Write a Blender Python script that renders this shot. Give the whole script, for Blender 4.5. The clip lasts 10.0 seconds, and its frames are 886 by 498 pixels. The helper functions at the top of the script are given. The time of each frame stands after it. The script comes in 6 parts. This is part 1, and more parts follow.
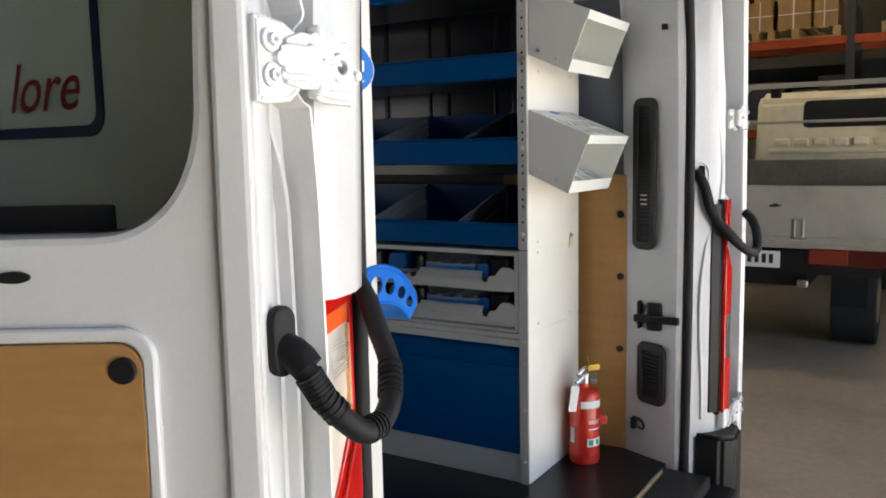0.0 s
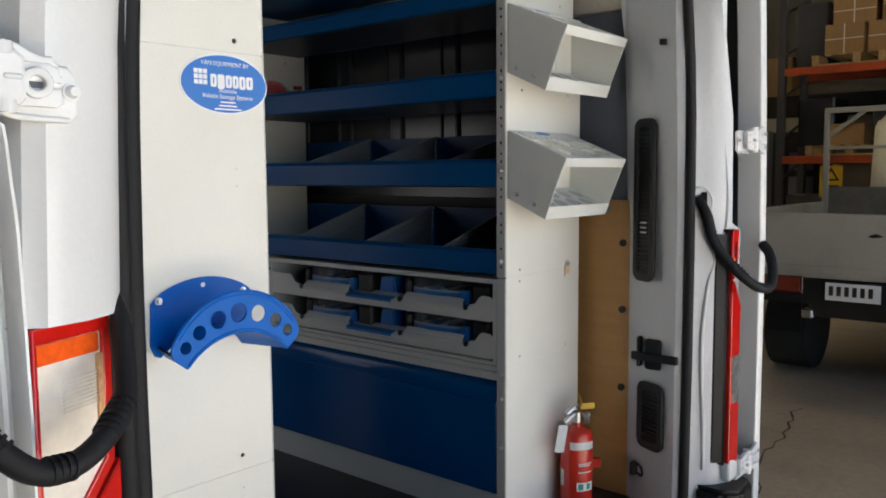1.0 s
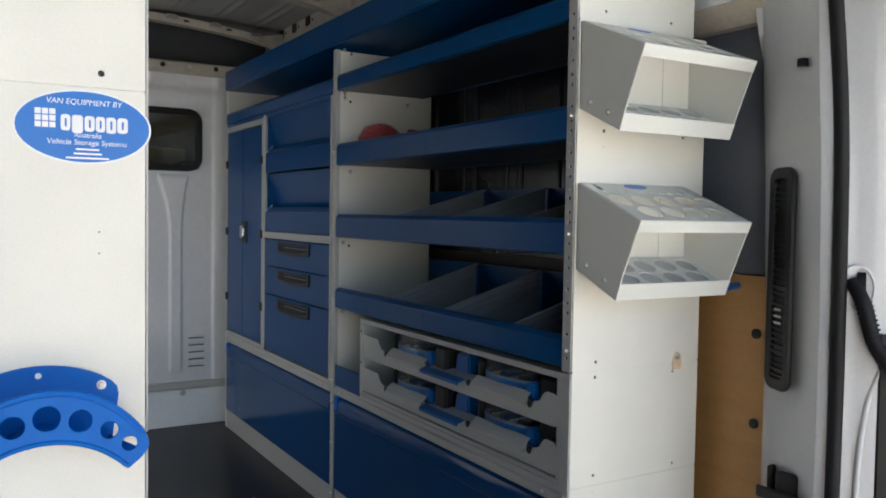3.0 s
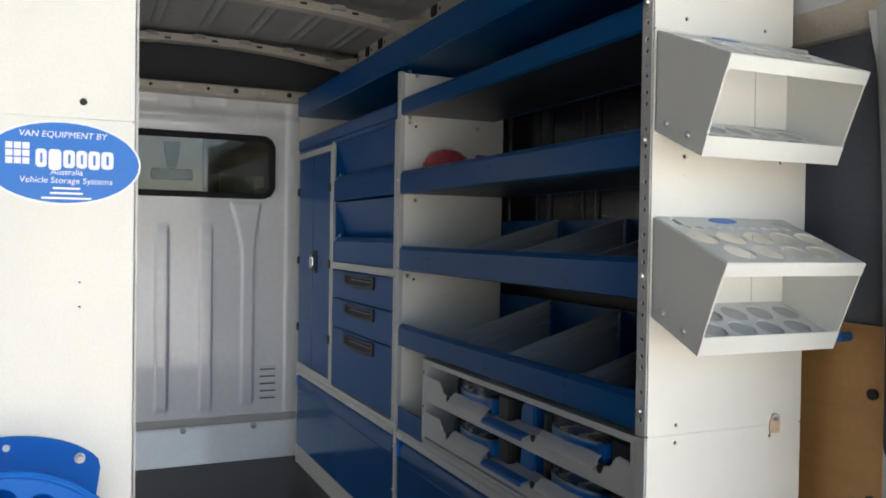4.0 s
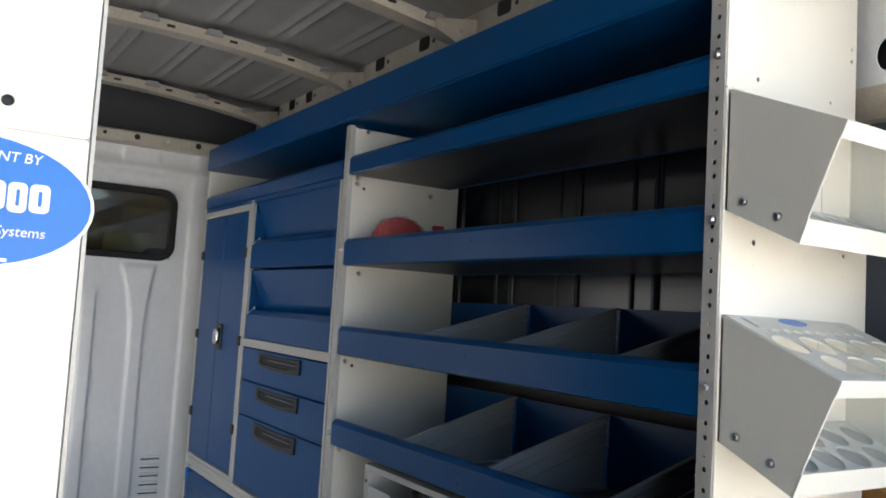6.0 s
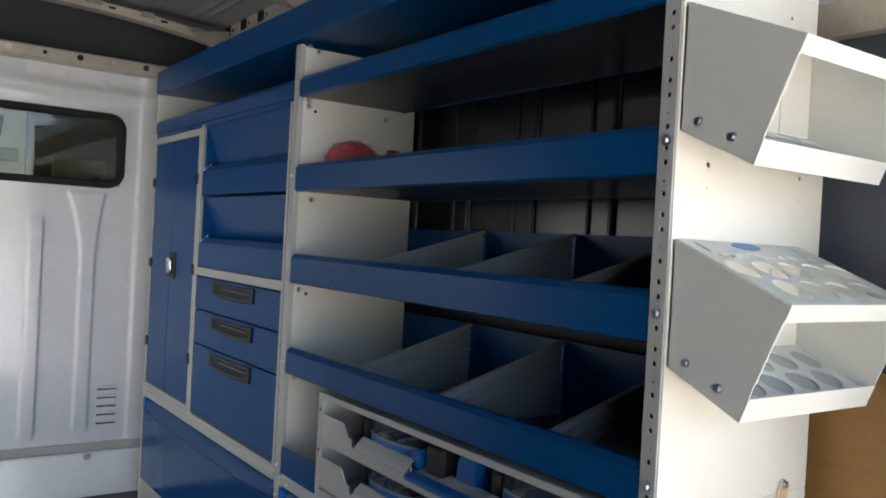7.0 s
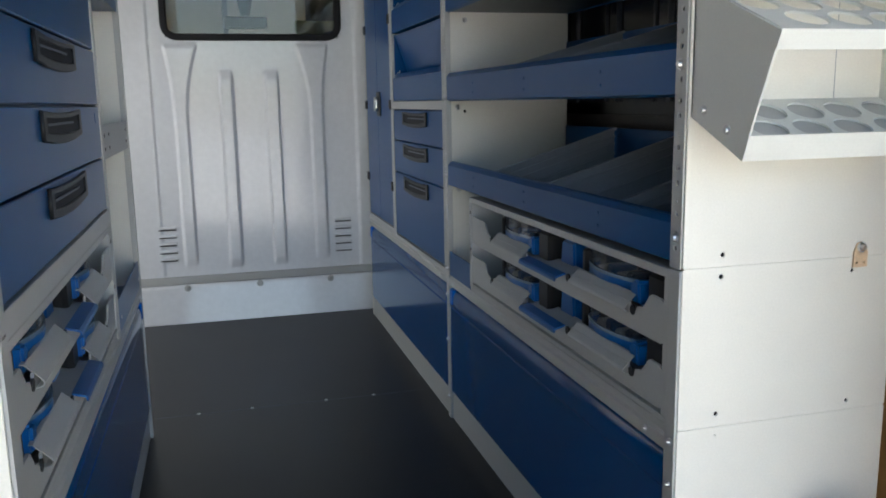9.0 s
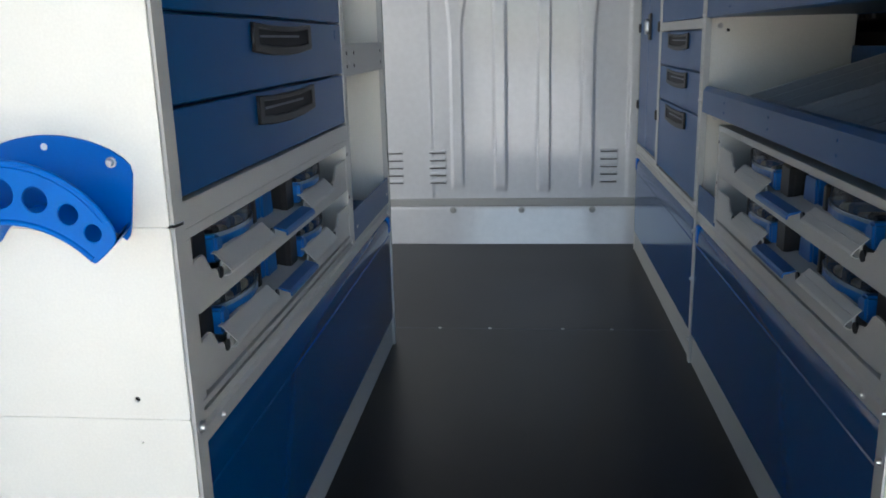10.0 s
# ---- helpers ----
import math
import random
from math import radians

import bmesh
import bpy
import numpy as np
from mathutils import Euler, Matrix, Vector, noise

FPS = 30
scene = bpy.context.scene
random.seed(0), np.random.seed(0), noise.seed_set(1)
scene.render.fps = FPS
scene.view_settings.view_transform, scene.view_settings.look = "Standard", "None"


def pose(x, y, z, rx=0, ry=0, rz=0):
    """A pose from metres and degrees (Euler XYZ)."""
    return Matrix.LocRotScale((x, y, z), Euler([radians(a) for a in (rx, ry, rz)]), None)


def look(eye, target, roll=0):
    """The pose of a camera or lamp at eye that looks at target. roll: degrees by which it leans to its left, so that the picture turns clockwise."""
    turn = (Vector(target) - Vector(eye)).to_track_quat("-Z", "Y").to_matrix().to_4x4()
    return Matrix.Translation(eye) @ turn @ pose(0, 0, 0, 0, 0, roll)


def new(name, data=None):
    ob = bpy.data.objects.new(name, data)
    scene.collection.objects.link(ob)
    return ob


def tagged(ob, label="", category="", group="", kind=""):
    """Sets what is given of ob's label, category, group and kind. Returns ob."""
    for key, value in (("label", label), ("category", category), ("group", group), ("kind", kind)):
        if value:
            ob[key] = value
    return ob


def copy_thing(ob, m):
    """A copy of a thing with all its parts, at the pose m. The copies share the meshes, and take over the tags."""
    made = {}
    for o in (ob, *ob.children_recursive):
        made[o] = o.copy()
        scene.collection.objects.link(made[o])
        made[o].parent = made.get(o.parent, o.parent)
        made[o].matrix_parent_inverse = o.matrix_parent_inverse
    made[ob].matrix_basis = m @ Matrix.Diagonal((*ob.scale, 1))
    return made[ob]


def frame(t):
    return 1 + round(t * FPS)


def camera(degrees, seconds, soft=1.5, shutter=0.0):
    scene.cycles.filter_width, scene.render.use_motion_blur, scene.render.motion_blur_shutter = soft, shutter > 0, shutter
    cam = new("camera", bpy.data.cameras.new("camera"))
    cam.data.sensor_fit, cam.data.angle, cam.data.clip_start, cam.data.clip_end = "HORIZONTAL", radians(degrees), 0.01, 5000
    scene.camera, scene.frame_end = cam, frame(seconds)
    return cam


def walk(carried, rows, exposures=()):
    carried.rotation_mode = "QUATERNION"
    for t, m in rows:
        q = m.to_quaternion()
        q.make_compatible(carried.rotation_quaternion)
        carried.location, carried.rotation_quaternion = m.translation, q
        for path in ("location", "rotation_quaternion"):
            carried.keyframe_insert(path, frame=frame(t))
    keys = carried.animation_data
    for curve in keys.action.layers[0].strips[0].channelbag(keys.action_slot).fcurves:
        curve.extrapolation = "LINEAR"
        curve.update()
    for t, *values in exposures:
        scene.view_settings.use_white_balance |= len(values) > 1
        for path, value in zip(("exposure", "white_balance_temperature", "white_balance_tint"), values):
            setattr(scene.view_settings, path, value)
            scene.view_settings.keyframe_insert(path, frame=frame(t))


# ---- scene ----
cam = camera(56.8, 10.0, 1.8)
PATH = [
    (0, (-1.682, -1.033, 1.654), (0.007, 0.012, 1.415), -1.1),
    (0.5, (-1.532, -1.24, 1.666), (0.047, -0.032, 1.454), -0.7),
    (1, (-1.354, -1.321, 1.65), (0.16, -0.027, 1.466), -0.4),
    (1.5, (-1.172, -1.387, 1.663), (0.279, -0.024, 1.467), -1.8),
    (2, (-0.96, -1.449, 1.664), (0.4, 0.005, 1.481), -0.2),
    (2.5, (-0.802, -1.45, 1.671), (0.343, 0.184, 1.533), -0.2),
    (3, (-0.663, -1.341, 1.691), (0.359, 0.376, 1.609), 0.9),
    (3.2, (-0.593, -1.347, 1.7), (0.34, 0.422, 1.644), 0.9),
    (4.3, (-0.445, -1.138, 1.726), (0.36, 0.693, 1.696), 1.2),
    (4.5, (-0.405, -1.106, 1.725), (0.418, 0.717, 1.701), 2.4),
    (5, (-0.403, -0.976, 1.728), (0.493, 0.812, 1.713), 1.7),
    (5.5, (-0.492, -0.84, 1.755), (0.539, 0.87, 1.856), 1.5),
    (5.7, (-0.534, -0.811, 1.747), (0.501, 0.893, 1.904), 2.8),
    (6.8, (-0.515, -0.771, 1.741), (0.656, 0.85, 1.776), 3.4),
    (7, (-0.477, -0.765, 1.742), (0.676, 0.869, 1.725), 3.1),
    (7.5, (-0.434, -0.793, 1.707), (0.703, 0.848, 1.584), 2.4),
    (8, (-0.364, -0.877, 1.68), (0.607, 0.859, 1.473), 1.6),
    (8.5, (-0.283, -1.016, 1.653), (0.508, 0.798, 1.368), 0.6),
    (9, (-0.187, -1.041, 1.61), (0.328, 0.859, 1.255), -1.0),
    (9.5, (-0.086, -1.003, 1.58), (0.017, 0.945, 1.141), -1.3),
    (10, (-0.007, -1.013, 1.572), (-0.214, 0.914, 1.079), -1.5),
]
walk(cam, [(t, look(eye, target, roll)) for t, eye, target, roll in PATH], [(0.0, 3.15, 6600, 11), (0.5, 2.72, 6600, 11), (1.0, 2.58, 6500, 10), (2.5, 2.68, 6350, 9), (4.5, 3.0, 6450, 10), (5.5, 3.3, 6450, 10), (7.5, 3.33, 6350, 10), (8.5, 3.17, 6200, 8), (9.0, 2.98, 6180, 8), (9.5, 2.98, 6160, 8), (10.0, 3.0, 6150, 8)])

# ---- world, sun, exposure ----
world = bpy.data.worlds.new("daylight")
scene.world = world
world.use_nodes = True
wn = world.node_tree
sky = wn.nodes.new("ShaderNodeTexSky")
sky.sky_type, sky.sun_disc = "NISHITA", False
sky.sun_elevation, sky.sun_rotation = radians(57), radians(140)
wn.nodes["Background"].inputs["Strength"].default_value = 0.05
wn.links.new(sky.outputs[0], wn.nodes["Background"].inputs["Color"])

sun = new("sun", bpy.data.lights.new("sun", "SUN"))
sun.data.energy, sun.data.angle, sun.data.color = 5.0, radians(0.6), (1.0, 0.97, 0.93)
sun.matrix_world = look((13.0, -16.0, 32.0), (0, 0, 0))

# added lamp: daylight assumed through an unseen left-hand sliding door, ahead of the racks
side_sky = new("side_door_daylight", bpy.data.lights.new("side_door_daylight", "AREA"))
side_sky.data.shape, side_sky.data.size, side_sky.data.size_y = "RECTANGLE", 1.1, 1.5
side_sky.data.energy, side_sky.data.color = 0.9, (1.0, 0.98, 0.95)
side_sky.matrix_world = look((-1.02, 2.05, 1.45), (1.0, 2.05, 0.45))


# ---- materials ----
def mat(name, col, rough=0.5, metal=0.0, var=0.08, scale=30.0, bump=0.0, fine=400.0, spec=0.5, coat=0.0, stain=0.0, stretch=(1, 1, 1)):
    """A painted, moulded or raw surface: base colour with two scales of variation, uneven gloss and fine relief."""
    m = bpy.data.materials.new(name)
    m.use_nodes = True
    nt = m.node_tree
    b = nt.nodes["Principled BSDF"]
    b.inputs["Metallic"].default_value = metal
    b.inputs["Specular IOR Level"].default_value = spec
    b.inputs["Coat Weight"].default_value = coat
    b.inputs["Coat Roughness"].default_value = 0.08
    co = nt.nodes.new("ShaderNodeTexCoord")
    mp = nt.nodes.new("ShaderNodeMapping")
    mp.inputs["Scale"].default_value = stretch
    nt.links.new(co.outputs["Object"], mp.inputs[0])

    def noise_tex(s, detail):
        n = nt.nodes.new("ShaderNodeTexNoise")
        n.inputs["Scale"].default_value, n.inputs["Detail"].default_value = s, detail
        nt.links.new(mp.outputs[0], n.inputs["Vector"])
        return n.outputs["Fac"]

    def mapped(fac, lo, hi, a=0.3, z=0.7):
        r = nt.nodes.new("ShaderNodeMapRange")
        for i, v in enumerate((a, z, lo, hi)):
            r.inputs[i + 1].default_value = v
        nt.links.new(fac, r.inputs[0])
        return r.outputs[0]

    def product(x, y):
        p = nt.nodes.new("ShaderNodeMath")
        p.operation = "MULTIPLY"
        nt.links.new(x, p.inputs[0])
        nt.links.new(y, p.inputs[1])
        return p.outputs[0]

    grain = mapped(noise_tex(fine / 3, 2), 1 - var * 0.5, 1 + var * 0.5)
    broad = mapped(noise_tex(scale / 10, 4), 1 - var, 1 + var * 0.6, 0.2, 0.8)
    f = product(grain, broad)
    if stain:
        f = product(f, mapped(noise_tex(scale / 3, 6), 1 - stain, 1.0, 0.25, 0.5))
    mix = nt.nodes.new("ShaderNodeVectorMath")
    mix.operation = "SCALE"
    mix.inputs[0].default_value = col
    nt.links.new(f, mix.inputs["Scale"])
    nt.links.new(mix.outputs[0], b.inputs["Base Color"])
    nt.links.new(mapped(noise_tex(scale / 4, 5), rough * 0.96, min(1, rough * 1.05), 0.2, 0.8), b.inputs["Roughness"])
    if bump:
        bp = nt.nodes.new("ShaderNodeBump")
        bp.inputs["Strength"].default_value, bp.inputs["Distance"].default_value = bump, 0.001
        nt.links.new(noise_tex(fine, 2), bp.inputs["Height"])
        nt.links.new(bp.outputs[0], b.inputs["Normal"])
    return m


def clear(name, col, rough=0.02, ior=1.45):
    m = bpy.data.materials.new(name)
    m.use_nodes = True
    b = m.node_tree.nodes["Principled BSDF"]
    b.inputs["Base Color"].default_value = (*col, 1)
    b.inputs["Transmission Weight"].default_value = 1.0
    b.inputs["Roughness"].default_value, b.inputs["IOR"].default_value = rough, ior
    return m


def wood(name, col, dark, scale=6.0, rough=0.55, axis=(1, 12, 1)):
    m = mat(name, col, rough, var=0.1, scale=12, bump=0.15, fine=200)
    nt = m.node_tree
    b = nt.nodes["Principled BSDF"]
    base = b.inputs["Base Color"].links[0].from_socket
    co = nt.nodes.new("ShaderNodeTexCoord")
    mp = nt.nodes.new("ShaderNodeMapping")
    mp.inputs["Scale"].default_value = axis
    n = nt.nodes.new("ShaderNodeTexNoise")
    n.inputs["Scale"].default_value, n.inputs["Detail"].default_value, n.inputs["Distortion"].default_value = scale, 6, 0.6
    mx = nt.nodes.new("ShaderNodeMix")
    mx.data_type = "RGBA"
    mx.inputs["B"].default_value = (*dark, 1)
    rg = nt.nodes.new("ShaderNodeMapRange")
    rg.inputs[1].default_value, rg.inputs[2].default_value, rg.inputs[4].default_value = 0.4, 0.75, 0.8
    nt.links.new(co.outputs["Object"], mp.inputs[0])
    nt.links.new(mp.outputs[0], n.inputs["Vector"])
    nt.links.new(n.outputs["Fac"], rg.inputs[0])
    nt.links.new(rg.outputs[0], mx.inputs["Factor"])
    nt.links.new(base, mx.inputs["A"])
    nt.links.new(mx.outputs["Result"], b.inputs["Base Color"])
    return m


CREAM = mat("cream_powder_coat", (0.79, 0.775, 0.71), 0.42, var=0.05, scale=60, bump=0.10, fine=900)
GREY = mat("grey_powder_coat", (0.46, 0.465, 0.45), 0.42, var=0.05, bump=0.15, fine=900)
HOLDER = mat("light_grey_powder_coat", (0.70, 0.71, 0.67), 0.45, var=0.04, bump=0.12, fine=900)
BLUE = mat("blue_powder_coat", (0.0, 0.060, 0.203), 0.30, spec=0.18, var=0.03, bump=0.10, fine=900)
BLUE_GLOSS = mat("blue_laminate", (0.0, 0.052, 0.190), 0.13, spec=0.28, var=0.03, bump=0.03, fine=300)
BLUE_BRIGHT = mat("bright_blue_powder_coat", (0.0, 0.125, 0.52), 0.34, spec=0.15, var=0.06, bump=0.10, fine=900)
BLUE_PLASTIC = mat("blue_plastic", (0.001, 0.10, 0.34), 0.35, var=0.06)
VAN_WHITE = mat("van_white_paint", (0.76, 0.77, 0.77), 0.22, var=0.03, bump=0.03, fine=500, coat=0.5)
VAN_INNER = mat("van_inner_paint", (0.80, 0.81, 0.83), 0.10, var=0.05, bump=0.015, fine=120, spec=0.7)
# van white with shade put into the colour, for the right-hand pillar
PILLAR_SHADED = mat("shaded_van_white", (0.62, 0.64, 0.67), 0.25, var=0.05, bump=0.04, fine=400, coat=0.3)
VAN_ROOF = mat("van_roof_paint", (0.37, 0.365, 0.36), 0.4, var=0.14, scale=30, bump=0.05, stain=0.12)
RAIL_PAINT = mat("van_rail_paint", (0.54, 0.50, 0.43), 0.45, var=0.12, scale=50, stain=0.15)
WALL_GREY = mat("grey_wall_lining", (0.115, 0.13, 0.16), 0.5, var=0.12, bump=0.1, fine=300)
# the grey wall lining with the shade behind the shelves in its colour
WALL_SHADED = mat("shaded_wall_lining", (0.026, 0.028, 0.037), 0.20, spec=0.55, var=0.2)
BLACK = mat("black_plastic", (0.014, 0.014, 0.015), 0.42, spec=0.35, var=0.15, bump=0.15, fine=500)
RUBBER = mat("black_rubber", (0.014, 0.014, 0.016), 0.6, spec=0.25, var=0.15, bump=0.15, fine=300)
FLOOR_BLACK = mat("black_floor_ply", (0.009, 0.009, 0.011), 0.30, spec=0.3, var=0.12, scale=25, bump=0.3, fine=320)
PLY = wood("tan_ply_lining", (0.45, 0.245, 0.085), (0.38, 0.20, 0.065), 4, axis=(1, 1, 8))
# tan ply darkened for the shade behind the racks; also the dark cupboard
PLY_DARK_SHADED = wood("dark_and_shaded_ply", (0.032, 0.026, 0.022), (0.020, 0.016, 0.014), 4, axis=(1, 1, 8))
PLY_EDGE = wood("raw_ply_edge", (0.45, 0.32, 0.18), (0.28, 0.18, 0.09), 20)
STEEL = mat("zinc_steel", (0.62, 0.62, 0.62), 0.28, metal=1.0, var=0.1)
BRASS = mat("yellow_zinc", (0.80, 0.62, 0.42), 0.3, metal=0.3, var=0.15)
SHELF_GREY = mat("dark_grey_shelf_steel", (0.030, 0.036, 0.050), 0.34, spec=0.22, var=0.12, bump=0.08, fine=300)
DIV_GREY = mat("grey_divider_plate", (0.33, 0.35, 0.38), 0.35, var=0.08)
RED_PAINT = mat("red_paint", (0.60, 0.032, 0.018), 0.25, var=0.06, coat=0.3)
RED_PLASTIC = mat("red_plastic", (0.50, 0.045, 0.04), 0.3, var=0.1)
RED_LENS = mat("red_lamp_lens", (0.62, 0.012, 0.008), 0.12, var=0.1, scale=80, coat=0.6)
AMBER = mat("amber_reflector", (0.75, 0.42, 0.22), 0.15, var=0.35, scale=300)
ORANGE = mat("orange_lens", (1.0, 0.13, 0.015), 0.15, var=0.15, scale=300)
REVERSE = mat("clear_lens_over_reflector", (0.55, 0.55, 0.55), 0.14, metal=0.8, var=0.6, scale=350, bump=0.8, fine=160)
BOWL = mat("lit_lamp_bowl", (1.0, 0.92, 0.80), 0.30, metal=0.1, var=0.12, scale=250, bump=0.5, fine=120, coat=0.8)
REFLECTOR = mat("lamp_reflector", (0.8, 0.8, 0.8), 0.12, metal=1.0, var=0.15, scale=200)
TAIL_LENS = mat("dull_red_lens", (0.22, 0.03, 0.015), 0.3, var=0.25, scale=60)
TAIL_RED = mat("dark_red_lens", (0.09, 0.012, 0.01), 0.25, var=0.15)
YELLOW = mat("yellow_plastic", (0.8, 0.5, 0.02), 0.4, var=0.1)
PAPER = mat("white_paper", (0.8, 0.8, 0.78), 0.6, var=0.04)
STICKER = mat("blue_sticker", (0.008, 0.155, 0.56), 0.3, var=0.03)
STICKER_WHITE = mat("white_print", (0.85, 0.86, 0.88), 0.35, var=0.02)
PRINT_BLUE = mat("dark_blue_print", (0.01, 0.02, 0.10), 0.3, var=0.05)
PRINT_RED = mat("red_print", (0.38, 0.015, 0.02), 0.3, var=0.05)
PRINT_BLACK = mat("black_print", (0.02, 0.02, 0.02), 0.4, var=0.05)
GREEN = mat("green_print", (0.03, 0.3, 0.2), 0.4, var=0.05)
ROOFLIGHT = bpy.data.materials.new("translucent_roof_sheet")
ROOFLIGHT.use_nodes = True
tr = ROOFLIGHT.node_tree.nodes.new("ShaderNodeBsdfTranslucent")
tr.inputs["Color"].default_value = (0.52, 0.475, 0.39, 1)
ROOFLIGHT.node_tree.links.new(tr.outputs[0], ROOFLIGHT.node_tree.nodes["Material Output"].inputs["Surface"])
GLASS = clear("window_glass", (0.52, 0.56, 0.56))
GLOSS_BLACK = mat("dark_tinted_glass", (0.012, 0.012, 0.013), 0.08, var=0.1)
TINT = clear("tinted_glass", (0.86, 0.96, 0.88))
CLEAR_PLASTIC = mat("clear_plastic_lid", (0.10, 0.115, 0.135), 0.10, var=0.1)
CLEAR_PLASTIC.node_tree.nodes["Principled BSDF"].inputs["Alpha"].default_value = 0.5
LID_RIM = mat("clear_lid_rim", (0.20, 0.26, 0.33), 0.15, var=0.1)
BOWL_SHADED = mat("shaded_lamp_bowl", (0.06, 0.045, 0.045), 0.35, metal=0.0, var=0.3, scale=200)
WRAP_FILM = mat("thin_clear_film", (0.55, 0.30, 0.28), 0.12, var=0.2)
WRAP_FILM.node_tree.nodes["Principled BSDF"].inputs["Alpha"].default_value = 0.16
CLEAR_LENS = clear("clear_lamp_lens", (0.95, 0.95, 0.95), 0.05)
CONCRETE = mat("concrete_floor", (0.37, 0.315, 0.24), 0.5, var=0.16, scale=6, bump=0.3, fine=60, stain=0.22)
ASPHALT = mat("concrete_yard", (0.32, 0.305, 0.285), 0.8, var=0.2, scale=8, bump=0.5, fine=90)
WALL_BLOCK = mat("warehouse_wall", (0.11, 0.10, 0.085), 0.7, var=0.15, scale=8, bump=0.3, fine=60)
WALL_PALE = mat("office_wall", (0.50, 0.47, 0.41), 0.6, var=0.08, scale=8)
ROOF_TIN = mat("tin_roof", (0.25, 0.24, 0.23), 0.5, var=0.15, scale=8)
RACK_ORANGE = mat("orange_rack_beam", (0.50, 0.08, 0.02), 0.5, var=0.15, stain=0.2)
RACK_BLUE = mat("rack_upright_paint", (0.06, 0.06, 0.07), 0.5, var=0.15)
CARDBOARD = mat("cardboard", (0.38, 0.235, 0.105), 0.7, var=0.12, scale=20, bump=0.2, fine=100)
PALLET_WOOD = wood("pallet_wood", (0.56, 0.39, 0.19), (0.30, 0.19, 0.09), 8)
TRUCK_WHITE = mat("truck_white_paint", (0.76, 0.69, 0.52), 0.35, var=0.06, stain=0.1, coat=0.3)
TRAY_GREY = mat("tray_grey_paint", (0.37, 0.35, 0.31), 0.5, var=0.12, scale=10, stain=0.2)
HEADBOARD = mat("perforated_headboard", (0.20, 0.185, 0.155), 0.6, var=0.2, scale=40, bump=0.6, fine=60)
TYRE = mat("tyre_rubber", (0.02, 0.02, 0.02), 0.75, var=0.2, bump=0.4, fine=120)
OLIVE = mat("sunlit_olive", (0.36, 0.36, 0.20), 0.6, var=0.1)
SEAT = mat("seat_fabric", (0.07, 0.075, 0.085), 0.9, var=0.2, bump=0.4, fine=500)


# ---- building helpers ----
def thing(name, at, label, category, group="", kind=""):
    ob = new(name)
    ob.location = at
    ob.empty_display_size = 0.1
    return tagged(ob, label, category, group, kind)


def base_of(ob):
    v = Vector((0, 0, 0))
    while ob:
        v += ob.location
        ob = ob.parent
    return v


def part(name, bm, material, parent=None, label="", smooth=False):
    """Links a bmesh or mesh, built in world coordinates, as one object under a thing or part."""
    if isinstance(bm, bmesh.types.BMesh):
        me = bpy.data.meshes.new(name)
        bmesh.ops.recalc_face_normals(bm, faces=bm.faces)
        bm.to_mesh(me)
        bm.free()
    else:
        me = bm
    if parent and parent.parent and parent.parent.parent:
        parent = parent.parent
    me.materials.clear()
    me.materials.append(material)
    if smooth:
        me.shade_smooth()
        me.set_sharp_from_angle(angle=radians(38))
    ob = new(name, me)
    if parent:
        me.transform(Matrix.Translation(-base_of(parent)))
        ob.parent = parent
    return tagged(ob, label)


def bx(bm, x0, x1, y0, y1, z0, z1, bev=0.0, seg=1):
    x0, x1 = min(x0, x1), max(x0, x1)
    y0, y1 = min(y0, y1), max(y0, y1)
    z0, z1 = min(z0, z1), max(z0, z1)
    g = bmesh.ops.create_cube(bm, size=1.0, matrix=Matrix.Translation(((x0 + x1) / 2, (y0 + y1) / 2, (z0 + z1) / 2)) @ Matrix.Diagonal((x1 - x0, y1 - y0, z1 - z0, 1)))
    if bev:
        es = {e for v in g["verts"] for e in v.link_edges}
        bmesh.ops.bevel(bm, geom=list(es), offset=bev, segments=seg, affect="EDGES", profile=0.5)
    return bm


def box(x0, x1, y0, y1, z0, z1, bev=0.0, seg=1):
    return bx(bmesh.new(), x0, x1, y0, y1, z0, z1, bev, seg)


def cyl(bm, p, q, r, seg=16, r2=None):
    p, q = Vector(p), Vector(q)
    d = q - p
    m = Matrix.Translation((p + q) / 2) @ d.to_track_quat("Z", "Y").to_matrix().to_4x4()
    bmesh.ops.create_cone(bm, cap_ends=True, segments=seg, radius1=r, radius2=r if r2 is None else r2, depth=d.length, matrix=m)
    return bm


def rod(p, q, r, seg=16, r2=None):
    return cyl(bmesh.new(), p, q, r, seg, r2)


def ext(bm, pts, axis, a0, a1, bev=0.0):
    """A polygon in the plane across axis ('x': y, z; 'y': x, z; 'z': x, y), drawn out from a0 to a1."""
    def at(p, a):
        return {"x": (a, p[0], p[1]), "y": (p[0], a, p[1]), "z": (p[0], p[1], a)}[axis]
    lo = [bm.verts.new(at(p, a0)) for p in pts]
    hi = [bm.verts.new(at(p, a1)) for p in pts]
    fs = [bm.faces.new(lo), bm.faces.new(hi[::-1])]
    n = len(pts)
    for i in range(n):
        fs.append(bm.faces.new((lo[i], hi[i], hi[(i + 1) % n], lo[(i + 1) % n])))
    if bev:
        bmesh.ops.bevel(bm, geom=list({e for f in fs for e in f.edges}), offset=bev, segments=2, affect="EDGES")
    return bm


def prism(pts, axis, a0, a1, bev=0.0):
    return ext(bmesh.new(), pts, axis, a0, a1, bev)


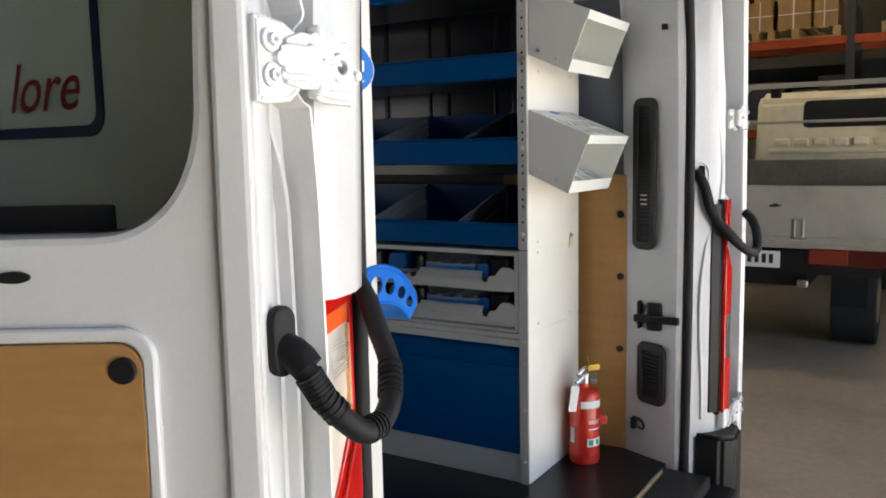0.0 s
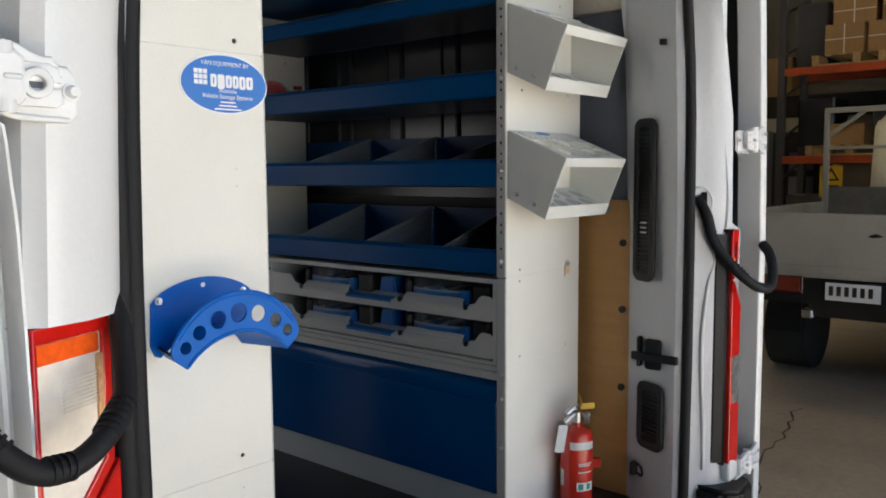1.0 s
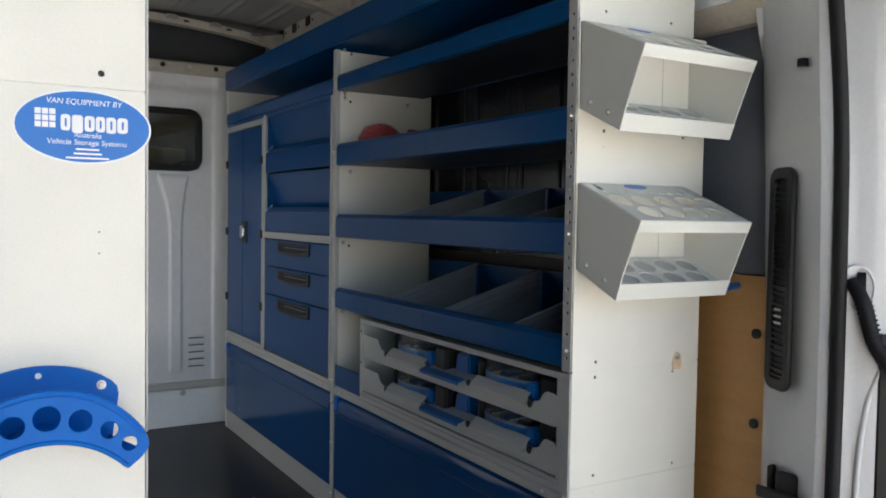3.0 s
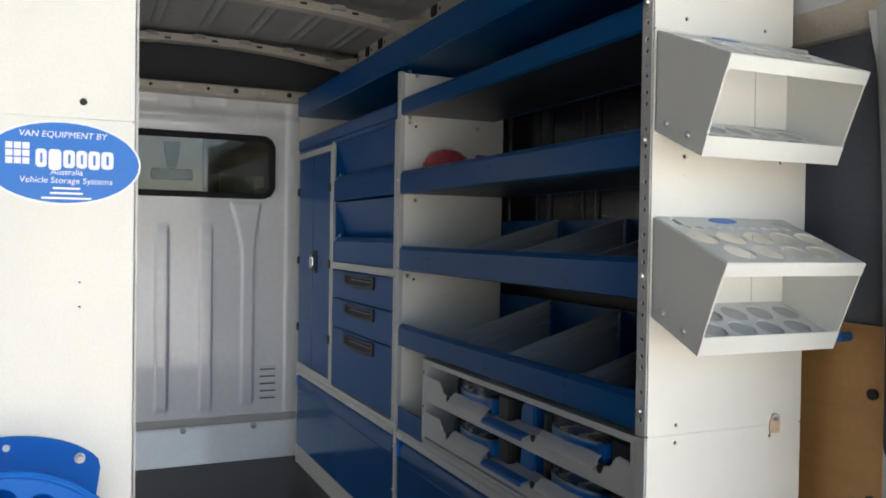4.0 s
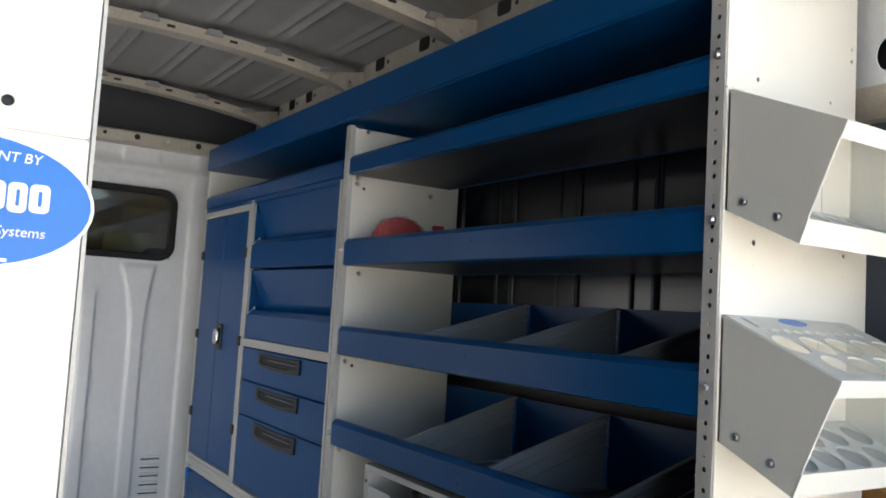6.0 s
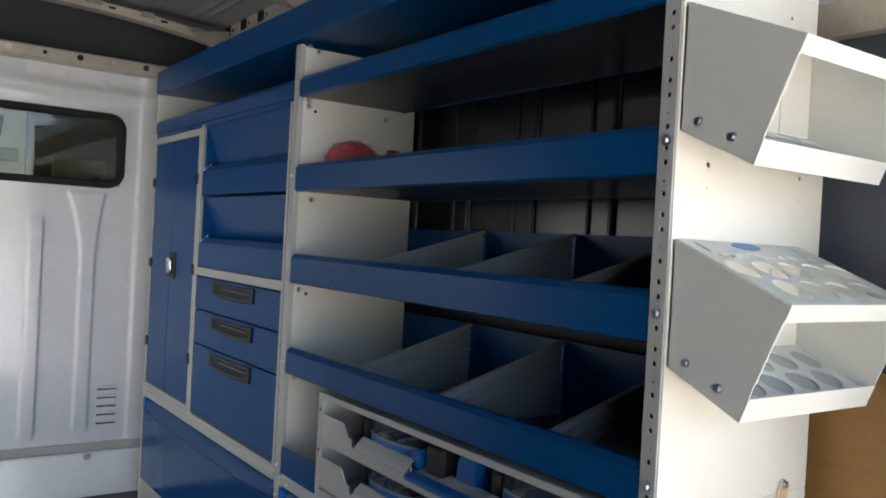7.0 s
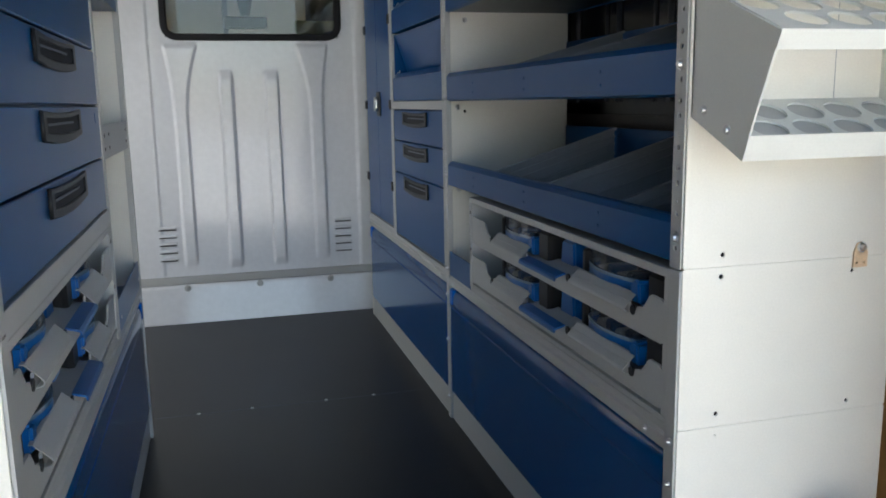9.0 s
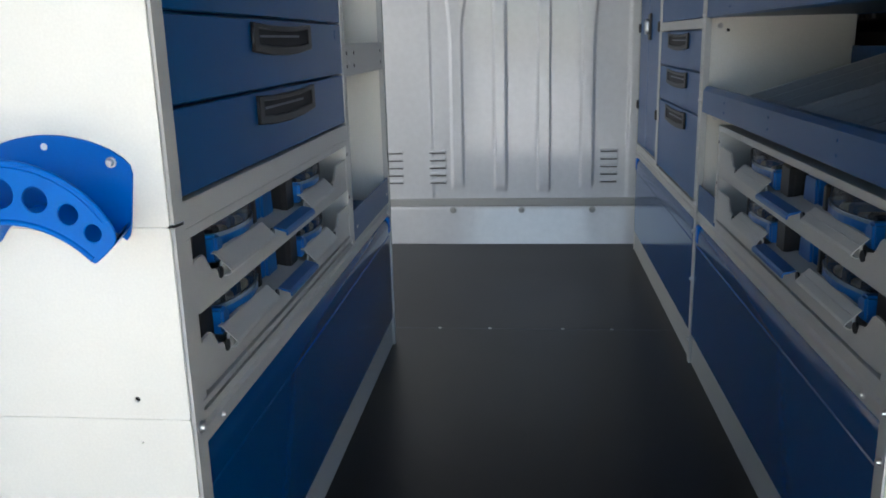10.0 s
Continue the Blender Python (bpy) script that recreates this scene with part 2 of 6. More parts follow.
def sheet(pts, axis, a0, a1, th):
    """A folded strip of metal: an open line in the plane across axis, of that thickness, drawn out from a0 to a1."""
    n = len(pts)
    off = []
    for i in range(n):
        a = Vector(pts[max(i - 1, 0)])
        b = Vector(pts[min(i + 1, n - 1)])
        d = (b - a).normalized()
        off.append((pts[i][0] - d.y * th, pts[i][1] + d.x * th))
    return prism(list(pts) + off[::-1], axis, a0, a1)


def circle(cx, cy, r, n=20, ry=None):
    return [(cx + r * math.cos(2 * math.pi * i / n), cy + (ry or r) * math.sin(2 * math.pi * i / n)) for i in range(n)]


def rounded(x0, x1, y0, y1, r, n=6):
    out = []
    for cx, cy, a in ((x1 - r, y1 - r, 0), (x0 + r, y1 - r, 90), (x0 + r, y0 + r, 180), (x1 - r, y0 + r, 270)):
        for i in range(n + 1):
            t = radians(a + 90 * i / n)
            out.append((cx + r * math.cos(t), cy + r * math.sin(t)))
    return out


def to_mesh(data):
    ob = bpy.data.objects.new("work", data)
    scene.collection.objects.link(ob)
    me = bpy.data.meshes.new_from_object(ob.evaluated_get(bpy.context.evaluated_depsgraph_get()))
    bpy.data.objects.remove(ob)
    return me


def holed(outer, holes, th, m, bev=0.0):
    """A flat plate with holes through it, th thick, centred on the plane of the pose m."""
    cu = bpy.data.curves.new("plate", "CURVE")
    cu.dimensions, cu.fill_mode, cu.extrude = "2D", "BOTH", th / 2 - bev
    cu.bevel_depth, cu.bevel_resolution = bev, 1
    for ring in (outer, *holes):
        sp = cu.splines.new("POLY")
        sp.points.add(len(ring) - 1)
        for q, p in zip(sp.points, ring):
            q.co = (p[0], p[1], 0, 1)
        sp.use_cyclic_u = True
    me = to_mesh(cu)
    me.transform(m)
    return me


def tube(points, r, m=Matrix(), res=3):
    cu = bpy.data.curves.new("tube", "CURVE")
    cu.dimensions, cu.bevel_depth, cu.bevel_resolution, cu.use_fill_caps = "3D", r, res, True
    sp = cu.splines.new("BEZIER")
    sp.bezier_points.add(len(points) - 1)
    for q, p in zip(sp.bezier_points, points):
        q.co, q.handle_left_type, q.handle_right_type = p, "AUTO", "AUTO"
    me = to_mesh(cu)
    me.transform(m)
    return me


def lettering(text, size, m, shear=0.0, th=0.0004, align="CENTER"):
    cu = bpy.data.curves.new("lettering", "FONT")
    cu.body, cu.size, cu.shear, cu.extrude, cu.align_x, cu.align_y = text, size, shear, th, align, "CENTER"
    cu.resolution_u = 3
    me = to_mesh(cu)
    me.transform(m)
    return me


def rear_plane(x, y, z):
    """A plane that faces the open rear of the van: across is x, up is z."""
    return pose(x, y, z, 90, 0, 0)


def side_plane(x, y, z, s):
    """A plane that faces the aisle, on the right-hand side (s = 1) or the left-hand side (s = -1)."""
    return pose(x, y, z, 90, 0, -90 * s)


def bolt(at, way, parent, r=0.006, h=0.004, name="bolt", material=None):
    a = Vector(at)
    w = Vector(way)
    bm = rod(a, a + w * h * 0.5, r * 1.35, 14)
    cyl(bm, a + w * h * 0.45, a + w * h * 1.6, r, 12, r * 0.7)
    return part(name, bm, material or STEEL, parent)


# ---- the van ----
FLOOR = 0.65
BULK = 2.75
van = thing("van", (0, 1.2, 0), "white panel van with its rear doors folded open, bare painted inside", "van")

part("load_floor", box(-0.885, 0.885, -0.305, BULK + 0.02, FLOOR - 0.02, FLOOR), FLOOR_BLACK, van, "black non-slip plywood load floor")
part("floor_edge_strip", box(-0.76, 0.76, -0.313, -0.305, FLOOR - 0.02, FLOOR + 0.001), PLY_EDGE, van, "raw plywood edge")
part("rear_sill", box(-0.80, 0.80, -0.45, -0.315, FLOOR - 0.05, FLOOR - 0.006, 0.006), BLACK, van, "black plastic sill")
part("floor_seam", box(-0.44, 0.45, 1.5338, 1.5358, FLOOR, FLOOR + 0.0006), WALL_GREY, van)
for x in (-0.297, -0.132, 0.105, 0.262):
    bm = rod((x, 1.535, FLOOR), (x, 1.535, FLOOR + 0.0025), 0.0055, 12)
    part("floor_screw", bm, STEEL, van)


# the pressed bulkhead: one sheet with raised flat-topped ribs, open at the window
def step(t):
    t = min(1.0, max(0.0, t))
    return t * t * (3 - 2 * t)


def bulk_height(x, z):
    h = 0.0
    for cx in (-0.134, 0.063):
        h += 0.010 * step((0.027 - abs(x - cx)) / 0.012 + 0.5) * step((z - 0.875) / 0.05) * step((1.77 - z) / 0.06)
    for sd, a, b in ((-1, 0.305, 0.357), (1, 0.230, 0.285)):
        f = min(1.0, max(0.0, (z - 1.56) / 0.30)) ** 2
        lo, hi = a - 0.055 * f, b + 0.03 * f
        h += 0.0085 * step((sd * x - lo) / 0.012 + 0.5) * step((hi - sd * x) / 0.012 + 0.5) * step((z - 0.89) / 0.05) * step((1.875 - z) / 0.02)
    h += 0.006 * step((abs(x + 0.005) - 0.435) / 0.014)
    h += 0.018 * math.exp(-((z - 2.265) / 0.022) ** 2)
    h -= 0.012 * math.exp(-((z - 2.32) / 0.03) ** 2) * (0.5 + 0.5 * math.tanh(8 * math.sin(x * 21)))
    return h + 0.003 * math.sin(x * 3.1 + 1) * math.sin(z * 2.3)


bm = bmesh.new()
NX, NZ = 360, 200
grid = [[None] * (NX + 1) for _ in range(NZ + 1)]
for j in range(NZ + 1):
    for i in range(NX + 1):
        x, z = -0.90 + 1.80 * i / NX, FLOOR + 1.75 * j / NZ
        grid[j][i] = bm.verts.new((x, BULK - bulk_height(x, z), z))
for j in range(NZ):
    for i in range(NX):
        x, z = -0.90 + 1.80 * (i + 0.5) / NX, FLOOR + 1.75 * (j + 0.5) / NZ
        if not (-0.376 < x < 0.364 and 1.902 < z < 2.172):
            bm.faces.new((grid[j][i], grid[j][i + 1], grid[j + 1][i + 1], grid[j + 1][i]))
bulk = part("bulkhead", bm, VAN_INNER, van, "white pressed steel bulkhead with upright beads", smooth=True)
part("window_seal", holed(rounded(-0.386, 0.374, 1.892, 2.182, 0.06), [rounded(-0.370, 0.358, 1.908, 2.166, 0.045)], 0.03, rear_plane(0, BULK - 0.008, 0), 0.006), RUBBER, bulk, "black rubber window seal")
pane = part("window_pane", box(-0.382, 0.370, BULK + 0.002, BULK + 0.006, 1.896, 2.178), GLASS, bulk, "clear cab window")
pane.visible_shadow = False
for vx in (-0.625, -0.425, 0.356):
    for k in range(5):
        z = 0.930 + k * 0.0348
        bm = box(vx - 0.039, vx + 0.039, BULK - 0.007, BULK - 0.001, z, z + 0.013, 0.003)
        part("vent_louvre", bm, VAN_INNER, bulk)
        part("vent_slot", box(vx - 0.037, vx + 0.037, BULK - 0.0065, BULK - 0.003, z - 0.0045, z - 0.0005), BLACK, bulk)
part("kick_panel", prism([(BULK - 0.002, FLOOR), (BULK - 0.066, FLOOR), (BULK - 0.036, 0.812), (BULK - 0.030, 0.820), (BULK - 0.002, 0.820)], "x", -0.90, 0.90, 0.003), VAN_INNER, bulk, "white folded foot of the bulkhead")
# grey strip stands for the shadow line above the kick panel
part("foot_strip", box(-0.90, 0.90, BULK - 0.022, BULK - 0.002, 0.8215, 0.855, 0.003), GREY, bulk, "grey strip for the shadow line above the kick panel")
for bxx in (-0.355, -0.038, 0.284):
    bolt((bxx, BULK - 0.037, 0.806), (0, -1, 0), bulk, 0.011, 0.006, material=GREY)
beam = part("header_beam", box(-0.90, 0.90, BULK - 0.07, BULK + 0.02, 2.355, 2.405, 0.008), RAIL_PAINT, van, "painted steel header beam with punched holes")
for k in range(14):
    hx = -0.82 + k * 0.125
    part("punched_hole", rod((hx, BULK - 0.073, 2.382), (hx, BULK - 0.068, 2.382), 0.008 if k % 2 else 0.012, 12), BLACK if k % 3 else STEEL, beam)
part("overhead_locker_back", box(-0.90, 0.90, BULK + 0.10, BULK + 0.12, 2.39, 2.64), SEAT, van)
part("overhead_locker_floor", box(-0.90, 0.90, BULK - 0.02, BULK + 0.12, 2.392, 2.404), BLACK, van)

# roof skin with pressed ribs, hoops and cant rails
bm = bmesh.new()
NR, NC = 60, 190
rows = []
for j in range(NR + 1):
    y = -0.36 + (BULK + 0.55) * j / NR
    row = []
    for i in range(NC + 1):
        x = -0.95 + 1.9 * i / NC
        q = abs((x + 0.10) % 0.20 - 0.10)
        rib = 0.010 * max(0.0, 1 - abs(q - 0.022) / 0.014) if abs(x) < 0.66 else 0.0
        gap = min(abs(y - h) for h in (-0.30, 0.45, 1.126, 1.82, 2.62))
        rib *= min(1.0, max(0.0, (gap - 0.06) / 0.04))
        row.append(bm.verts.new((x, y, 2.615 - 0.05 * (abs(x) / 0.95) ** 3 - rib)))
    rows.append(row)
for j in range(NR):
    for i in range(NC):
        bm.faces.new((rows[j][i], rows[j][i + 1], rows[j + 1][i + 1], rows[j + 1][i]))
roof = part("roof_skin", bm, VAN_ROOF, van, "bare grey roof skin with pressed ribs", smooth=True)
part("outer_roof", box(-0.99, 0.99, -0.40, BULK + 0.9, 2.645, 2.675, 0.01), VAN_WHITE, van)
for y in (-0.30, 0.45, 1.126, 1.82, 2.62):
    pts = [(x, 2.566 - 0.12 * x * x) for x in (-0.72, -0.6, -0.45, -0.3, -0.15, 0, 0.15, 0.3, 0.45, 0.6, 0.72)]
    bm = prism(pts + [(x, z + 0.034) for x, z in pts[::-1]], "y", y - 0.030, y + 0.030)
    hoop = part("roof_hoop", bm, RAIL_PAINT, van, "painted roof hoop with punched holes", smooth=True)
    # pressed feet that reach up to the skin beside each hoop
    for k in range(7):
        x = -0.60 + k * 0.20
        z = 2.566 - 0.12 * x * x
        part("hoop_tab", prism([(x - 0.03, z + 0.018), (x + 0.03, z + 0.018), (x + 0.02, z + 0.036), (x - 0.02, z + 0.036)], "y", y - 0.048, y - 0.0305), VAN_ROOF, hoop)
        part("punched_hole", box(x + 0.055, x + 0.080, y - 0.0315, y - 0.0295, z + 0.010, z + 0.019), BLACK, hoop)
    for sd in (-1, 1):
        part("gusset", prism([(sd * 0.60, 2.517), (sd * 0.72, 2.468), (sd * 0.735, 2.50), (sd * 0.735, 2.57), (sd * 0.60, 2.545)], "y", y - 0.048, y - 0.040), RAIL_PAINT, hoop, "folded gusset")
        bolt((sd * 0.685, y - 0.048, 2.525), (0, -1, 0), hoop, 0.006, 0.004)
for s in (-1, 1):
    rail = part("cant_rail", prism([(s * 0.90, 2.26), (s * 0.83, 2.33), (s * 0.745, 2.47), (s * 0.732, 2.51), (s * 0.732, 2.605), (s * 0.90, 2.61)], "y", -0.30, BULK + 0.1, 0.006), RAIL_PAINT, van, "painted cant rail with square holes")
    for y in (-0.05, 0.22, 0.72, 0.95, 1.36, 1.648, 1.97, 2.244, 2.42, 2.59):
        m = side_plane(s * 0.7315, y, 2.572, s)
        part("square_hole", holed(rounded(-0.03, 0.03, -0.022, 0.022, 0.010, 3), [], 0.002, m), BLACK, rail)
        part("punched_hole", holed(circle(0.055, -0.004, 0.007, 10), [], 0.002, m), BLACK, rail)
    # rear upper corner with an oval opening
    corner = part("corner_panel", holed(rounded(-0.05, 0.28, 2.175, 2.42, 0.01), [circle(0.044 + 0.02, 2.226, 0.022, 24, 0.030)], 0.004, side_plane(s * 0.818, 0.02, 0, s), 0.001), PILLAR_SHADED, van, "painted upper corner panel")
    part("corner_ledge", prism([(s * 0.818, 2.175), (s * 0.87, 2.13), (s * 0.90, 2.13), (s * 0.90, 2.175)], "y", -0.26, 0.07), RAIL_PAINT, van)
    part("corner_hollow", box(s * 0.835, s * 0.838, -0.26, 0.07, 2.18, 2.40), BLACK, van)

# side walls: lining, upper panels with ribs, outer skins
for s in (-1, 1):
    far = BULK - 0.04 if s > 0 else 1.44
    lining = part("ply_lining", box(s * 0.885, s * 0.897, -0.15, 0.30, FLOOR, 1.565), PLY, van, "tan plywood wall lining with black plugs")
    part("ply_lining", box(s * 0.886, s * 0.897, 0.302, far, FLOOR, 1.565), PLY_DARK_SHADED, van, "plywood wall lining behind the racks, shade put into its colour")
    for y, z in ((-0.128, 1.436), (-0.128, 1.232), (-0.128, 0.99)):
        part("plug", rod((s * 0.886, y, z), (s * 0.879, y, z), 0.011, 16), BLACK, lining)
    part("upper_wall", box(s * 0.90, s * 0.93, -0.17, 0.24, 1.55, 2.45), WALL_GREY, van, "grey painted upper wall")
    part("upper_wall", box(s * 0.90, s * 0.93, 0.24, BULK + 0.1 if s > 0 else 1.44, 1.55, 2.45), WALL_SHADED, van, "grey upper wall behind the racks, shade put into its colour")
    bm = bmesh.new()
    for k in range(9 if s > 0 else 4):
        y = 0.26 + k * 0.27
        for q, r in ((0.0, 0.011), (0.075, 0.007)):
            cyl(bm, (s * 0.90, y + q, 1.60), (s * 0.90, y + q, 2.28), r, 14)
    part("wall_ribs", bm, WALL_SHADED, van, smooth=True)
    part("side_skin", box(s * 0.985, s * 1.01, -0.385, BULK + 0.35 if s > 0 else 1.46, 0.40, 2.46, 0.01), VAN_WHITE, van, "white outer side skin")
    if s < 0:
        part("side_skin", box(-1.01, -0.985, 1.464, 2.66, 2.25, 2.46, 0.01), VAN_WHITE, van)
        part("side_skin", box(-1.01, -0.985, 2.664, BULK + 0.35, 0.40, 2.46, 0.01), VAN_WHITE, van)
        part("side_skin", box(-1.01, -0.985, 1.464, 2.66, 0.40, 0.63, 0.01), VAN_WHITE, van)
        part("sliding_door", box(-1.07, -1.025, 0.16, 1.42, 0.45, 2.30, 0.012, 2), VAN_WHITE, van, "unseen white sliding door, assumed slid back")
    part("skin_shoulder", prism([(s * 1.01, 2.44), (s * 0.985, 2.44), (s * 0.94, 2.62), (s * 0.90, 2.64), (s * 0.95, 2.67), (s * 0.985, 2.62)], "y", -0.36, BULK + 0.35), VAN_WHITE, van)
    # wheels, so that the van stands on the ground
    for y in (0.75, BULK + 1.1):
        bm = rod((s * 0.78, y, 0.33), (s * 0.98, y, 0.33), 0.33, 36)
        bmesh.ops.bevel(bm, geom=[e for e in bm.edges if len(e.link_faces) == 2 and abs(e.calc_face_angle(0)) > 1], offset=0.04, segments=3, affect="EDGES")
        w = part("wheel", bm, TYRE, van, "black tyre", smooth=True)
        part("rim", rod((s * 0.97, y, 0.33), (s * 0.985, y, 0.33), 0.2, 28), STEEL, w)
part("underbody", box(-0.80, 0.80, -0.35, BULK + 0.3, 0.42, FLOOR - 0.055), BLACK, van)

# cab beyond the bulkhead window
part("cab_floor", box(-0.98, 0.98, BULK + 0.12, BULK + 1.9, 0.55, 0.60), BLACK, van)
part("cab_roof", box(-0.96, 0.96, BULK + 0.12, BULK + 0.95, 2.36, 2.40), VAN_INNER, van)
for s in (-1, 1):
    part("cab_pillar", prism([(BULK + 0.9, 2.38), (BULK + 1.0, 2.38), (BULK + 1.75, 1.55), (BULK + 1.62, 1.55)], "x", s * 0.90, s * 0.98), VAN_INNER, van)
    part("cab_side", box(s * 0.95, s * 1.0, BULK + 0.35, BULK + 1.9, 0.5, 1.52), VAN_WHITE, van)
    seat = part("cab_seat", box(s * 0.20, s * 0.68, BULK + 0.30, BULK + 0.46, 0.8, 1.72, 0.05, 3), SEAT, van, "dark fabric cab seat")
    part("head_restraint", box(s * 0.34, s * 0.55, BULK + 0.34, BULK + 0.43, 1.77, 1.96, 0.04, 3), SEAT, seat)
part("dashboard", box(-0.95, 0.95, BULK + 1.35, BULK + 1.85, 1.1, 1.56, 0.06, 3), BLACK, van)
mir = part("mirror", box(-0.11, 0.12, BULK + 0.96, BULK + 1.0, 2.02, 2.085, 0.012, 2), BLACK, van, "black rear-view mirror")
part("mirror_stem", prism([(-0.02, 2.09), (0.03, 2.09), (0.045, 2.17), (0.05, 2.24), (-0.04, 2.24), (-0.035, 2.17)], "y", BULK + 0.97, BULK + 0.99, 0.004), BLACK, mir)
part("bonnet", box(-0.98, 0.98, BULK + 1.75, BULK + 2.3, 0.45, 1.40, 0.1, 4), VAN_WHITE, van)
# added panel, coloured like the sunlit patch beyond the cab window
part("sun_blind", box(0.27, 0.53, BULK + 0.96, BULK + 0.975, 1.955, 2.065, 0.006, 2), OLIVE, van, "pale olive panel for a sunlit patch beyond the cab window")


def grille(s, y0, z0, z1, wide, bars, parent):
    """A black louvred air grille set in the pillar's inner face."""
    m = Matrix.Translation((s * 0.838, y0, 0)) @ Matrix.Rotation(s * radians(-23.5), 4, "Z")
    fr = holed(rounded(-wide / 2, wide / 2, z0, z1, 0.025), [rounded(-wide / 2 + 0.014, wide / 2 - 0.014, z0 + 0.02, z1 - 0.02, 0.015)], 0.012, m @ side_plane(-s * 0.006, 0, 0, s), 0.003)
    g = part("air_grille", fr, BLACK, parent, "black louvred air grille")
    bm = bmesh.new()
    bx(bm, -0.001, 0.001, -wide / 2 + 0.01, wide / 2 - 0.01, z0 + 0.015, z1 - 0.015)
    n = int((z1 - z0 - 0.05) / 0.0125)
    for k in range(n):
        z = z0 + 0.026 + k * 0.0125
        bx(bm, -s * 0.001, -s * 0.009, -wide / 2 + 0.016, wide / 2 - 0.016, z, z + 0.005)
    me = bpy.data.meshes.new("slats")
    bm.to_mesh(me)
    bm.free()
    me.transform(m)
    part("slats", me, BLACK, g)
    for k in range(bars):
        me2 = box(-s * 0.0095, -s * 0.011, -0.013, 0.013, (z0 + z1) / 2 - 0.095 + k * 0.014, (z0 + z1) / 2 - 0.090 + k * 0.014)
        bmesh.ops.transform(me2, matrix=m, verts=me2.verts)
        part("mark", me2, HOLDER, g)


for s in (-1, 1):
    # rear pillar, its rounded inner face, slanting jamb and outer corner
    off = 0.0 if s > 0 else 0.012
    inner = [(0.905, -0.13), (0.886, -0.148), (0.874, -0.17), (0.806, -0.335), (0.812, -0.350), (0.832, -0.372), (0.850, -0.388), (0.862, -0.410), (0.885, -0.430)]
    low = [(0.92, -0.446), (0.968, -0.452), (0.984, -0.445), (1.002, -0.39)]
    high = [(0.905, -0.445), (0.919, -0.447), (0.928, -0.432), (0.97, -0.38)] if s > 0 else [(0.92, -0.448), (0.968, -0.458), (0.988, -0.446), (1.0, -0.39)]
    back = [(1.008, -0.34), (0.99, -0.30), (0.96, -0.13)]
    bm = bmesh.new()
    rings = []
    for z, lean, f in ((0.45, 0.0, 0), (0.64, 0.0, 0), (1.0, 0.0, 0), (1.485 if s > 0 else 1.488, 0.0, 0), (1.505 if s > 0 else 1.492, 0.0, 1), (1.8, 0.012, 1), (1.94, 0.023, 1), (2.06, 0.032, 1), (2.1, 0.035, 1), (2.35, 0.07, 1), (2.5, 0.14, 1)):
        outer = [(a[0] + (b[0] - a[0]) * f, a[1] + (b[1] - a[1]) * f) for a, b in zip(low, high)]
        narrow = max(0.15, min(1.0, 1 - (z - 1.8) * 2.07)) if s > 0 else 1.0
        hollow = {6: (0.850, -0.378), 7: (0.866, -0.384), 8: (0.885, -0.388), 9: (0.92, -0.396), 10: (0.968, -0.405), 11: (0.984, -0.41), 12: (1.002, -0.39)} if s < 0 and f == 0 else {}
        ring = [hollow.get(n, p) for n, p in enumerate([(x if x < 0.812 or y > -0.34 else 0.812 + (x - 0.812) * narrow, y) for x, y in inner + outer] + [(0.812 + (x - 0.812) * (0.25 + 0.75 * narrow), y) for x, y in back])]
        rings.append([bm.verts.new((s * (x + off - lean), y, z)) for x, y in ring])
    for a, b in zip(rings, rings[1:]):
        for i in range(len(a)):
            j = (i + 1) % len(a)
            bm.faces.new((a[i], a[j], b[j], b[i]))
    bm.faces.new(rings[0])
    bm.faces.new(rings[-1])
    pillar = part("rear_pillar", bm, PILLAR_SHADED if s > 0 else VAN_WHITE, van, "white pressed steel door pillar", smooth=True)
    e = 0.0 if s > 0 else 0.016
    part("door_seal", tube([(s * (x + e), y, z) for x, y, z in ((0.818, -0.362, 0.60), (0.818, -0.366, 1.0), (0.818, -0.366, 1.6), (0.806, -0.366, 1.9), (0.783, -0.364, 2.1), (0.745, -0.36, 2.36), (0.65, -0.36, 2.44))], 0.0145), RUBBER, pillar, "black rubber door seal")
    # pressed bead down the right-hand jamb, a second sealing lip on the left
    if s < 0:
        part("seal_lip", tube([(-0.868, -0.402, 0.62), (-0.868, -0.402, 1.6), (-0.860, -0.402, 1.9), (-0.836, -0.40, 2.12), (-0.80, -0.398, 2.36)], 0.0125), RUBBER, pillar)
    else:
        part("jamb_bead", tube([(s * 0.842, -0.408, 2.3), (s * 0.862, -0.414, 1.95), (s * 0.888, -0.432, 1.72), (s * 0.898, -0.438, 1.5), (s * 0.861, -0.404, 1.33), (s * 0.859, -0.402, 0.80)], 0.006), PILLAR_SHADED, pillar)
    if s < 0:
        bm = bmesh.new()
        # the bead wanders inwards below the hinge, and the folded outer lip steps round it
        gutter = ((2.3, -1.046, -1.020), (1.842, -1.043, -1.030), (1.815, -1.043, -1.024), (1.797, -1.043, -1.018), (1.788, -1.043, -1.022), (1.779, -1.044, -1.034), (1.718, -1.044, -1.034), (1.707, -1.044, -1.024), (1.701, -1.0435, -1.013), (1.686, -1.042, -1.011), (1.665, -1.035, -1.0095), (1.643, -1.027, -1.008), (1.62, -1.022, -1.0058), (1.589, -1.018, -1.004), (1.50, -1.016, -1.002), (1.40, -1.014, -1.0), (0.78, -1.014, -1.0))
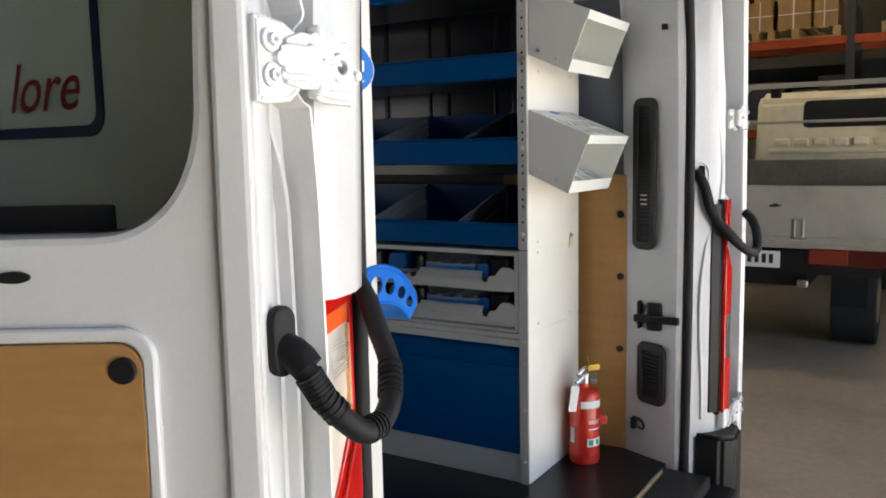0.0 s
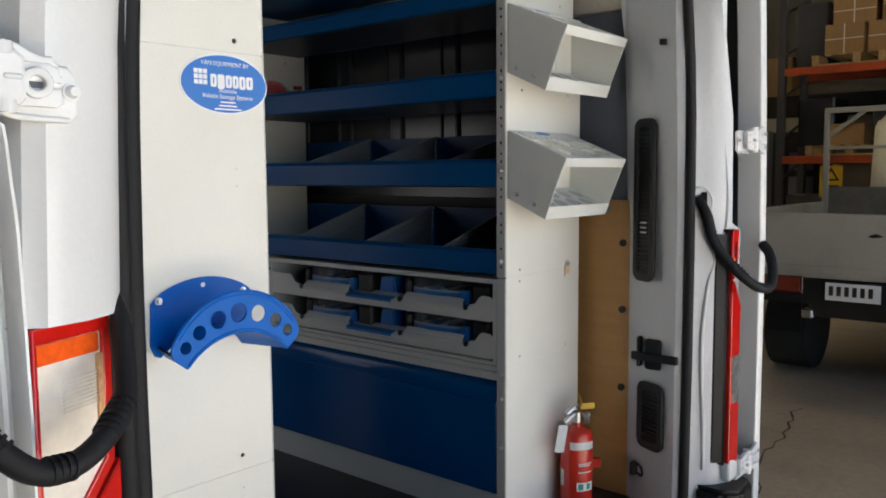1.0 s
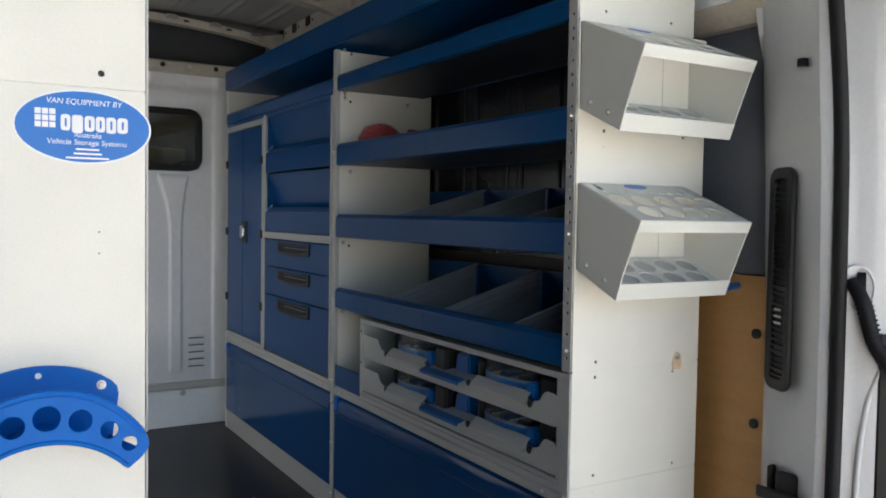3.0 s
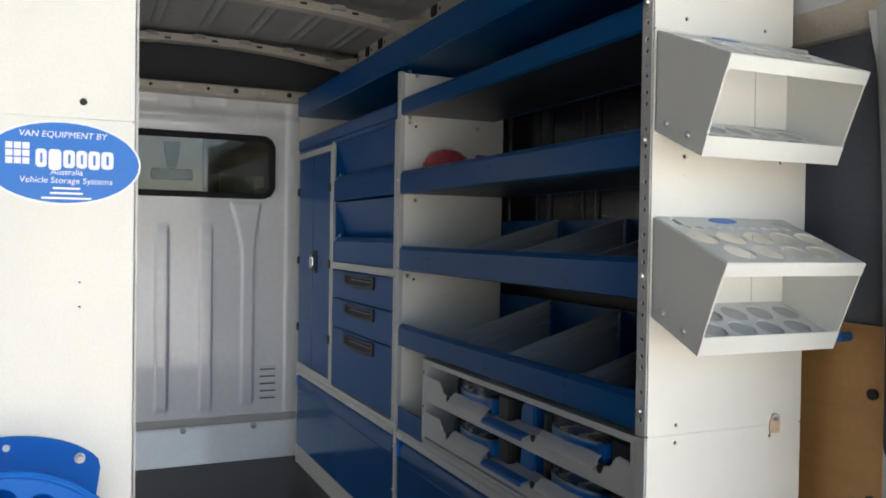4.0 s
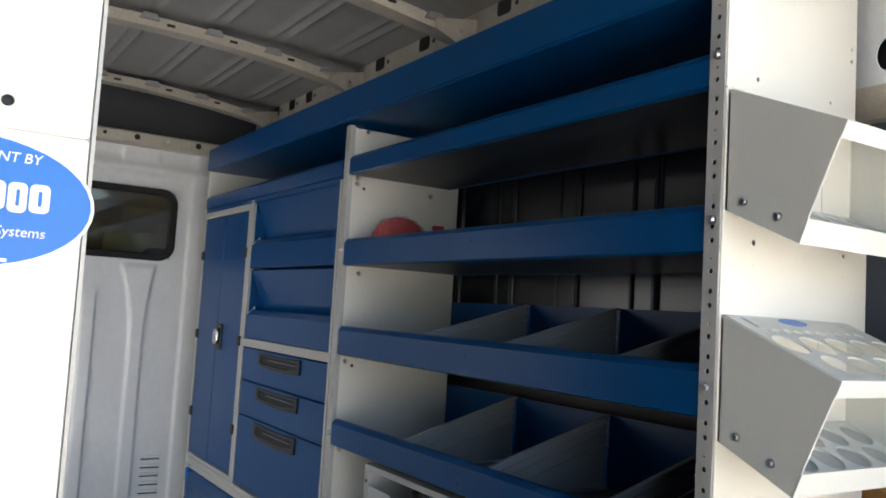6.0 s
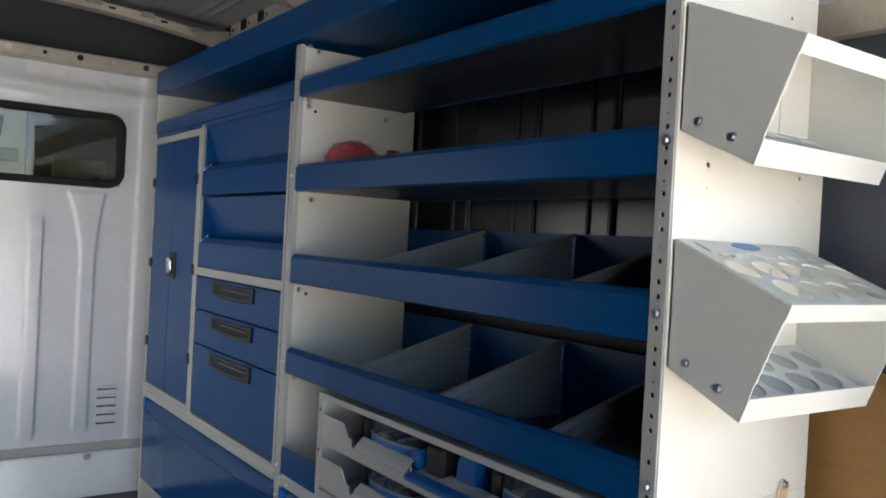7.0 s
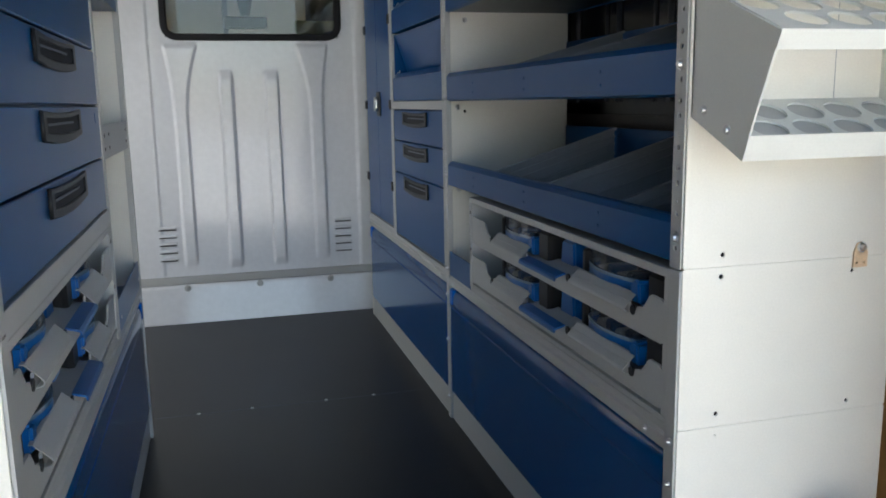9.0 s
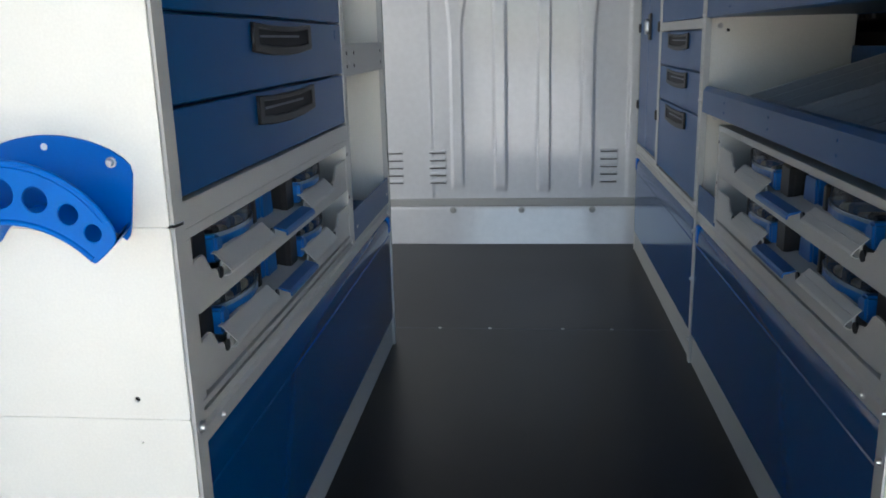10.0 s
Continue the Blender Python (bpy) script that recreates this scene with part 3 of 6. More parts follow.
        rings = [[bm.verts.new(p) for p in ((-1.064, -0.36, z), (-1.064, -0.412, z), (b - 0.007, -0.414, z), (b - 0.003, -0.428, z), (b + 0.002, -0.428, z), (b + 0.005, -0.414, z), (x1 - 0.004, -0.418, z), (x1 - 0.003, -0.460, z), (x1, -0.460, z), (x1, -0.36, z))] for z, b, x1 in gutter]
        for a, b in zip(rings, rings[1:]):
            for q in range(10):
                bm.faces.new((a[q], a[(q + 1) % 10], b[(q + 1) % 10], b[q]))
        bm.faces.new(rings[0])
        bm.faces.new(rings[-1])
        part("gutter", bm, VAN_WHITE, pillar, smooth=True)
    grille(s, -0.225, 1.335, 1.80, 0.085, 3, pillar)
    grille(s, -0.252, 0.835, 1.03, 0.105, 0, pillar)
    # door check strap and its plate
    chk = part("check_strap", box(s * 0.815, s * 0.838, -0.285, -0.235, 1.075, 1.165, 0.008, 2), BLACK, pillar, "black door check")
    part("strap", box(s * 0.800, s * 0.812, -0.345, -0.20, 1.103, 1.128, 0.004), BLACK, chk)
    part("strap_end", box(s * 0.835, s * 0.858, -0.212, -0.20, 1.075, 1.165, 0.004), BLACK, chk)
    part("square_hole", box(s * 0.776, s * 0.792, -0.302, -0.287, 1.997, 2.013), BLACK, pillar)
    hook = part("lashing_eye", box(s * 0.845, s * 0.872, -0.195, -0.178, 0.735, 0.775, 0.003), BLACK, pillar, "black lashing eye")
    part("eye_ring", tube([(s * 0.86, -0.20, 0.77), (s * 0.835, -0.225, 0.762), (s * 0.835, -0.225, 0.748), (s * 0.86, -0.20, 0.74)], 0.004), BLACK, hook)
    # tail lamp, set along the slanting jamb: black housing, silvered bowl with ribs, red frame and lower lens
    ca, sa = (0.99, 0.13) if s > 0 else (0.928, 0.371)
    lm = Matrix(((ca, 0, -sa * s, s * (0.893 if s > 0 else 0.882)), (-sa * s, 0, -ca, -0.438 if s > 0 else -0.385), (0, 1, 0, 0), (0, 0, 0, 1)))

    def lamp_ring(pts):
        return [(s * u * (0.40 if s > 0 else 1.0), z) for u, z in pts]

    def lamp_plate(pts, holes, th, out, bev=0.0):
        return holed(lamp_ring(pts), [lamp_ring(h) for h in holes], th, lm @ Matrix.Translation((0, 0, out)), bev)

    lamp = part("tail_lamp", lamp_plate(rounded(0.006, 0.120, 0.815, 1.482, 0.006) if s < 0 else [(0.0, 0.815), (0.128, 0.815), (0.128, 1.285), (0.04, 1.345), (0.045, 1.375), (0.082, 1.40), (0.088, 1.486), (0.0, 1.486)], [], 0.03, -0.004, 0.003), BLACK, van, "red and clear tail lamp")
    glass = [(0.024, 1.320), (0.1235, 1.221), (0.1235, 1.474), (0.024, 1.474)] if s < 0 else [(0.026, 1.372), (0.044, 1.376), (0.078, 1.402), (0.080, 1.456), (0.026, 1.456)]
    rim = [(0.014, 1.314), (0.126, 1.202), (0.126, 1.488), (0.014, 1.488)] if s < 0 else [(0.012, 1.345), (0.040, 1.352), (0.084, 1.398), (0.088, 1.486), (0.012, 1.486)]
    # same silvered bowl on both sides: glare in the left colour, shade in the right
    part("bowl", lamp_plate(glass, [], 0.003, 0.0125), BOWL if s < 0 else BOWL_SHADED, lamp, "silvered bowl")
    part("amber_band", lamp_plate(rounded(0.030, 0.122 if s < 0 else 0.076, 1.449 if s < 0 else 1.443, 1.471 if s < 0 else 1.461, 0.003), [], 0.004, 0.0145), ORANGE if s < 0 else RED_LENS, lamp, "orange band")
    part("pink_edge", lamp_plate(rounded(0.025, 0.034, 1.33, 1.446, 0.003), [], 0.006, 0.0145), AMBER, lamp)
    for k in range(9):
        part("bowl_rib", lamp_plate(rounded(0.030, 0.085 if s < 0 else 0.06, 1.388 + k * 0.0045, 1.390 + k * 0.0045, 0.0008, 1), [], 0.004, 0.0135), BOWL if s < 0 else BOWL_SHADED, lamp)
    for u, z in ((0.072, 1.334),) if s < 0 else ((0.05, 1.405),):
        bm = rod((0, 0, 0), (0, 0, 0.009), 0.011, 20, 0.006)
        bmesh.ops.transform(bm, matrix=lm @ Matrix.Translation((s * u * (0.40 if s > 0 else 1.0), z, 0.011)), verts=bm.verts)
        part("bulb", bm, ORANGE, lamp, "orange bulb", smooth=True)
    part("frame", lamp_plate(rim, [glass], 0.012 if s > 0 else 0.006, 0.017 if s > 0 else 0.0155, 0.002), RED_LENS, lamp, "red lamp frame")
    if s > 0:
        cover = part("cover", lamp_plate(glass[:3] + [(0.026, 1.40)], [], 0.0015, 0.0225), CLEAR_LENS, lamp, "clear cover")
        cover.visible_shadow = False
    part("red_lens", lamp_plate([(0.014, 1.132), (0.130, 1.132), (0.130, 1.190), (0.014, 1.308)] if s < 0 else [(0.014, 1.132), (0.124, 1.132), (0.126, 1.270), (0.036, 1.340), (0.014, 1.342)], [], 0.018, 0.016, 0.003), RED_LENS, lamp, "red lens")
    part("reverse_lens", lamp_plate(rounded(0.024, 0.130, 0.992, 1.130, 0.006), [], 0.016, 0.015, 0.003), REVERSE, lamp, "clear reversing lens")
    part("lens_edge", lamp_plate(rounded(0.012, 0.024, 0.992, 1.130, 0.003), [], 0.018, 0.016, 0.003), RED_LENS, lamp)
    part("red_lens", lamp_plate(rounded(0.014, 0.130, 0.82, 0.990, 0.006), [], 0.018, 0.016, 0.003), RED_LENS, lamp, "red lens")
    part("lamp_trim", prism([(s * (0.872 + off), -0.410), (s * (0.872 + off), -0.424), (s * (0.891 + off), -0.447), (s * (0.897 + off), -0.440)] if s > 0 else [(-0.880, -0.388), (-0.876, -0.402), (-0.856, -0.384), (-0.860, -0.372)], "z", 0.82, 1.475), BLACK, lamp)
    # bumper corner
    part("bumper_corner", prism([(s * 0.84, -0.38), (s * 0.84, -0.47), (s * 0.88, -0.51), (s * 0.99, -0.50), (s * 1.03, -0.44), (s * 1.03, -0.30)], "z", 0.40, 0.755, 0.012), BLACK, van, "black plastic bumper corner", smooth=True)
    part("lower_bracket", box(s * 0.895, s * 0.955, -0.468, -0.44, 0.765, 0.83, 0.008, 2), VAN_WHITE, van)
part("bumper", box(-0.86, 0.86, -0.52, -0.43, 0.40, 0.60, 0.015, 2), BLACK, van, "black plastic rear bumper step")


# rear doors, folded back past square
def rear_door(s):
    """s = -1: the left-hand door. Its inner face is y = 0 in the door's own frame, and x runs from the hinge side."""
    k = -s
    turn = math.degrees(math.atan2(0.85, -0.52)) if s < 0 else 74.0
    m = pose(s * 1.115, -0.467, 0, 0, 0, turn)
    faces = m @ pose(0, 0, 0, 90, 0, 0)  # across is x, up is z, out of the plane is -y
    corner = [(0.16 - 0.117 * math.cos(radians(a)) ** 0.85, 1.72 - 0.15 * math.sin(radians(a)) ** 0.85) for a in (0, 8, 16, 25, 34, 43, 52, 61, 70, 79, 89)]
    opening = [(0.022, 2.33), *corner, (0.60, 1.57), (0.64, 1.582), (0.668, 1.61), (0.68, 1.66), (0.68, 2.25), (0.64, 2.33)]
    slab = holed([(0.0, 0.56), (0.74, 0.56), (0.74, 2.30), (0.70, 2.44), (0.03, 2.44), (0.0, 2.36)],
                 [opening] if s < 0 else [],
                 0.07 if s < 0 else 0.022, faces @ Matrix.Translation((0, 0, k * (0.037 if s < 0 else 0.012))), 0.009 if s < 0 else 0.005)
    d = part("rear_door", slab, VAN_WHITE, van, "white rear door folded right back, window in its upper half", smooth=True)
    part("edge_flange", holed([(0.002, 0.565), (0.738, 0.565), (0.738, 2.30), (0.70, 2.435), (0.03, 2.435), (0.002, 2.36)], [[(0.026, 0.60), (0.71, 0.60), (0.71, 2.29), (0.69, 2.405), (0.04, 2.405), (0.018, 2.34), (0.026, 1.6)]], 0.016, faces, 0.006), VAN_WHITE, d, smooth=True)
    if s > 0:
        part("outer_glass", holed(rounded(0.074, 0.70, 1.395, 2.38, 0.075, 10), [], 0.004, faces @ Matrix.Translation((0, 0, k * 0.0245)), 0.001), GLOSS_BLACK, d, "black tinted glass let into the outer face")
    else:
        part("outer_glass", holed(rounded(0.004, 0.72, 1.385, 2.40, 0.05), [opening], 0.006, faces @ Matrix.Translation((0, 0, k * 0.0755))), BLACK, d, "black glazed outer face")
        # deep window reveal with a black seal and tinted pane
        seal = opening
        inner = [(0.36 + (x - 0.36) * 0.985, 1.96 + (z - 1.96) * 0.975) for x, z in seal]
        part("window_seal", holed(seal, [inner], 0.02, faces @ Matrix.Translation((0, 0, k * 0.045))), RUBBER, d, "black window seal")
        p = part("window_pane", holed([(0.36 + (x - 0.36) * 0.995, 1.96 + (z - 1.96) * 0.99) for x, z in seal], [], 0.004, faces @ Matrix.Translation((0, 0, k * 0.056))), TINT, d, "dark tinted window pane")
        p.visible_shadow = False
        part("pane_clip", holed(rounded(0.15, 0.42, 1.578, 1.606, 0.004), [], 0.008, faces @ Matrix.Translation((0, 0, k * 0.05))), BLACK, d)
    # sill under the window, pressed rib round the board, tan board with black plug
    part("board_rim", holed(rounded(0.100, 0.69, 0.62, 1.487, 0.03), [rounded(0.108, 0.682, 0.628, 1.479, 0.026)], 0.012, faces, 0.003), VAN_WHITE, d)
    board = part("lining_board", holed(rounded(0.112, 0.678, 0.632, 1.473, 0.026), [], 0.008, faces @ Matrix.Translation((0, 0, -k * 0.001)), 0.0015), PLY, d, "tan board on the door")
    part("plug", holed(circle(0.129, 1.448, 0.0115), [], 0.010, faces @ Matrix.Translation((0, 0, -k * 0.004)), 0.002), BLACK, d)
    part("sill_hole", holed(circle(0.232, 1.540, 0.017, 20, 0.006), [], 0.003, faces), BLACK, d)
    # black boot flange on the hinge edge
    if s < 0:
        part("boot_flange", holed(rounded(-1.0985, -1.0735, 1.436, 1.500, 0.0124, 8), [], 0.014, rear_plane(0, -0.472, 0), 0.004), RUBBER, d, "black oval boot flange", smooth=True)
    for zc in (1.743, 0.805) if s < 0 else ():
        def sheet(ring, y, th, bev):
            return holed([(-x, zc + q) for x, q in ring], [], th, rear_plane(0, y, 0), bev)

        def at(x, y, q):
            return (-x, y, zc + q)

        leaf = part("hinge_leaf", sheet([(1.107, -0.037), (1.107, 0.038), (1.100, 0.0385), (1.070, 0.035), (1.050, 0.025), (1.050, -0.026), (1.064, -0.036), (1.098, -0.0385)], -0.474, 0.007, 0.003), VAN_WHITE, d, "white painted hinge leaf", smooth=True)
        for p, q in (((1.1055, -0.035), (1.1055, 0.036)), ((1.104, 0.0365), (1.071, 0.034)), ((1.071, 0.034), (1.051, 0.024)), ((1.104, -0.0365), (1.066, -0.0355)), ((1.066, -0.0355), (1.051, -0.025))):
            part("leaf_rim", rod(at(p[0], -0.476, p[1]), at(q[0], -0.4765, q[1]), 0.0027, 10), VAN_WHITE, leaf, smooth=True)
        for q in (-0.0145, 0.0185):
            part("washer", holed(circle(0, 0, 0.0105, 24), [circle(0, 0, 0.006, 18)], 0.004, rear_plane(-1.0905, -0.4795, zc + q), 0.0012), VAN_WHITE, leaf, smooth=True)
            part("bolt", rod(at(1.0905, -0.478, q), at(1.0905, -0.486, q), 0.0062, 6), VAN_WHITE, leaf)
            part("bolt_socket", rod(at(1.0895, -0.4855, q), at(1.0895, -0.4868, q), 0.0024, 10), VAN_ROOF, leaf)
        part("boss", rod(at(1.0795, -0.476, 0.002), at(1.0795, -0.484, 0.002), 0.0085, 20, 0.007), VAN_WHITE, leaf, smooth=True)
        arm = part("hinge_arm", sheet([(1.070, -0.020), (1.074, 0.0), (1.070, 0.020), (1.050, 0.0275), (1.034, 0.0275), (1.028, 0.022), (1.028, -0.020), (1.034, -0.024), (1.050, -0.024)], -0.480, 0.006, 0.002), VAN_WHITE, d, "white painted hinge arm", smooth=True)
        for q, e in ((0.0135, 1), (-0.0150, -1)):
            part("rib", tube([at(1.078, -0.479, q - e * 0.002), at(1.070, -0.482, q), at(1.046, -0.4835, q), at(1.034, -0.483, q + e * 0.003)], 0.0040), VAN_WHITE, arm, smooth=True)
        part("barrel", sheet([(1.036, -0.019), (1.036, 0.024), (1.031, 0.027), (1.010, 0.0255), (1.004, 0.021), (1.004, -0.015), (1.008, -0.019), (1.030, -0.021)], -0.478, 0.014, 0.005), VAN_WHITE, arm, smooth=True)
        part("barrel_step", box(-1.022, -1.003, -0.487, -0.480, zc + 0.0005, zc + 0.0065, 0.002), VAN_WHITE, arm, smooth=True)
        for q0, q1, r in ((0.025, 0.037, 0.0110), (-0.031, -0.019, 0.0125)):
            part("knuckle", rod(at(1.019, -0.476, q0), at(1.019, -0.476, q1), r, 24), VAN_WHITE, arm, smooth=True)
        link = part("hinge_link", sheet([(1.006, 0.003), (1.006, 0.0175), (0.975, 0.0175), (0.967, 0.014), (0.965, 0.003)], -0.473, 0.013, 0.0025), VAN_WHITE, d, "white painted hinge link with an open eye", smooth=True)
        part("finger", sheet([(0.990, -0.0065), (0.990, 0.0018), (0.966, 0.0018), (0.966, -0.0065)], -0.471, 0.010, 0.0012), VAN_WHITE, link, smooth=True)
        part("finger", sheet([(1.002, -0.0215), (1.002, -0.0078), (0.965, -0.0078), (0.963, -0.018), (0.968, -0.0215)], -0.473, 0.013, 0.0025), VAN_WHITE, link, smooth=True)
        turned = Matrix.Translation((-0.989, -0.480, zc - 0.001)) @ Matrix.Rotation(radians(-8), 4, "Z") @ pose(0, 0, 0, 90, 0, 0)
        part("eye", holed(circle(0, 0, 0.0135, 28), [circle(0, 0, 0.0092, 24)], 0.012, turned, 0.002), VAN_WHITE, link, smooth=True)
        part("eye_hollow", holed(circle(0, 0, 0.0094, 18), [], 0.002, turned @ Matrix.Translation((0, 0, -0.004))), WALL_GREY, link)
        base = part("hinge_base", sheet([(1.022, -0.020), (1.016, -0.030), (0.990, -0.0345), (0.950, -0.0355), (0.942, -0.028), (0.942, 0.008), (0.950, 0.017), (0.985, 0.017), (1.020, 0.020)], -0.460, 0.008, 0.003), VAN_WHITE, d, "white painted hinge base", smooth=True)
        part("upper_horn", sheet([(1.016, 0.037), (1.004, 0.034), (0.990, 0.026), (0.980, 0.0235), (0.972, 0.024), (0.969, 0.0195), (0.984, 0.0185), (0.996, 0.0215), (1.010, 0.027), (1.018, 0.028)], -0.470, 0.016, 0.003), VAN_WHITE, base, smooth=True)
        part("lower_lip", tube([at(1.026, -0.472, -0.024), at(1.014, -0.470, -0.0315), at(0.990, -0.467, -0.0345), at(0.950, -0.462, -0.0355)], 0.0034), VAN_WHITE, base, smooth=True)
        for x, q, r in ((0.962, 0.0115, 0.0058), (0.947, -0.006, 0.0072)):
            bolt(at(x, -0.463, q), (0, -1, 0), base, r, 0.007, material=VAN_WHITE)
    for z in (1.741, 0.803) if s > 0 else ():
        o = -0.024

        def hx(x, y=0.0):
            return (s * (x + o), y)

        zc = z - 0.003
        leaf = part("hinge_leaf", prism([hx(1.113, -0.466), hx(1.113, -0.474), hx(1.073, -0.481), hx(1.073, -0.474)], "z", zc - 0.038, zc + 0.038, 0.002), VAN_WHITE, d, "white painted hinge leaf", smooth=True)
        for dz in (-0.017, 0.017):
            part("washer", rod((*hx(1.098, -0.474), zc + dz), (*hx(1.099, -0.479), zc + dz), 0.0095, 18), VAN_WHITE, leaf, smooth=True)
            part("bolt", rod((*hx(1.098, -0.479), zc + dz), (*hx(1.099, -0.486), zc + dz), 0.0055, 6), VAN_WHITE, leaf)
        part("boss", rod((*hx(1.086, -0.476), zc), (*hx(1.087, -0.482), zc), 0.0085, 18, 0.0065), VAN_WHITE, leaf, smooth=True)
        ring = [(1.088, 0.036), (1.070, 0.033), (1.052, 0.024), (1.028, 0.024), (1.028, -0.024), (1.052, -0.024), (1.070, -0.033), (1.088, -0.036)]
        arm = part("hinge_arm", holed([(s * (x + o), zc + q) for x, q in ring], [], 0.010, rear_plane(0, -0.478, 0), 0.003), VAN_WHITE, d, "white painted hinge arm", smooth=True)
        for dz in (-0.014, 0.014):
            part("rib", prism([hx(1.080, -0.482), hx(1.074, -0.489), hx(1.042, -0.489), hx(1.036, -0.482)], "z", zc + dz - 0.003, zc + dz + 0.003, 0.0015), VAN_WHITE, arm, smooth=True)
        part("barrel", rod((*hx(1.030, -0.476), zc - 0.024), (*hx(1.030, -0.476), zc + 0.024), 0.0135, 20), VAN_WHITE, arm, smooth=True)
        for dz in (-0.030, 0.030):
            part("knuckle", rod((*hx(1.030, -0.475), zc + dz - 0.0055), (*hx(1.030, -0.475), zc + dz + 0.0055), 0.0120, 20), VAN_WHITE, arm, smooth=True)
        link = part("hinge_link", holed([(s * (x + o), zc + q) for x, q in ((1.022, 0.026), (0.986, 0.020), (0.974, 0.018), (0.974, -0.022), (0.986, -0.026), (1.022, -0.026))], [], 0.014, rear_plane(0, -0.473, 0), 0.003), VAN_WHITE, d, "white painted hinge link", smooth=True)
        for q, x0, x1 in ((0.006, 1.021, 1.010), (0.012, 0.990, 0.976), (-0.008, 0.992, 0.976)):
            part("slot", box(s * (x0 + o), s * (x1 + o), -0.4815, -0.479, zc + q - 0.0016, zc + q + 0.0016), VAN_ROOF, link)
        turned = Matrix.Translation((s * (1.006 + o), -0.482, zc - 0.002)) @ Matrix.Rotation(radians(-38 * s), 4, "Z") @ pose(0, 0, 0, 90, 0, 0)
        part("eye", holed(circle(0, 0, 0.0118, 24), [circle(0, 0, 0.0068, 20)], 0.010, turned, 0.002), VAN_WHITE, link, smooth=True)
        part("eye_hollow", holed(circle(0, 0, 0.0066, 18), [], 0.001, turned), VAN_ROOF, link)
        base = part("hinge_base", prism([hx(1.010, -0.456), hx(1.010, -0.464), hx(0.972, -0.464), hx(0.952, -0.456), hx(0.952, -0.449)], "z", zc - 0.035, zc + 0.024, 0.003), VAN_WHITE, d, "white painted hinge base", smooth=True)
        bolt((*hx(0.958, -0.458), zc - 0.003), (0, -1, 0), base, 0.007, 0.006, material=VAN_WHITE)
        part("fold", box(s * (1.008 + o), s * (0.962 + o), -0.470, -0.452, zc - 0.040, zc - 0.034, 0.002), VAN_WHITE, base)
    if s > 0:
        pts = [(0.846, -0.378, 1.577), (0.842, -0.404, 1.535), (0.852, -0.424, 1.455), (0.868, -0.460, 1.40), (0.900, -0.500, 1.350), (0.955, -0.520, 1.324), (1.005, -0.526, 1.324), (1.040, -0.522, 1.358), (1.058, -0.505, 1.41), (1.085, -0.476, 1.435)]
    else:
        pts = [(-0.884, -0.428, 1.475), (-0.892, -0.445, 1.448), (-0.912, -0.48, 1.402), (-0.951, -0.507, 1.375), (-0.992, -0.52, 1.361), (-1.023, -0.525, 1.364), (-1.052, -0.52, 1.386), (-1.069, -0.51, 1.410), (-1.078, -0.500, 1.434), (-1.082, -0.474, 1.455)]
    cable = part("cable_boot", tube(pts, 0.0145 if s > 0 else 0.0130), RUBBER, d, "black corrugated cable boot", smooth=True)
    for i0, n in (((1, 9), (3, 6)) if s > 0 else ((8, 6), (7, 4), (2, 6), (4, 4))):
        a, b = Vector(pts[i0]), Vector(pts[i0 + 1] if s > 0 or i0 < 5 else pts[i0 - 1])
        for j in range(n):
            q = a.lerp(b, j / n)
            w = (b - a).normalized()
            part("ring", rod(q - w * 0.0016, q + w * 0.0016, 0.0163 if s > 0 else 0.0150, 16), RUBBER, cable)
    if s > 0:
        ring = Matrix.Translation((0.848, -0.386, 1.563)) @ Matrix.Rotation(radians(-47), 4, "Z") @ pose(0, 0, 0, 90, 0, 0)
        ring = ring @ Matrix.Translation((0, 0, 0.005))
        part("recess_ring", holed(circle(0, 0, 0.033, 26, 0.044), [circle(0, 0, 0.0300, 26, 0.041)], 0.006, ring, 0.001), PILLAR_SHADED, d, smooth=True)
    else:
        part("elbow", tube([(-1.084, -0.470, 1.462), (-1.080, -0.488, 1.453), (-1.0775, -0.499, 1.441)], 0.0168, res=6), RUBBER, cable, smooth=True)
        part("taper", rod((-0.8835, -0.427, 1.474), (-0.876, -0.400, 1.522), 0.0130, 20, 0.005), RUBBER, cable, smooth=True)
    if s > 0:
        part("grommet", rod((0.863, -0.380, 1.571), (0.870, -0.394, 1.571), 0.026, 20), RUBBER, cable)
    if s > 0:
        # the body's tumblehome: the upper half of the door leans towards the van's middle
        for o in (d, *d.children_recursive):
            bm = bmesh.new()
            bm.from_mesh(o.data)
            for z in (1.45, 1.65, 1.85, 2.05, 2.25):
                bmesh.ops.bisect_plane(bm, geom=[*bm.verts, *bm.edges, *bm.faces], plane_co=(0, 0, z), plane_no=(0, 0, 1))
            for v in bm.verts:
                h = max(0.0, v.co.z - 1.45)
                v.co.x -= 0.035 * h + 0.055 * h * h
            bm.to_mesh(o.data)
            bm.free()


rear_door(-1)
rear_door(1)

# signwriting on the left-hand outer side, seen through the door's window
mp = pose(-1.0125, -0.14, 1.70, 90, 0, -90)
sign = part("signwriting", holed(rounded(-0.9, 0.09, -0.055, 0.60, 0.03), [rounded(-0.885, 0.075, -0.04, 0.585, 0.02)], 0.002, pose(-1.0125, -0.03, 1.735, 90, 0, -90)), PRINT_BLUE, van, "dark blue signwritten border")
part("signwriting_word", lettering("lore", 0.095, pose(-1.0125, 0.01, 1.745, 90, 0, -90), 0.35), PRINT_RED, van, "red script signwriting")


# ---- fitted storage: helpers that work on either side of the aisle ----
XR, XL = 0.455, 0.425
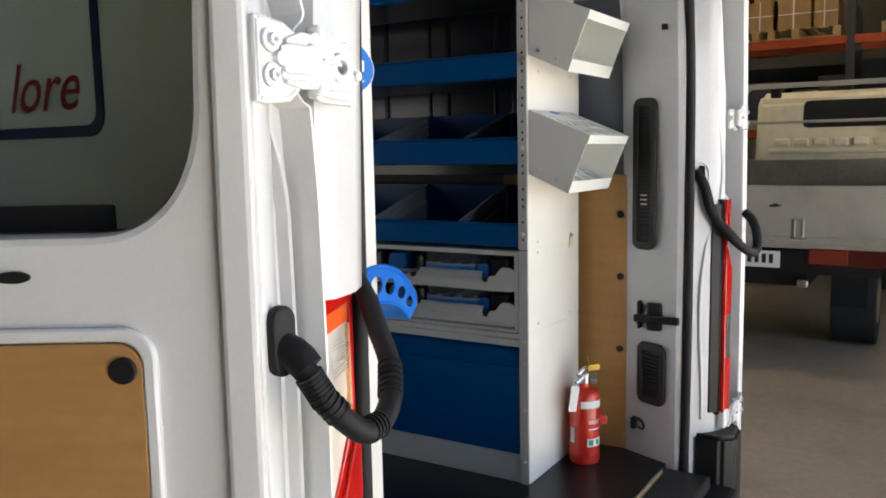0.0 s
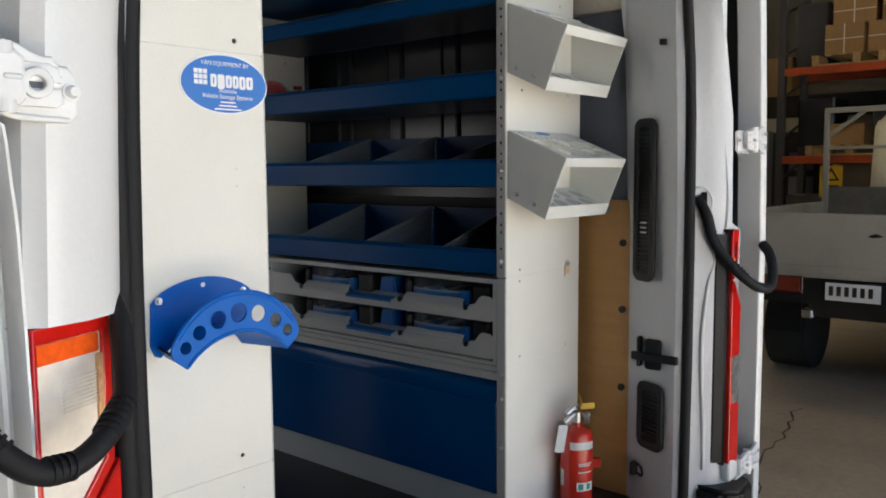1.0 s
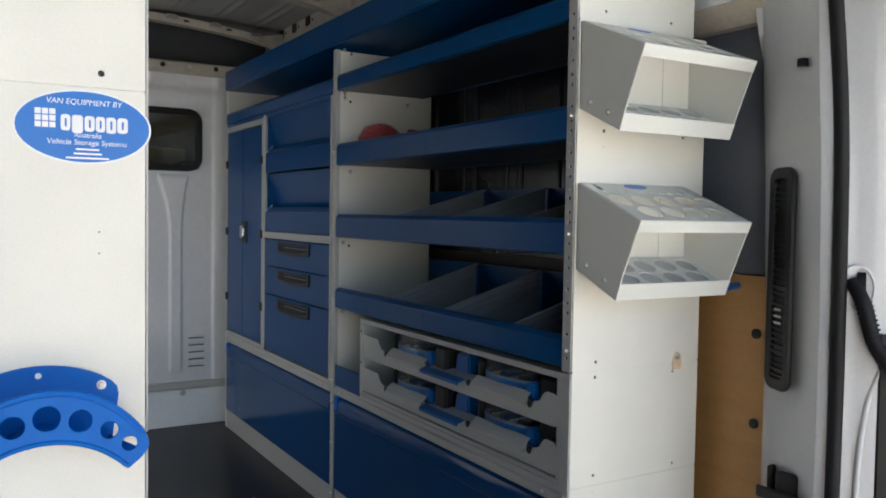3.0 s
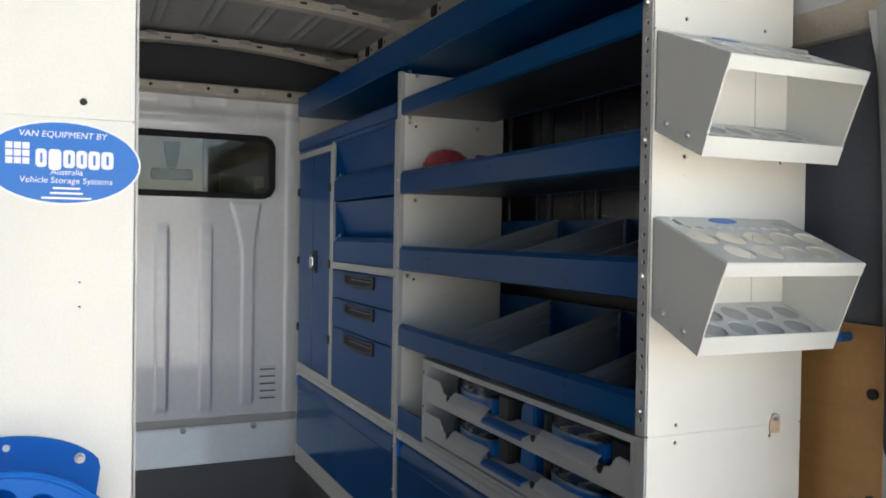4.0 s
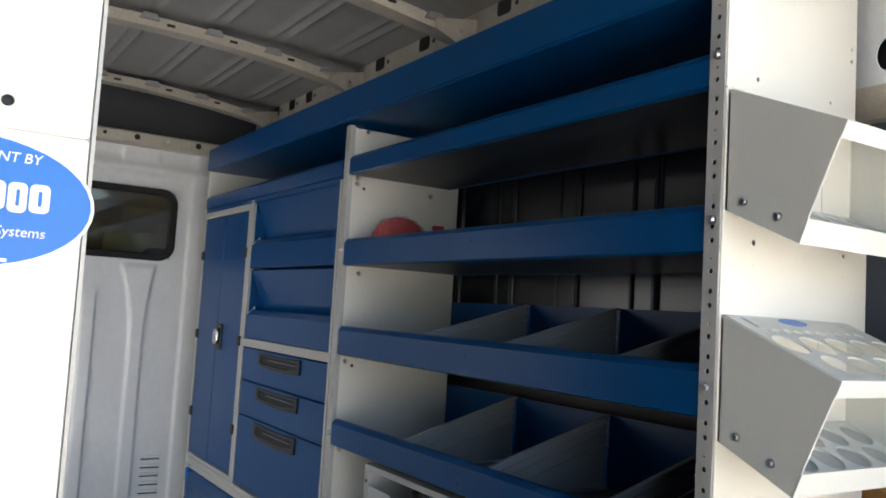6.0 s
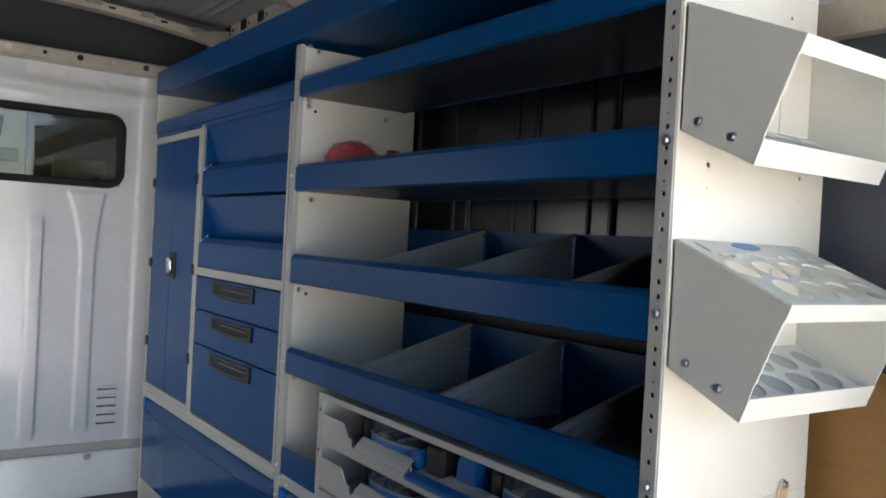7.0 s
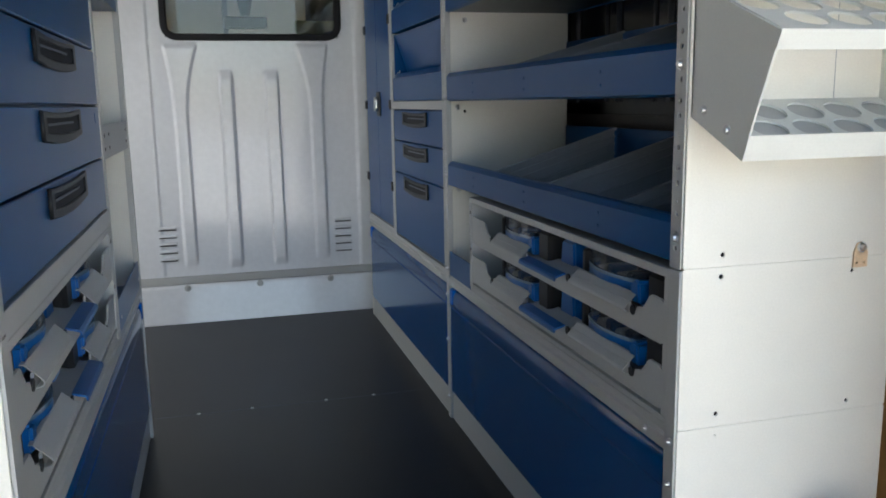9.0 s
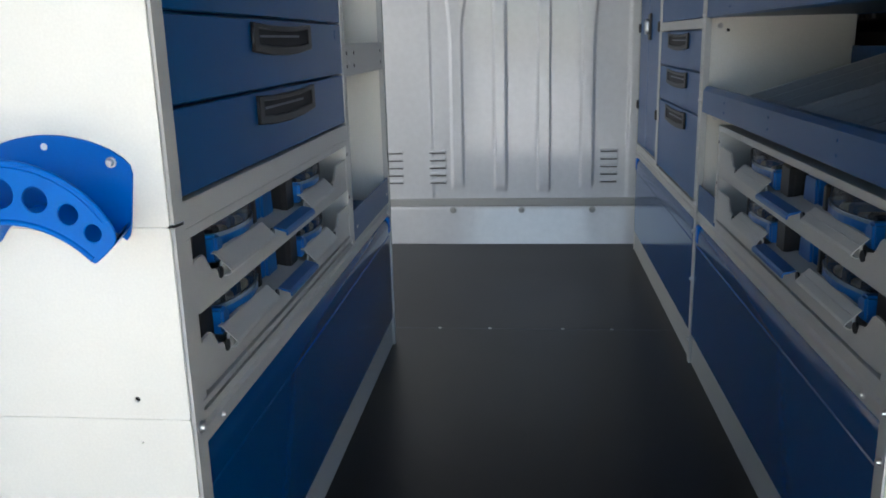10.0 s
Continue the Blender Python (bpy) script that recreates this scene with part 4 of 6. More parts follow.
DEPTH = 0.383


def sx(s, d):
    """x at a depth d behind the front of the racks, on the right (s = 1) or the left (s = -1)."""
    return s * ((XR if s > 0 else XL) + d)


def fb(s, u0, u1, d0, d1, z0, z1, bev=0.0, bm=None):
    return bx(bm or bmesh.new(), sx(s, d0), sx(s, d1), u0, u1, z0, z1, bev)


def upright(s, u, z0, z1, parent, wide=0.028, holes=True, bolts=(), core=0.05):
    """A perforated front post."""
    hs = []
    if holes:
        z, k = z0 + 0.03, 0
        while z < z1 - 0.02:
            if k % 4 == 3:
                hs.append(circle(0, z, 0.0022, 8))
            else:
                hs.append(circle(0, z, 0.0045, 10))
            z += (0.021, 0.03, 0.0185, 0.027)[k % 4]
            k += 1
    post = part("post", holed(rounded(-wide / 2, wide / 2, z0, z1, 0.002, 1), hs, 0.003, side_plane(sx(s, 0.0), u, 0, s)), GREY, parent, "grey perforated steel post")
    # black behind a perforated post, so that its holes look shaded
    part("post_core", fb(s, u - wide / 2 + 0.002, u + wide / 2 - 0.002, 0.008 if holes else 0.002, core, z0, z1), BLACK if holes else GREY, parent)
    for z in bolts:
        bolt((sx(s, -0.0015), u, z), (-s, 0, 0), parent, 0.0062, 0.004)
    return post


def panel_rear(name, s, y, z0, z1, holes, parent, d0=0.004, d1=DEPTH):
    """A cream end panel that faces the open rear, with round holes given by depth, height and radius."""
    x0, x1 = sorted((sx(s, d0), sx(s, d1)))
    hs = [circle(sx(s, d), z, r * 0.95, 14) for d, z, r in holes]
    p = part(name, holed(rounded(x0, x1, z0 + 0.0008, z1 - 0.0008, 0.003, 2), hs, 0.003, rear_plane(0, y + 0.0015, 0), 0.0007), CREAM, parent, "cream powder-coated steel panel")
    # black sheet added behind the holes for the shade inside them
    part("panel_core", box(x0 + 0.004, x1 - 0.004, y + 0.0055, y + 0.020, z0, z1), BLACK, parent)
    return p


def lip_shelf(s, u0, u1, z_top, high, parent, deep=DEPTH - 0.01, dividers=(), div_h=0.0, bolts=(0.2, 0.5, 0.8)):
    """A blue shelf tray: folded front lip, floor and back upstand; parts of grey divider plates."""
    zb = z_top - high
    lip = part("shelf_front", prism([(sx(s, 0.010), zb), (sx(s, 0.0005), zb + 0.004), (sx(s, 0.0005), z_top - 0.012), (sx(s, 0.008), z_top - 0.002), (sx(s, 0.016), z_top), (sx(s, 0.016), z_top - 0.004), (sx(s, 0.0035), z_top - 0.016), (sx(s, 0.0035), zb + 0.006), (sx(s, 0.016), zb + 0.003)], "y", u0, u1), BLUE, parent, "blue steel shelf front")
    for f in bolts:
        u = u0 + (u1 - u0) * f
        for z in (zb + 0.022, zb + 0.045):
            part("rivet", rod((sx(s, 0.001), u, z), (sx(s, -0.0012), u, z), 0.0028, 8), BLUE, lip)
    part("shelf_floor", fb(s, u0, u1, 0.012, deep, zb + 0.002, zb + 0.005), SHELF_GREY, parent)
    part("shelf_back", fb(s, u0, u1, deep - 0.004, deep, zb, z_top + max(0.03, div_h)), BLUE, parent)
    for u in dividers:
        d0, d1, rise = 0.018, deep - 0.01, div_h
        bm = prism([(sx(s, d0), zb + 0.005), (sx(s, d0), z_top - 0.010), (sx(s, d1), z_top + rise), (sx(s, d1), zb + 0.005)], "y", u, u + 0.002)
        dv = part("divider", bm, DIV_GREY, parent, "grey steel shelf divider")
        # rolled top edge and two pressed ridges along the slope
        for drop, w, out in ((0.0, 0.004, 0.012), (0.020, 0.004, 0.005), (0.038, 0.003, 0.004), (0.064, 0.004, 0.005)):
            dd = d0 + max(0.0, drop - 0.03) * 2.2
            za = z_top - 0.010 + (dd - d0) / (d1 - d0) * (rise + 0.010)
            part("ridge", prism([(sx(s, dd), za - drop - w), (sx(s, dd), za - drop + w * 0.4), (sx(s, d1), z_top + rise - drop + w * 0.4), (sx(s, d1), z_top + rise - drop - w)], "y", u - out, u - 0.0002), DIV_GREY, dv)
        part("divider_foot", fb(s, u - 0.018, u - 0.001, 0.02, deep - 0.01, zb + 0.005, zb + 0.0065), DIV_GREY, dv)
    return lip


def flap_bin(s, u0, u1, name_label, z_top=1.108, parent_group=""):
    """The low floor bin: grey plinth, glossy blue flap with a rolled top edge, grey rail above."""
    t = thing("floor_bin", (sx(s, 0.15), (u0 + u1) / 2, FLOOR), name_label, "storage bin", "floor bins")
    part("plinth", fb(s, u0, u1, 0.006, 0.30, FLOOR, 0.737), GREY, t, "grey steel plinth")
    part("flap", fb(s, u0 + 0.004, u1 - 0.004, 0.001, 0.010, 0.739, 1.004, 0.002), BLUE_GLOSS, t, "glossy dark blue drop-down flap")
    bm = prism([(sx(s, 0.003), 1.0045), (sx(s, 0.0), 1.008), (sx(s, 0.0), 1.036), (sx(s, 0.004), 1.052), (sx(s, 0.014), 1.063), (sx(s, 0.030), 1.067), (sx(s, 0.030), 1.062), (sx(s, 0.017), 1.057), (sx(s, 0.008), 1.046), (sx(s, 0.005), 1.0045)], "y", u0 + 0.004, u1 - 0.004)
    part("flap_edge", bm, BLUE_GLOSS, t, "blue rolled flap edge", smooth=True)
    # brighter blue stands for the lit spot at the flap's far end
    part("end_cap", fb(s, u1 - 0.036, u1 - 0.0045, -0.002, 0.020, 1.012, 1.062, 0.004), BLUE_BRIGHT, t, "blue plastic end cap, brighter for the light on it")
    part("rail", prism([(sx(s, 0.0), 1.070), (sx(s, 0.0), 1.090), (sx(s, 0.005), 1.095), (sx(s, 0.005), z_top), (sx(s, 0.05), z_top), (sx(s, 0.05), 1.070)], "y", u0, u1), GREY, t, "grey steel rail")
    part("inside", fb(s, u0, u1, 0.05, 0.30, 0.75, 1.06), BLUE, t)
    for u in (u0 + 0.06, u1 - 0.05):
        bolt((sx(s, 0.0), u, 1.081), (-s, 0, 0), t, 0.004, 0.003)
    return t


def drawer(s, u0, u1, z0, z1, parent, handle_at=0.5, wide=0.16, high=0.05, lock=False):
    """A blue drawer front with a recessed black pull."""
    dr = part("drawer_front", fb(s, u0, u1, 0.002, 0.016, z0 + 0.002, z1 - 0.002, 0.002), BLUE, parent, "blue drawer front")
    uc, zc = u0 + (u1 - u0) * handle_at, z1 - 0.009 - high / 2
    ring = [(-wide / 2, -high / 2 + 0.005), (-wide / 4, -high / 2 - 0.001), (0, -high / 2 - 0.003), (wide / 4, -high / 2 - 0.001), (wide / 2, -high / 2 + 0.005), (wide / 2, high / 2), (wide / 4, high / 2 - 0.004), (0, high / 2 - 0.005), (-wide / 4, high / 2 - 0.004), (-wide / 2, high / 2)]
    hole = [(x * 0.88, z * 0.66 + 0.002) for x, z in ring]
    h = part("pull", holed(ring, [hole], 0.007, side_plane(sx(s, -0.0004), uc, zc, s), 0.002), BLACK, dr, "black recessed drawer pull")
    part("pull_well", fb(s, uc - wide * 0.44, uc + wide * 0.44, -0.0012, 0.001, zc - high * 0.33, zc + high * 0.36), RUBBER, h)
    part("pull_grip", fb(s, uc - wide * 0.42, uc + wide * 0.25, -0.0035, -0.0014, zc + high * 0.04, zc + high * 0.12), WALL_GREY, h)
    if lock:
        part("lock", rod((sx(s, 0.002), u1 - 0.05, (z0 + z1) / 2 + 0.03), (sx(s, 0.0008), u1 - 0.05, (z0 + z1) / 2 + 0.03), 0.012, 18), BLUE, dr)
    return dr


def case_rack(s, u0, u1, z0=1.112, z1=1.356, lean=0.0):
    """A grey frame that holds two pull-out trays; returns the thing and the tray seats for the cases."""
    t = thing("case_rack", (sx(s, 0.15), (u0 + u1) / 2, z0), "grey steel rack of two trays with carry cases", "rack", "case racks")
    part("frame_top", fb(s, u0, u1, 0.0, 0.36, z1 - 0.014, z1, 0.001), GREY, t)
    part("frame_bottom", fb(s, u0, u1, 0.0, 0.36, z0, z0 + 0.01, 0.001), GREY, t)
    for a, b in ((u0, u0 + 0.014), (u1 - 0.022, u1)):
        part("frame_side", fb(s, a, b, 0.0, 0.36, z0 + 0.01, z1 - 0.014, 0.001), GREY, t)
    part("frame_back", fb(s, u0, u1, 0.355, 0.36, z0, z1), BLACK, t)
    for zz in (z0 + 0.10, z0 + 0.20):
        part("square_hole", fb(s, u1 - 0.016, u1 - 0.008, -0.0008, 0.0004, zz, zz + 0.008), BLACK, t)
    n = u1 - u0 - 0.036
    ua = u0 + 0.014
    for zt in (z0 + 0.012, z0 + 0.118):
        # the tray's front: high ears, round notches, and rolled lips between them; 0 is the end nearer the open doors
        def u(f):
            return ua + n * f
        prof = [(u(0.010), zt + 0.003), (u(1.0), zt + 0.003), (u(1.0), zt + 0.076), (u(0.895), zt + 0.074), (u(0.885), zt + 0.062), (u(0.870), zt + 0.046), (u(0.852), zt + 0.045), (u(0.846), zt + 0.034), (u(0.838), zt + 0.030), (u(0.828), zt + 0.034), (u(0.820), zt + 0.048),
                (u(0.600), zt + 0.048), (u(0.596), zt + 0.038), (u(0.50), zt + 0.037), (u(0.380), zt + 0.038), (u(0.374), zt + 0.033), (u(0.365), zt + 0.030), (u(0.356), zt + 0.033), (u(0.346), zt + 0.048),
                (u(0.114), zt + 0.048), (u(0.112), zt + 0.036), (u(0.105), zt + 0.030), (u(0.094), zt + 0.033), (u(0.086), zt + 0.045), (u(0.066), zt + 0.049), (u(0.048), zt + 0.070), (u(0.040), zt + 0.075), (u(0.012), zt + 0.074), (u(0.002), zt + 0.068), (u(0.0), zt + 0.058), (u(0.0), zt + 0.010)]
        bm = prism(prof, "x", sx(s, 0.002), sx(s, 0.006))
        tray = part("tray", bm, GREY, t, "grey folded steel tray")
        for a, b in ((0.113, 0.343), (0.601, 0.818)):
            bm = sheet([(sx(s, d), zt + q) for d, q in ((0.018, 0.0585), (0.013, 0.058), (-0.007, 0.038), (-0.009, 0.034), (-0.008, 0.031), (-0.004, 0.029), (0.001, 0.0285))], "y", u(a), u(b), 0.0014)
            part("tray_lip", bm, GREY, tray)
        part("tray_floor", fb(s, u(0), u(1), 0.006, 0.34, zt + 0.006, zt + 0.009), GREY, tray)
        part("tray_step", prism([(sx(s, 0.006), zt + 0.037), (sx(s, 0.045), zt + 0.046), (sx(s, 0.045), zt + 0.009), (sx(s, 0.006), zt + 0.009)], "y", u(0.372), u(0.594)), GREY, tray)
        for f in (0.100, 0.365, 0.838):
            part("notch_bush", rod((sx(s, 0.0035), u(f), zt + 0.036), (sx(s, 0.0005), u(f), zt + 0.036), 0.0085, 16), BLACK, tray)
        bm = prism([(sx(s, 0.006), zt + 0.041), (sx(s, -0.014), zt + 0.036), (sx(s, -0.018), zt + 0.032), (sx(s, -0.018), zt + 0.026), (sx(s, -0.0155), zt + 0.026), (sx(s, -0.0145), zt + 0.032), (sx(s, 0.006), zt + 0.038)], "y", u(0.388), u(0.590))
        part("pull_lip", bm, BLUE_PLASTIC, tray, "blue pull lip")
        for f, last in ((0.118, True), (0.600, False)):
            carry_case(s, u, f if s > 0 else f + 0.022, zt + 0.016, last)
    return t


def carry_case(s, u, f, z, last):
    """Each case lies behind a tray lip: blue base, clear bowed front and lid, black handle and blue catch beside it."""
    c = thing("carry_case", (sx(s, 0.17), u(f + 0.11), z), "blue plastic carry case with a clear bowed lid", "carry case", "carry cases on the trays")
    part("body", fb(s, u(f - 0.09), u(f + 0.225), 0.060, 0.32, z, z + 0.034, 0.010), BLUE_PLASTIC, c, "blue plastic body")
    lo, hi = u(f + 0.010), u(f + 0.226)
    n = hi - lo
    bow = [(sx(s, 0.30), lo), (sx(s, 0.060), lo), (sx(s, 0.036), lo + 0.04 * n)]
    bow += [(sx(s, 0.028 - 0.014 * math.sin(math.pi * k / 8)), lo + (0.1 + 0.8 * k / 8) * n) for k in range(9)]
    bow += [(sx(s, 0.036), hi - 0.04 * n), (sx(s, 0.060), hi), (sx(s, 0.30), hi)]
    lid = part("lid", prism(bow, "z", z + 0.028, z + 0.090, 0.005), CLEAR_PLASTIC, c, "clear bowed lid", smooth=True)
    front = bow[1:-1]
    hoop = front + [(x + s * 0.004, y) for x, y in front[::-1]]
    part("lid_rim", prism([(x - s * 0.002, y) for x, y in hoop], "z", z + 0.054, z + 0.0605), LID_RIM, lid, "pale clear rim")
    part("lid_band", prism([(x - s * 0.001, y) for x, y in hoop], "z", z + 0.026, z + 0.0535), BLUE_PLASTIC, lid, "blue band")
    part("strut", prism([(u(f - 0.016), z + 0.026), (u(f + 0.014), z + 0.026), (u(f + 0.018), z + 0.056), (u(f + 0.004), z + 0.066), (u(f - 0.012), z + 0.064)], "x", sx(s, 0.014), sx(s, 0.040), 0.004), BLUE_PLASTIC, c, "blue corner strut")
    part("handle", fb(s, u(f - 0.088), u(f - 0.024), 0.022, 0.08, z + 0.002, z + 0.086, 0.008), BLACK, c, "black handle")
    a, e = u(f - (0.112 if last else 0.180)), u(f - 0.104)
    part("catch", prism([(a, z + 0.010), (e, z + 0.010), (e - 0.008, z + 0.070), (e - 0.014, z + 0.078), (a + 0.006, z + 0.078)], "x", sx(s, 0.040), sx(s, 0.10), 0.005), BLUE_PLASTIC, c, "blue catch")
    # black block stands for the shaded gap past the lid
    part("end_grip", fb(s, u(f + 0.232), u(f + 0.258), 0.034, 0.08, z + 0.004, z + 0.080, 0.008), BLACK, c, "black block for the dark gap beside the lid")
    for k in range(5):
        y = lo + (0.08 + 0.18 * k) * n
        part("content", fb(s, y, y + 0.028, 0.046, 0.10, z + 0.036, z + 0.052 + 0.008 * (k % 2), 0.004), (WALL_GREY, BLACK, GREY, BLUE_PLASTIC, HOLDER)[k], c)
    return c


# ---- right-hand racks ----
E1, E2 = 1.285, 2.585
rack = thing("shelving_unit", (sx(1, 0.19), 0.64, 1.10), "blue steel shelving unit with cream end panel and lipped shelves", "shelving unit")
pr = [(0.069, 1.379, 0.0045), (0.077, 1.877, 0.005), (0.315, 1.877, 0.0045), (0.077, 1.842, 0.002), (0.315, 1.842, 0.002), (0.076, 2.130, 0.0045), (0.268, 2.130, 0.004), (0.327, 2.234, 0.004), (0.327, 2.213, 0.004)]
panel_rear("end_panel", 1, 0.0, 1.361, 2.105, [h for h in pr if h[1] < 2.1], rack)
panel_rear("end_panel", 1, 0.0, 2.105, 2.40, [h for h in pr if h[1] > 2.1], rack, d1=0.34)
panel_rear("end_panel", 1, 0.0, 1.110, 1.361, [(0.068, 1.346, 0.0045), (0.302, 1.339, 0.004), (0.069, 1.131, 0.0045), (0.308, 1.125, 0.004)], rack)
panel_rear("end_panel", 1, 0.0, FLOOR, 1.110, [(0.069, 1.096, 0.0022), (0.03, 0.70, 0.003)], rack)
upright(1, 0.015, 1.361, 2.40, rack, bolts=(1.407, 1.656, 1.905, 2.155))
upright(1, 0.015, FLOOR, 1.358, rack, holes=False)
for z in (0.72, 0.88, 1.02, 1.09):
    bolt((sx(1, -0.0015), 0.013, z), (-1, 0, 0), rack, 0.0045, 0.004)
upright(1, E1 - 0.012, FLOOR, 2.25, rack, wide=0.026, holes=False, bolts=(0.72, 0.9, 1.04, 1.12, 1.40, 1.62, 1.90), core=0.014)
part("mid_panel", box(sx(1, 0.003), sx(1, DEPTH), E1 - 0.003, E1 + 0.012, FLOOR, 2.25), CREAM, rack, "cream steel partition")
for a, z in ((0.037, 2.254), (0.063, 2.244), (0.040, 2.108), (0.040, 2.091), (0.285, 2.085), (0.063, 1.838), (0.040, 1.592), (0.040, 1.352)):
    bolt((sx(1, a), E1 - 0.003, z), (0, -1, 0), rack, 0.0055, 0.005)
for a, z in ((0.061, 2.079), (0.061, 1.580)):
    part("bolt_hole", rod((sx(1, a), E1 - 0.0028, z), (sx(1, a), E1 - 0.0036, z), 0.0045, 12), BLACK, rack)
for k in range(14):
    for u, dz in ((E1 - 0.020, 0.0), (E1 - 0.004, 0.037)):
        part("rivet", rod((sx(1, 0.001), u, 1.16 + dz + k * 0.075), (sx(1, -0.0028), u, 1.16 + dz + k * 0.075), 0.0026, 8), STEEL, rack)
lip_shelf(1, 0.030, 1.258, 1.438, 0.072, rack, dividers=(0.258, 0.587, 0.930), div_h=0.095)
lip_shelf(1, 0.030, 1.258, 1.690, 0.080, rack, dividers=(0.240, 0.570, 0.895), div_h=0.085)
lip_shelf(1, 0.030, 1.258, 1.931, 0.076, rack)
lip_shelf(1, 0.030, 1.258, 2.165, 0.057, rack, deep=0.33)
catch = part("panel_catch", holed([(-0.0125, -0.018), (0.0125, -0.018), (0.0125, 0.004), (0.007, 0.018), (0, 0.021), (-0.007, 0.018), (-0.0125, 0.004)], [circle(-0.007, -0.011, 0.002, 8), circle(0.007, -0.011, 0.002, 8)], 0.003, rear_plane(0.767, -0.003, 1.363), 0.0005), BRASS, rack, "yellow zinc catch plate")
bolt((0.767, -0.004, 1.376), (0, -1, 0), catch, 0.006, 0.005)
part("blue_peg", rod((0.846, -0.078, 1.540), (0.884, -0.070, 1.540), 0.010, 16), BLUE_PLASTIC, rack)

case_rack(1, 0.031, 1.052)
pocket = thing("pocket_tray", (sx(1, 0.1), 1.15, 1.10), "cream pocket with a low blue lip beside the trays", "pocket")
part("lip", fb(1, 1.055, 1.258, 0.002, 0.006, 1.100, 1.172, 0.001), BLUE, pocket, "blue steel lip")
part("wall", fb(1, 1.053, 1.058, 0.004, 0.36, 1.10, 1.356), CREAM, pocket)
part("pocket_back", fb(1, 1.058, 1.258, 0.30, 0.304, 1.10, 1.356), BLUE, pocket)
part("pocket_floor", fb(1, 1.058, 1.258, 0.006, 0.30, 1.101, 1.104), CREAM, pocket)
flap_bin(1, 0.030, 1.260, "glossy dark blue flap bin on the floor under the shelves")
flap_bin(1, 1.298, 2.575, "glossy dark blue flap bin under the drawers and locker")

top = thing("top_shelf", (sx(1, 0.2), 1.28, 2.27), "long blue shelf under the roof above the racks", "shelf")
part("fascia", prism([(sx(1, 0.012), 2.268), (sx(1, 0.0), 2.274), (sx(1, 0.0), 2.358), (sx(1, 0.012), 2.366), (sx(1, 0.012), 2.362), (sx(1, 0.004), 2.355), (sx(1, 0.004), 2.276), (sx(1, 0.012), 2.272)], "y", 0.018, 2.60), BLUE, top, "blue folded fascia")
part("shelf_floor", fb(1, 0.018, 2.60, 0.006, 0.36, 2.268, 2.272), BLUE, top)
part("shelf_end", fb(1, 2.596, 2.60, 0.006, 0.36, 2.268, 2.36), BLUE, top)

unit = thing("drawer_cabinet", (sx(1, 0.19), 1.66, 1.11), "blue three-drawer cabinet with two open tilted bins above", "cabinet")
part("side_panel", box(sx(1, 0.004), sx(1, 0.37), 2.012, 2.026, 1.105, 2.10), CREAM, unit)
for a, b, c, d in ((1.298, 1.312, 1.11, 2.10), (2.010, 2.030, 1.11, 2.10)):
    part("frame_post", fb(1, a, b, 0.0, 0.03, c, d, 0.001), GREY, unit)
part("frame_rail", fb(1, 1.312, 2.010, 0.0, 0.03, 1.585, 1.612, 0.001), GREY, unit, "grey steel rail")
part("carcass", fb(1, 1.312, 2.010, 0.03, 0.37, 1.112, 1.60), BLUE, unit)
drawer(1, 1.314, 2.008, 1.470, 1.583, unit, 0.513, 0.34, 0.046)
drawer(1, 1.314, 2.008, 1.353, 1.470, unit, 0.513, 0.34, 0.046)
drawer(1, 1.314, 2.008, 1.116, 1.353, unit, 0.513, 0.34, 0.050)
for z in (1.614, 1.858):
    lp = part("bin_front", fb(1, 1.314, 2.008, 0.003, 0.007, z, z + 0.082, 0.001), BLUE, unit, "blue tilted bin front")
    part("bin_lip", prism([(sx(1, 0.003), z + 0.080), (sx(1, 0.02), z + 0.100), (sx(1, 0.03), z + 0.096), (sx(1, 0.007), z + 0.076)], "y", 1.314, 2.008), BLUE, lp)
    part("bin_slope", prism([(sx(1, 0.09), z + 0.01), (sx(1, 0.012), z + 0.235), (sx(1, 0.018), z + 0.238), (sx(1, 0.096), z + 0.012)], "y", 1.314, 2.008), BLUE, unit)
    part("bin_cheek", fb(1, 2.0035, 2.008, 0.010, 0.10, z + 0.004, z + 0.238), BLUE, unit)
    part("bin_floor", fb(1, 1.314, 2.008, 0.007, 0.10, z, z + 0.004), BLUE, unit)
    part("bin_end", prism([(sx(1, 0.004), z + 0.083), (sx(1, 0.03), z + 0.112), (sx(1, 0.03), z + 0.08)], "y", 1.999, 2.008), CREAM, unit)
upper = lip_shelf(1, 1.300, 2.580, 2.162, 0.056, unit, deep=0.33)
part("top_panel", fb(1, 1.312, 2.58, 0.004, 0.35, 2.092, 2.106), BLUE, unit)
part("end_cheek", box(sx(1, 0.004), sx(1, 0.36), 2.578, 2.592, FLOOR, 2.27), CREAM, unit, "cream steel end cheek")

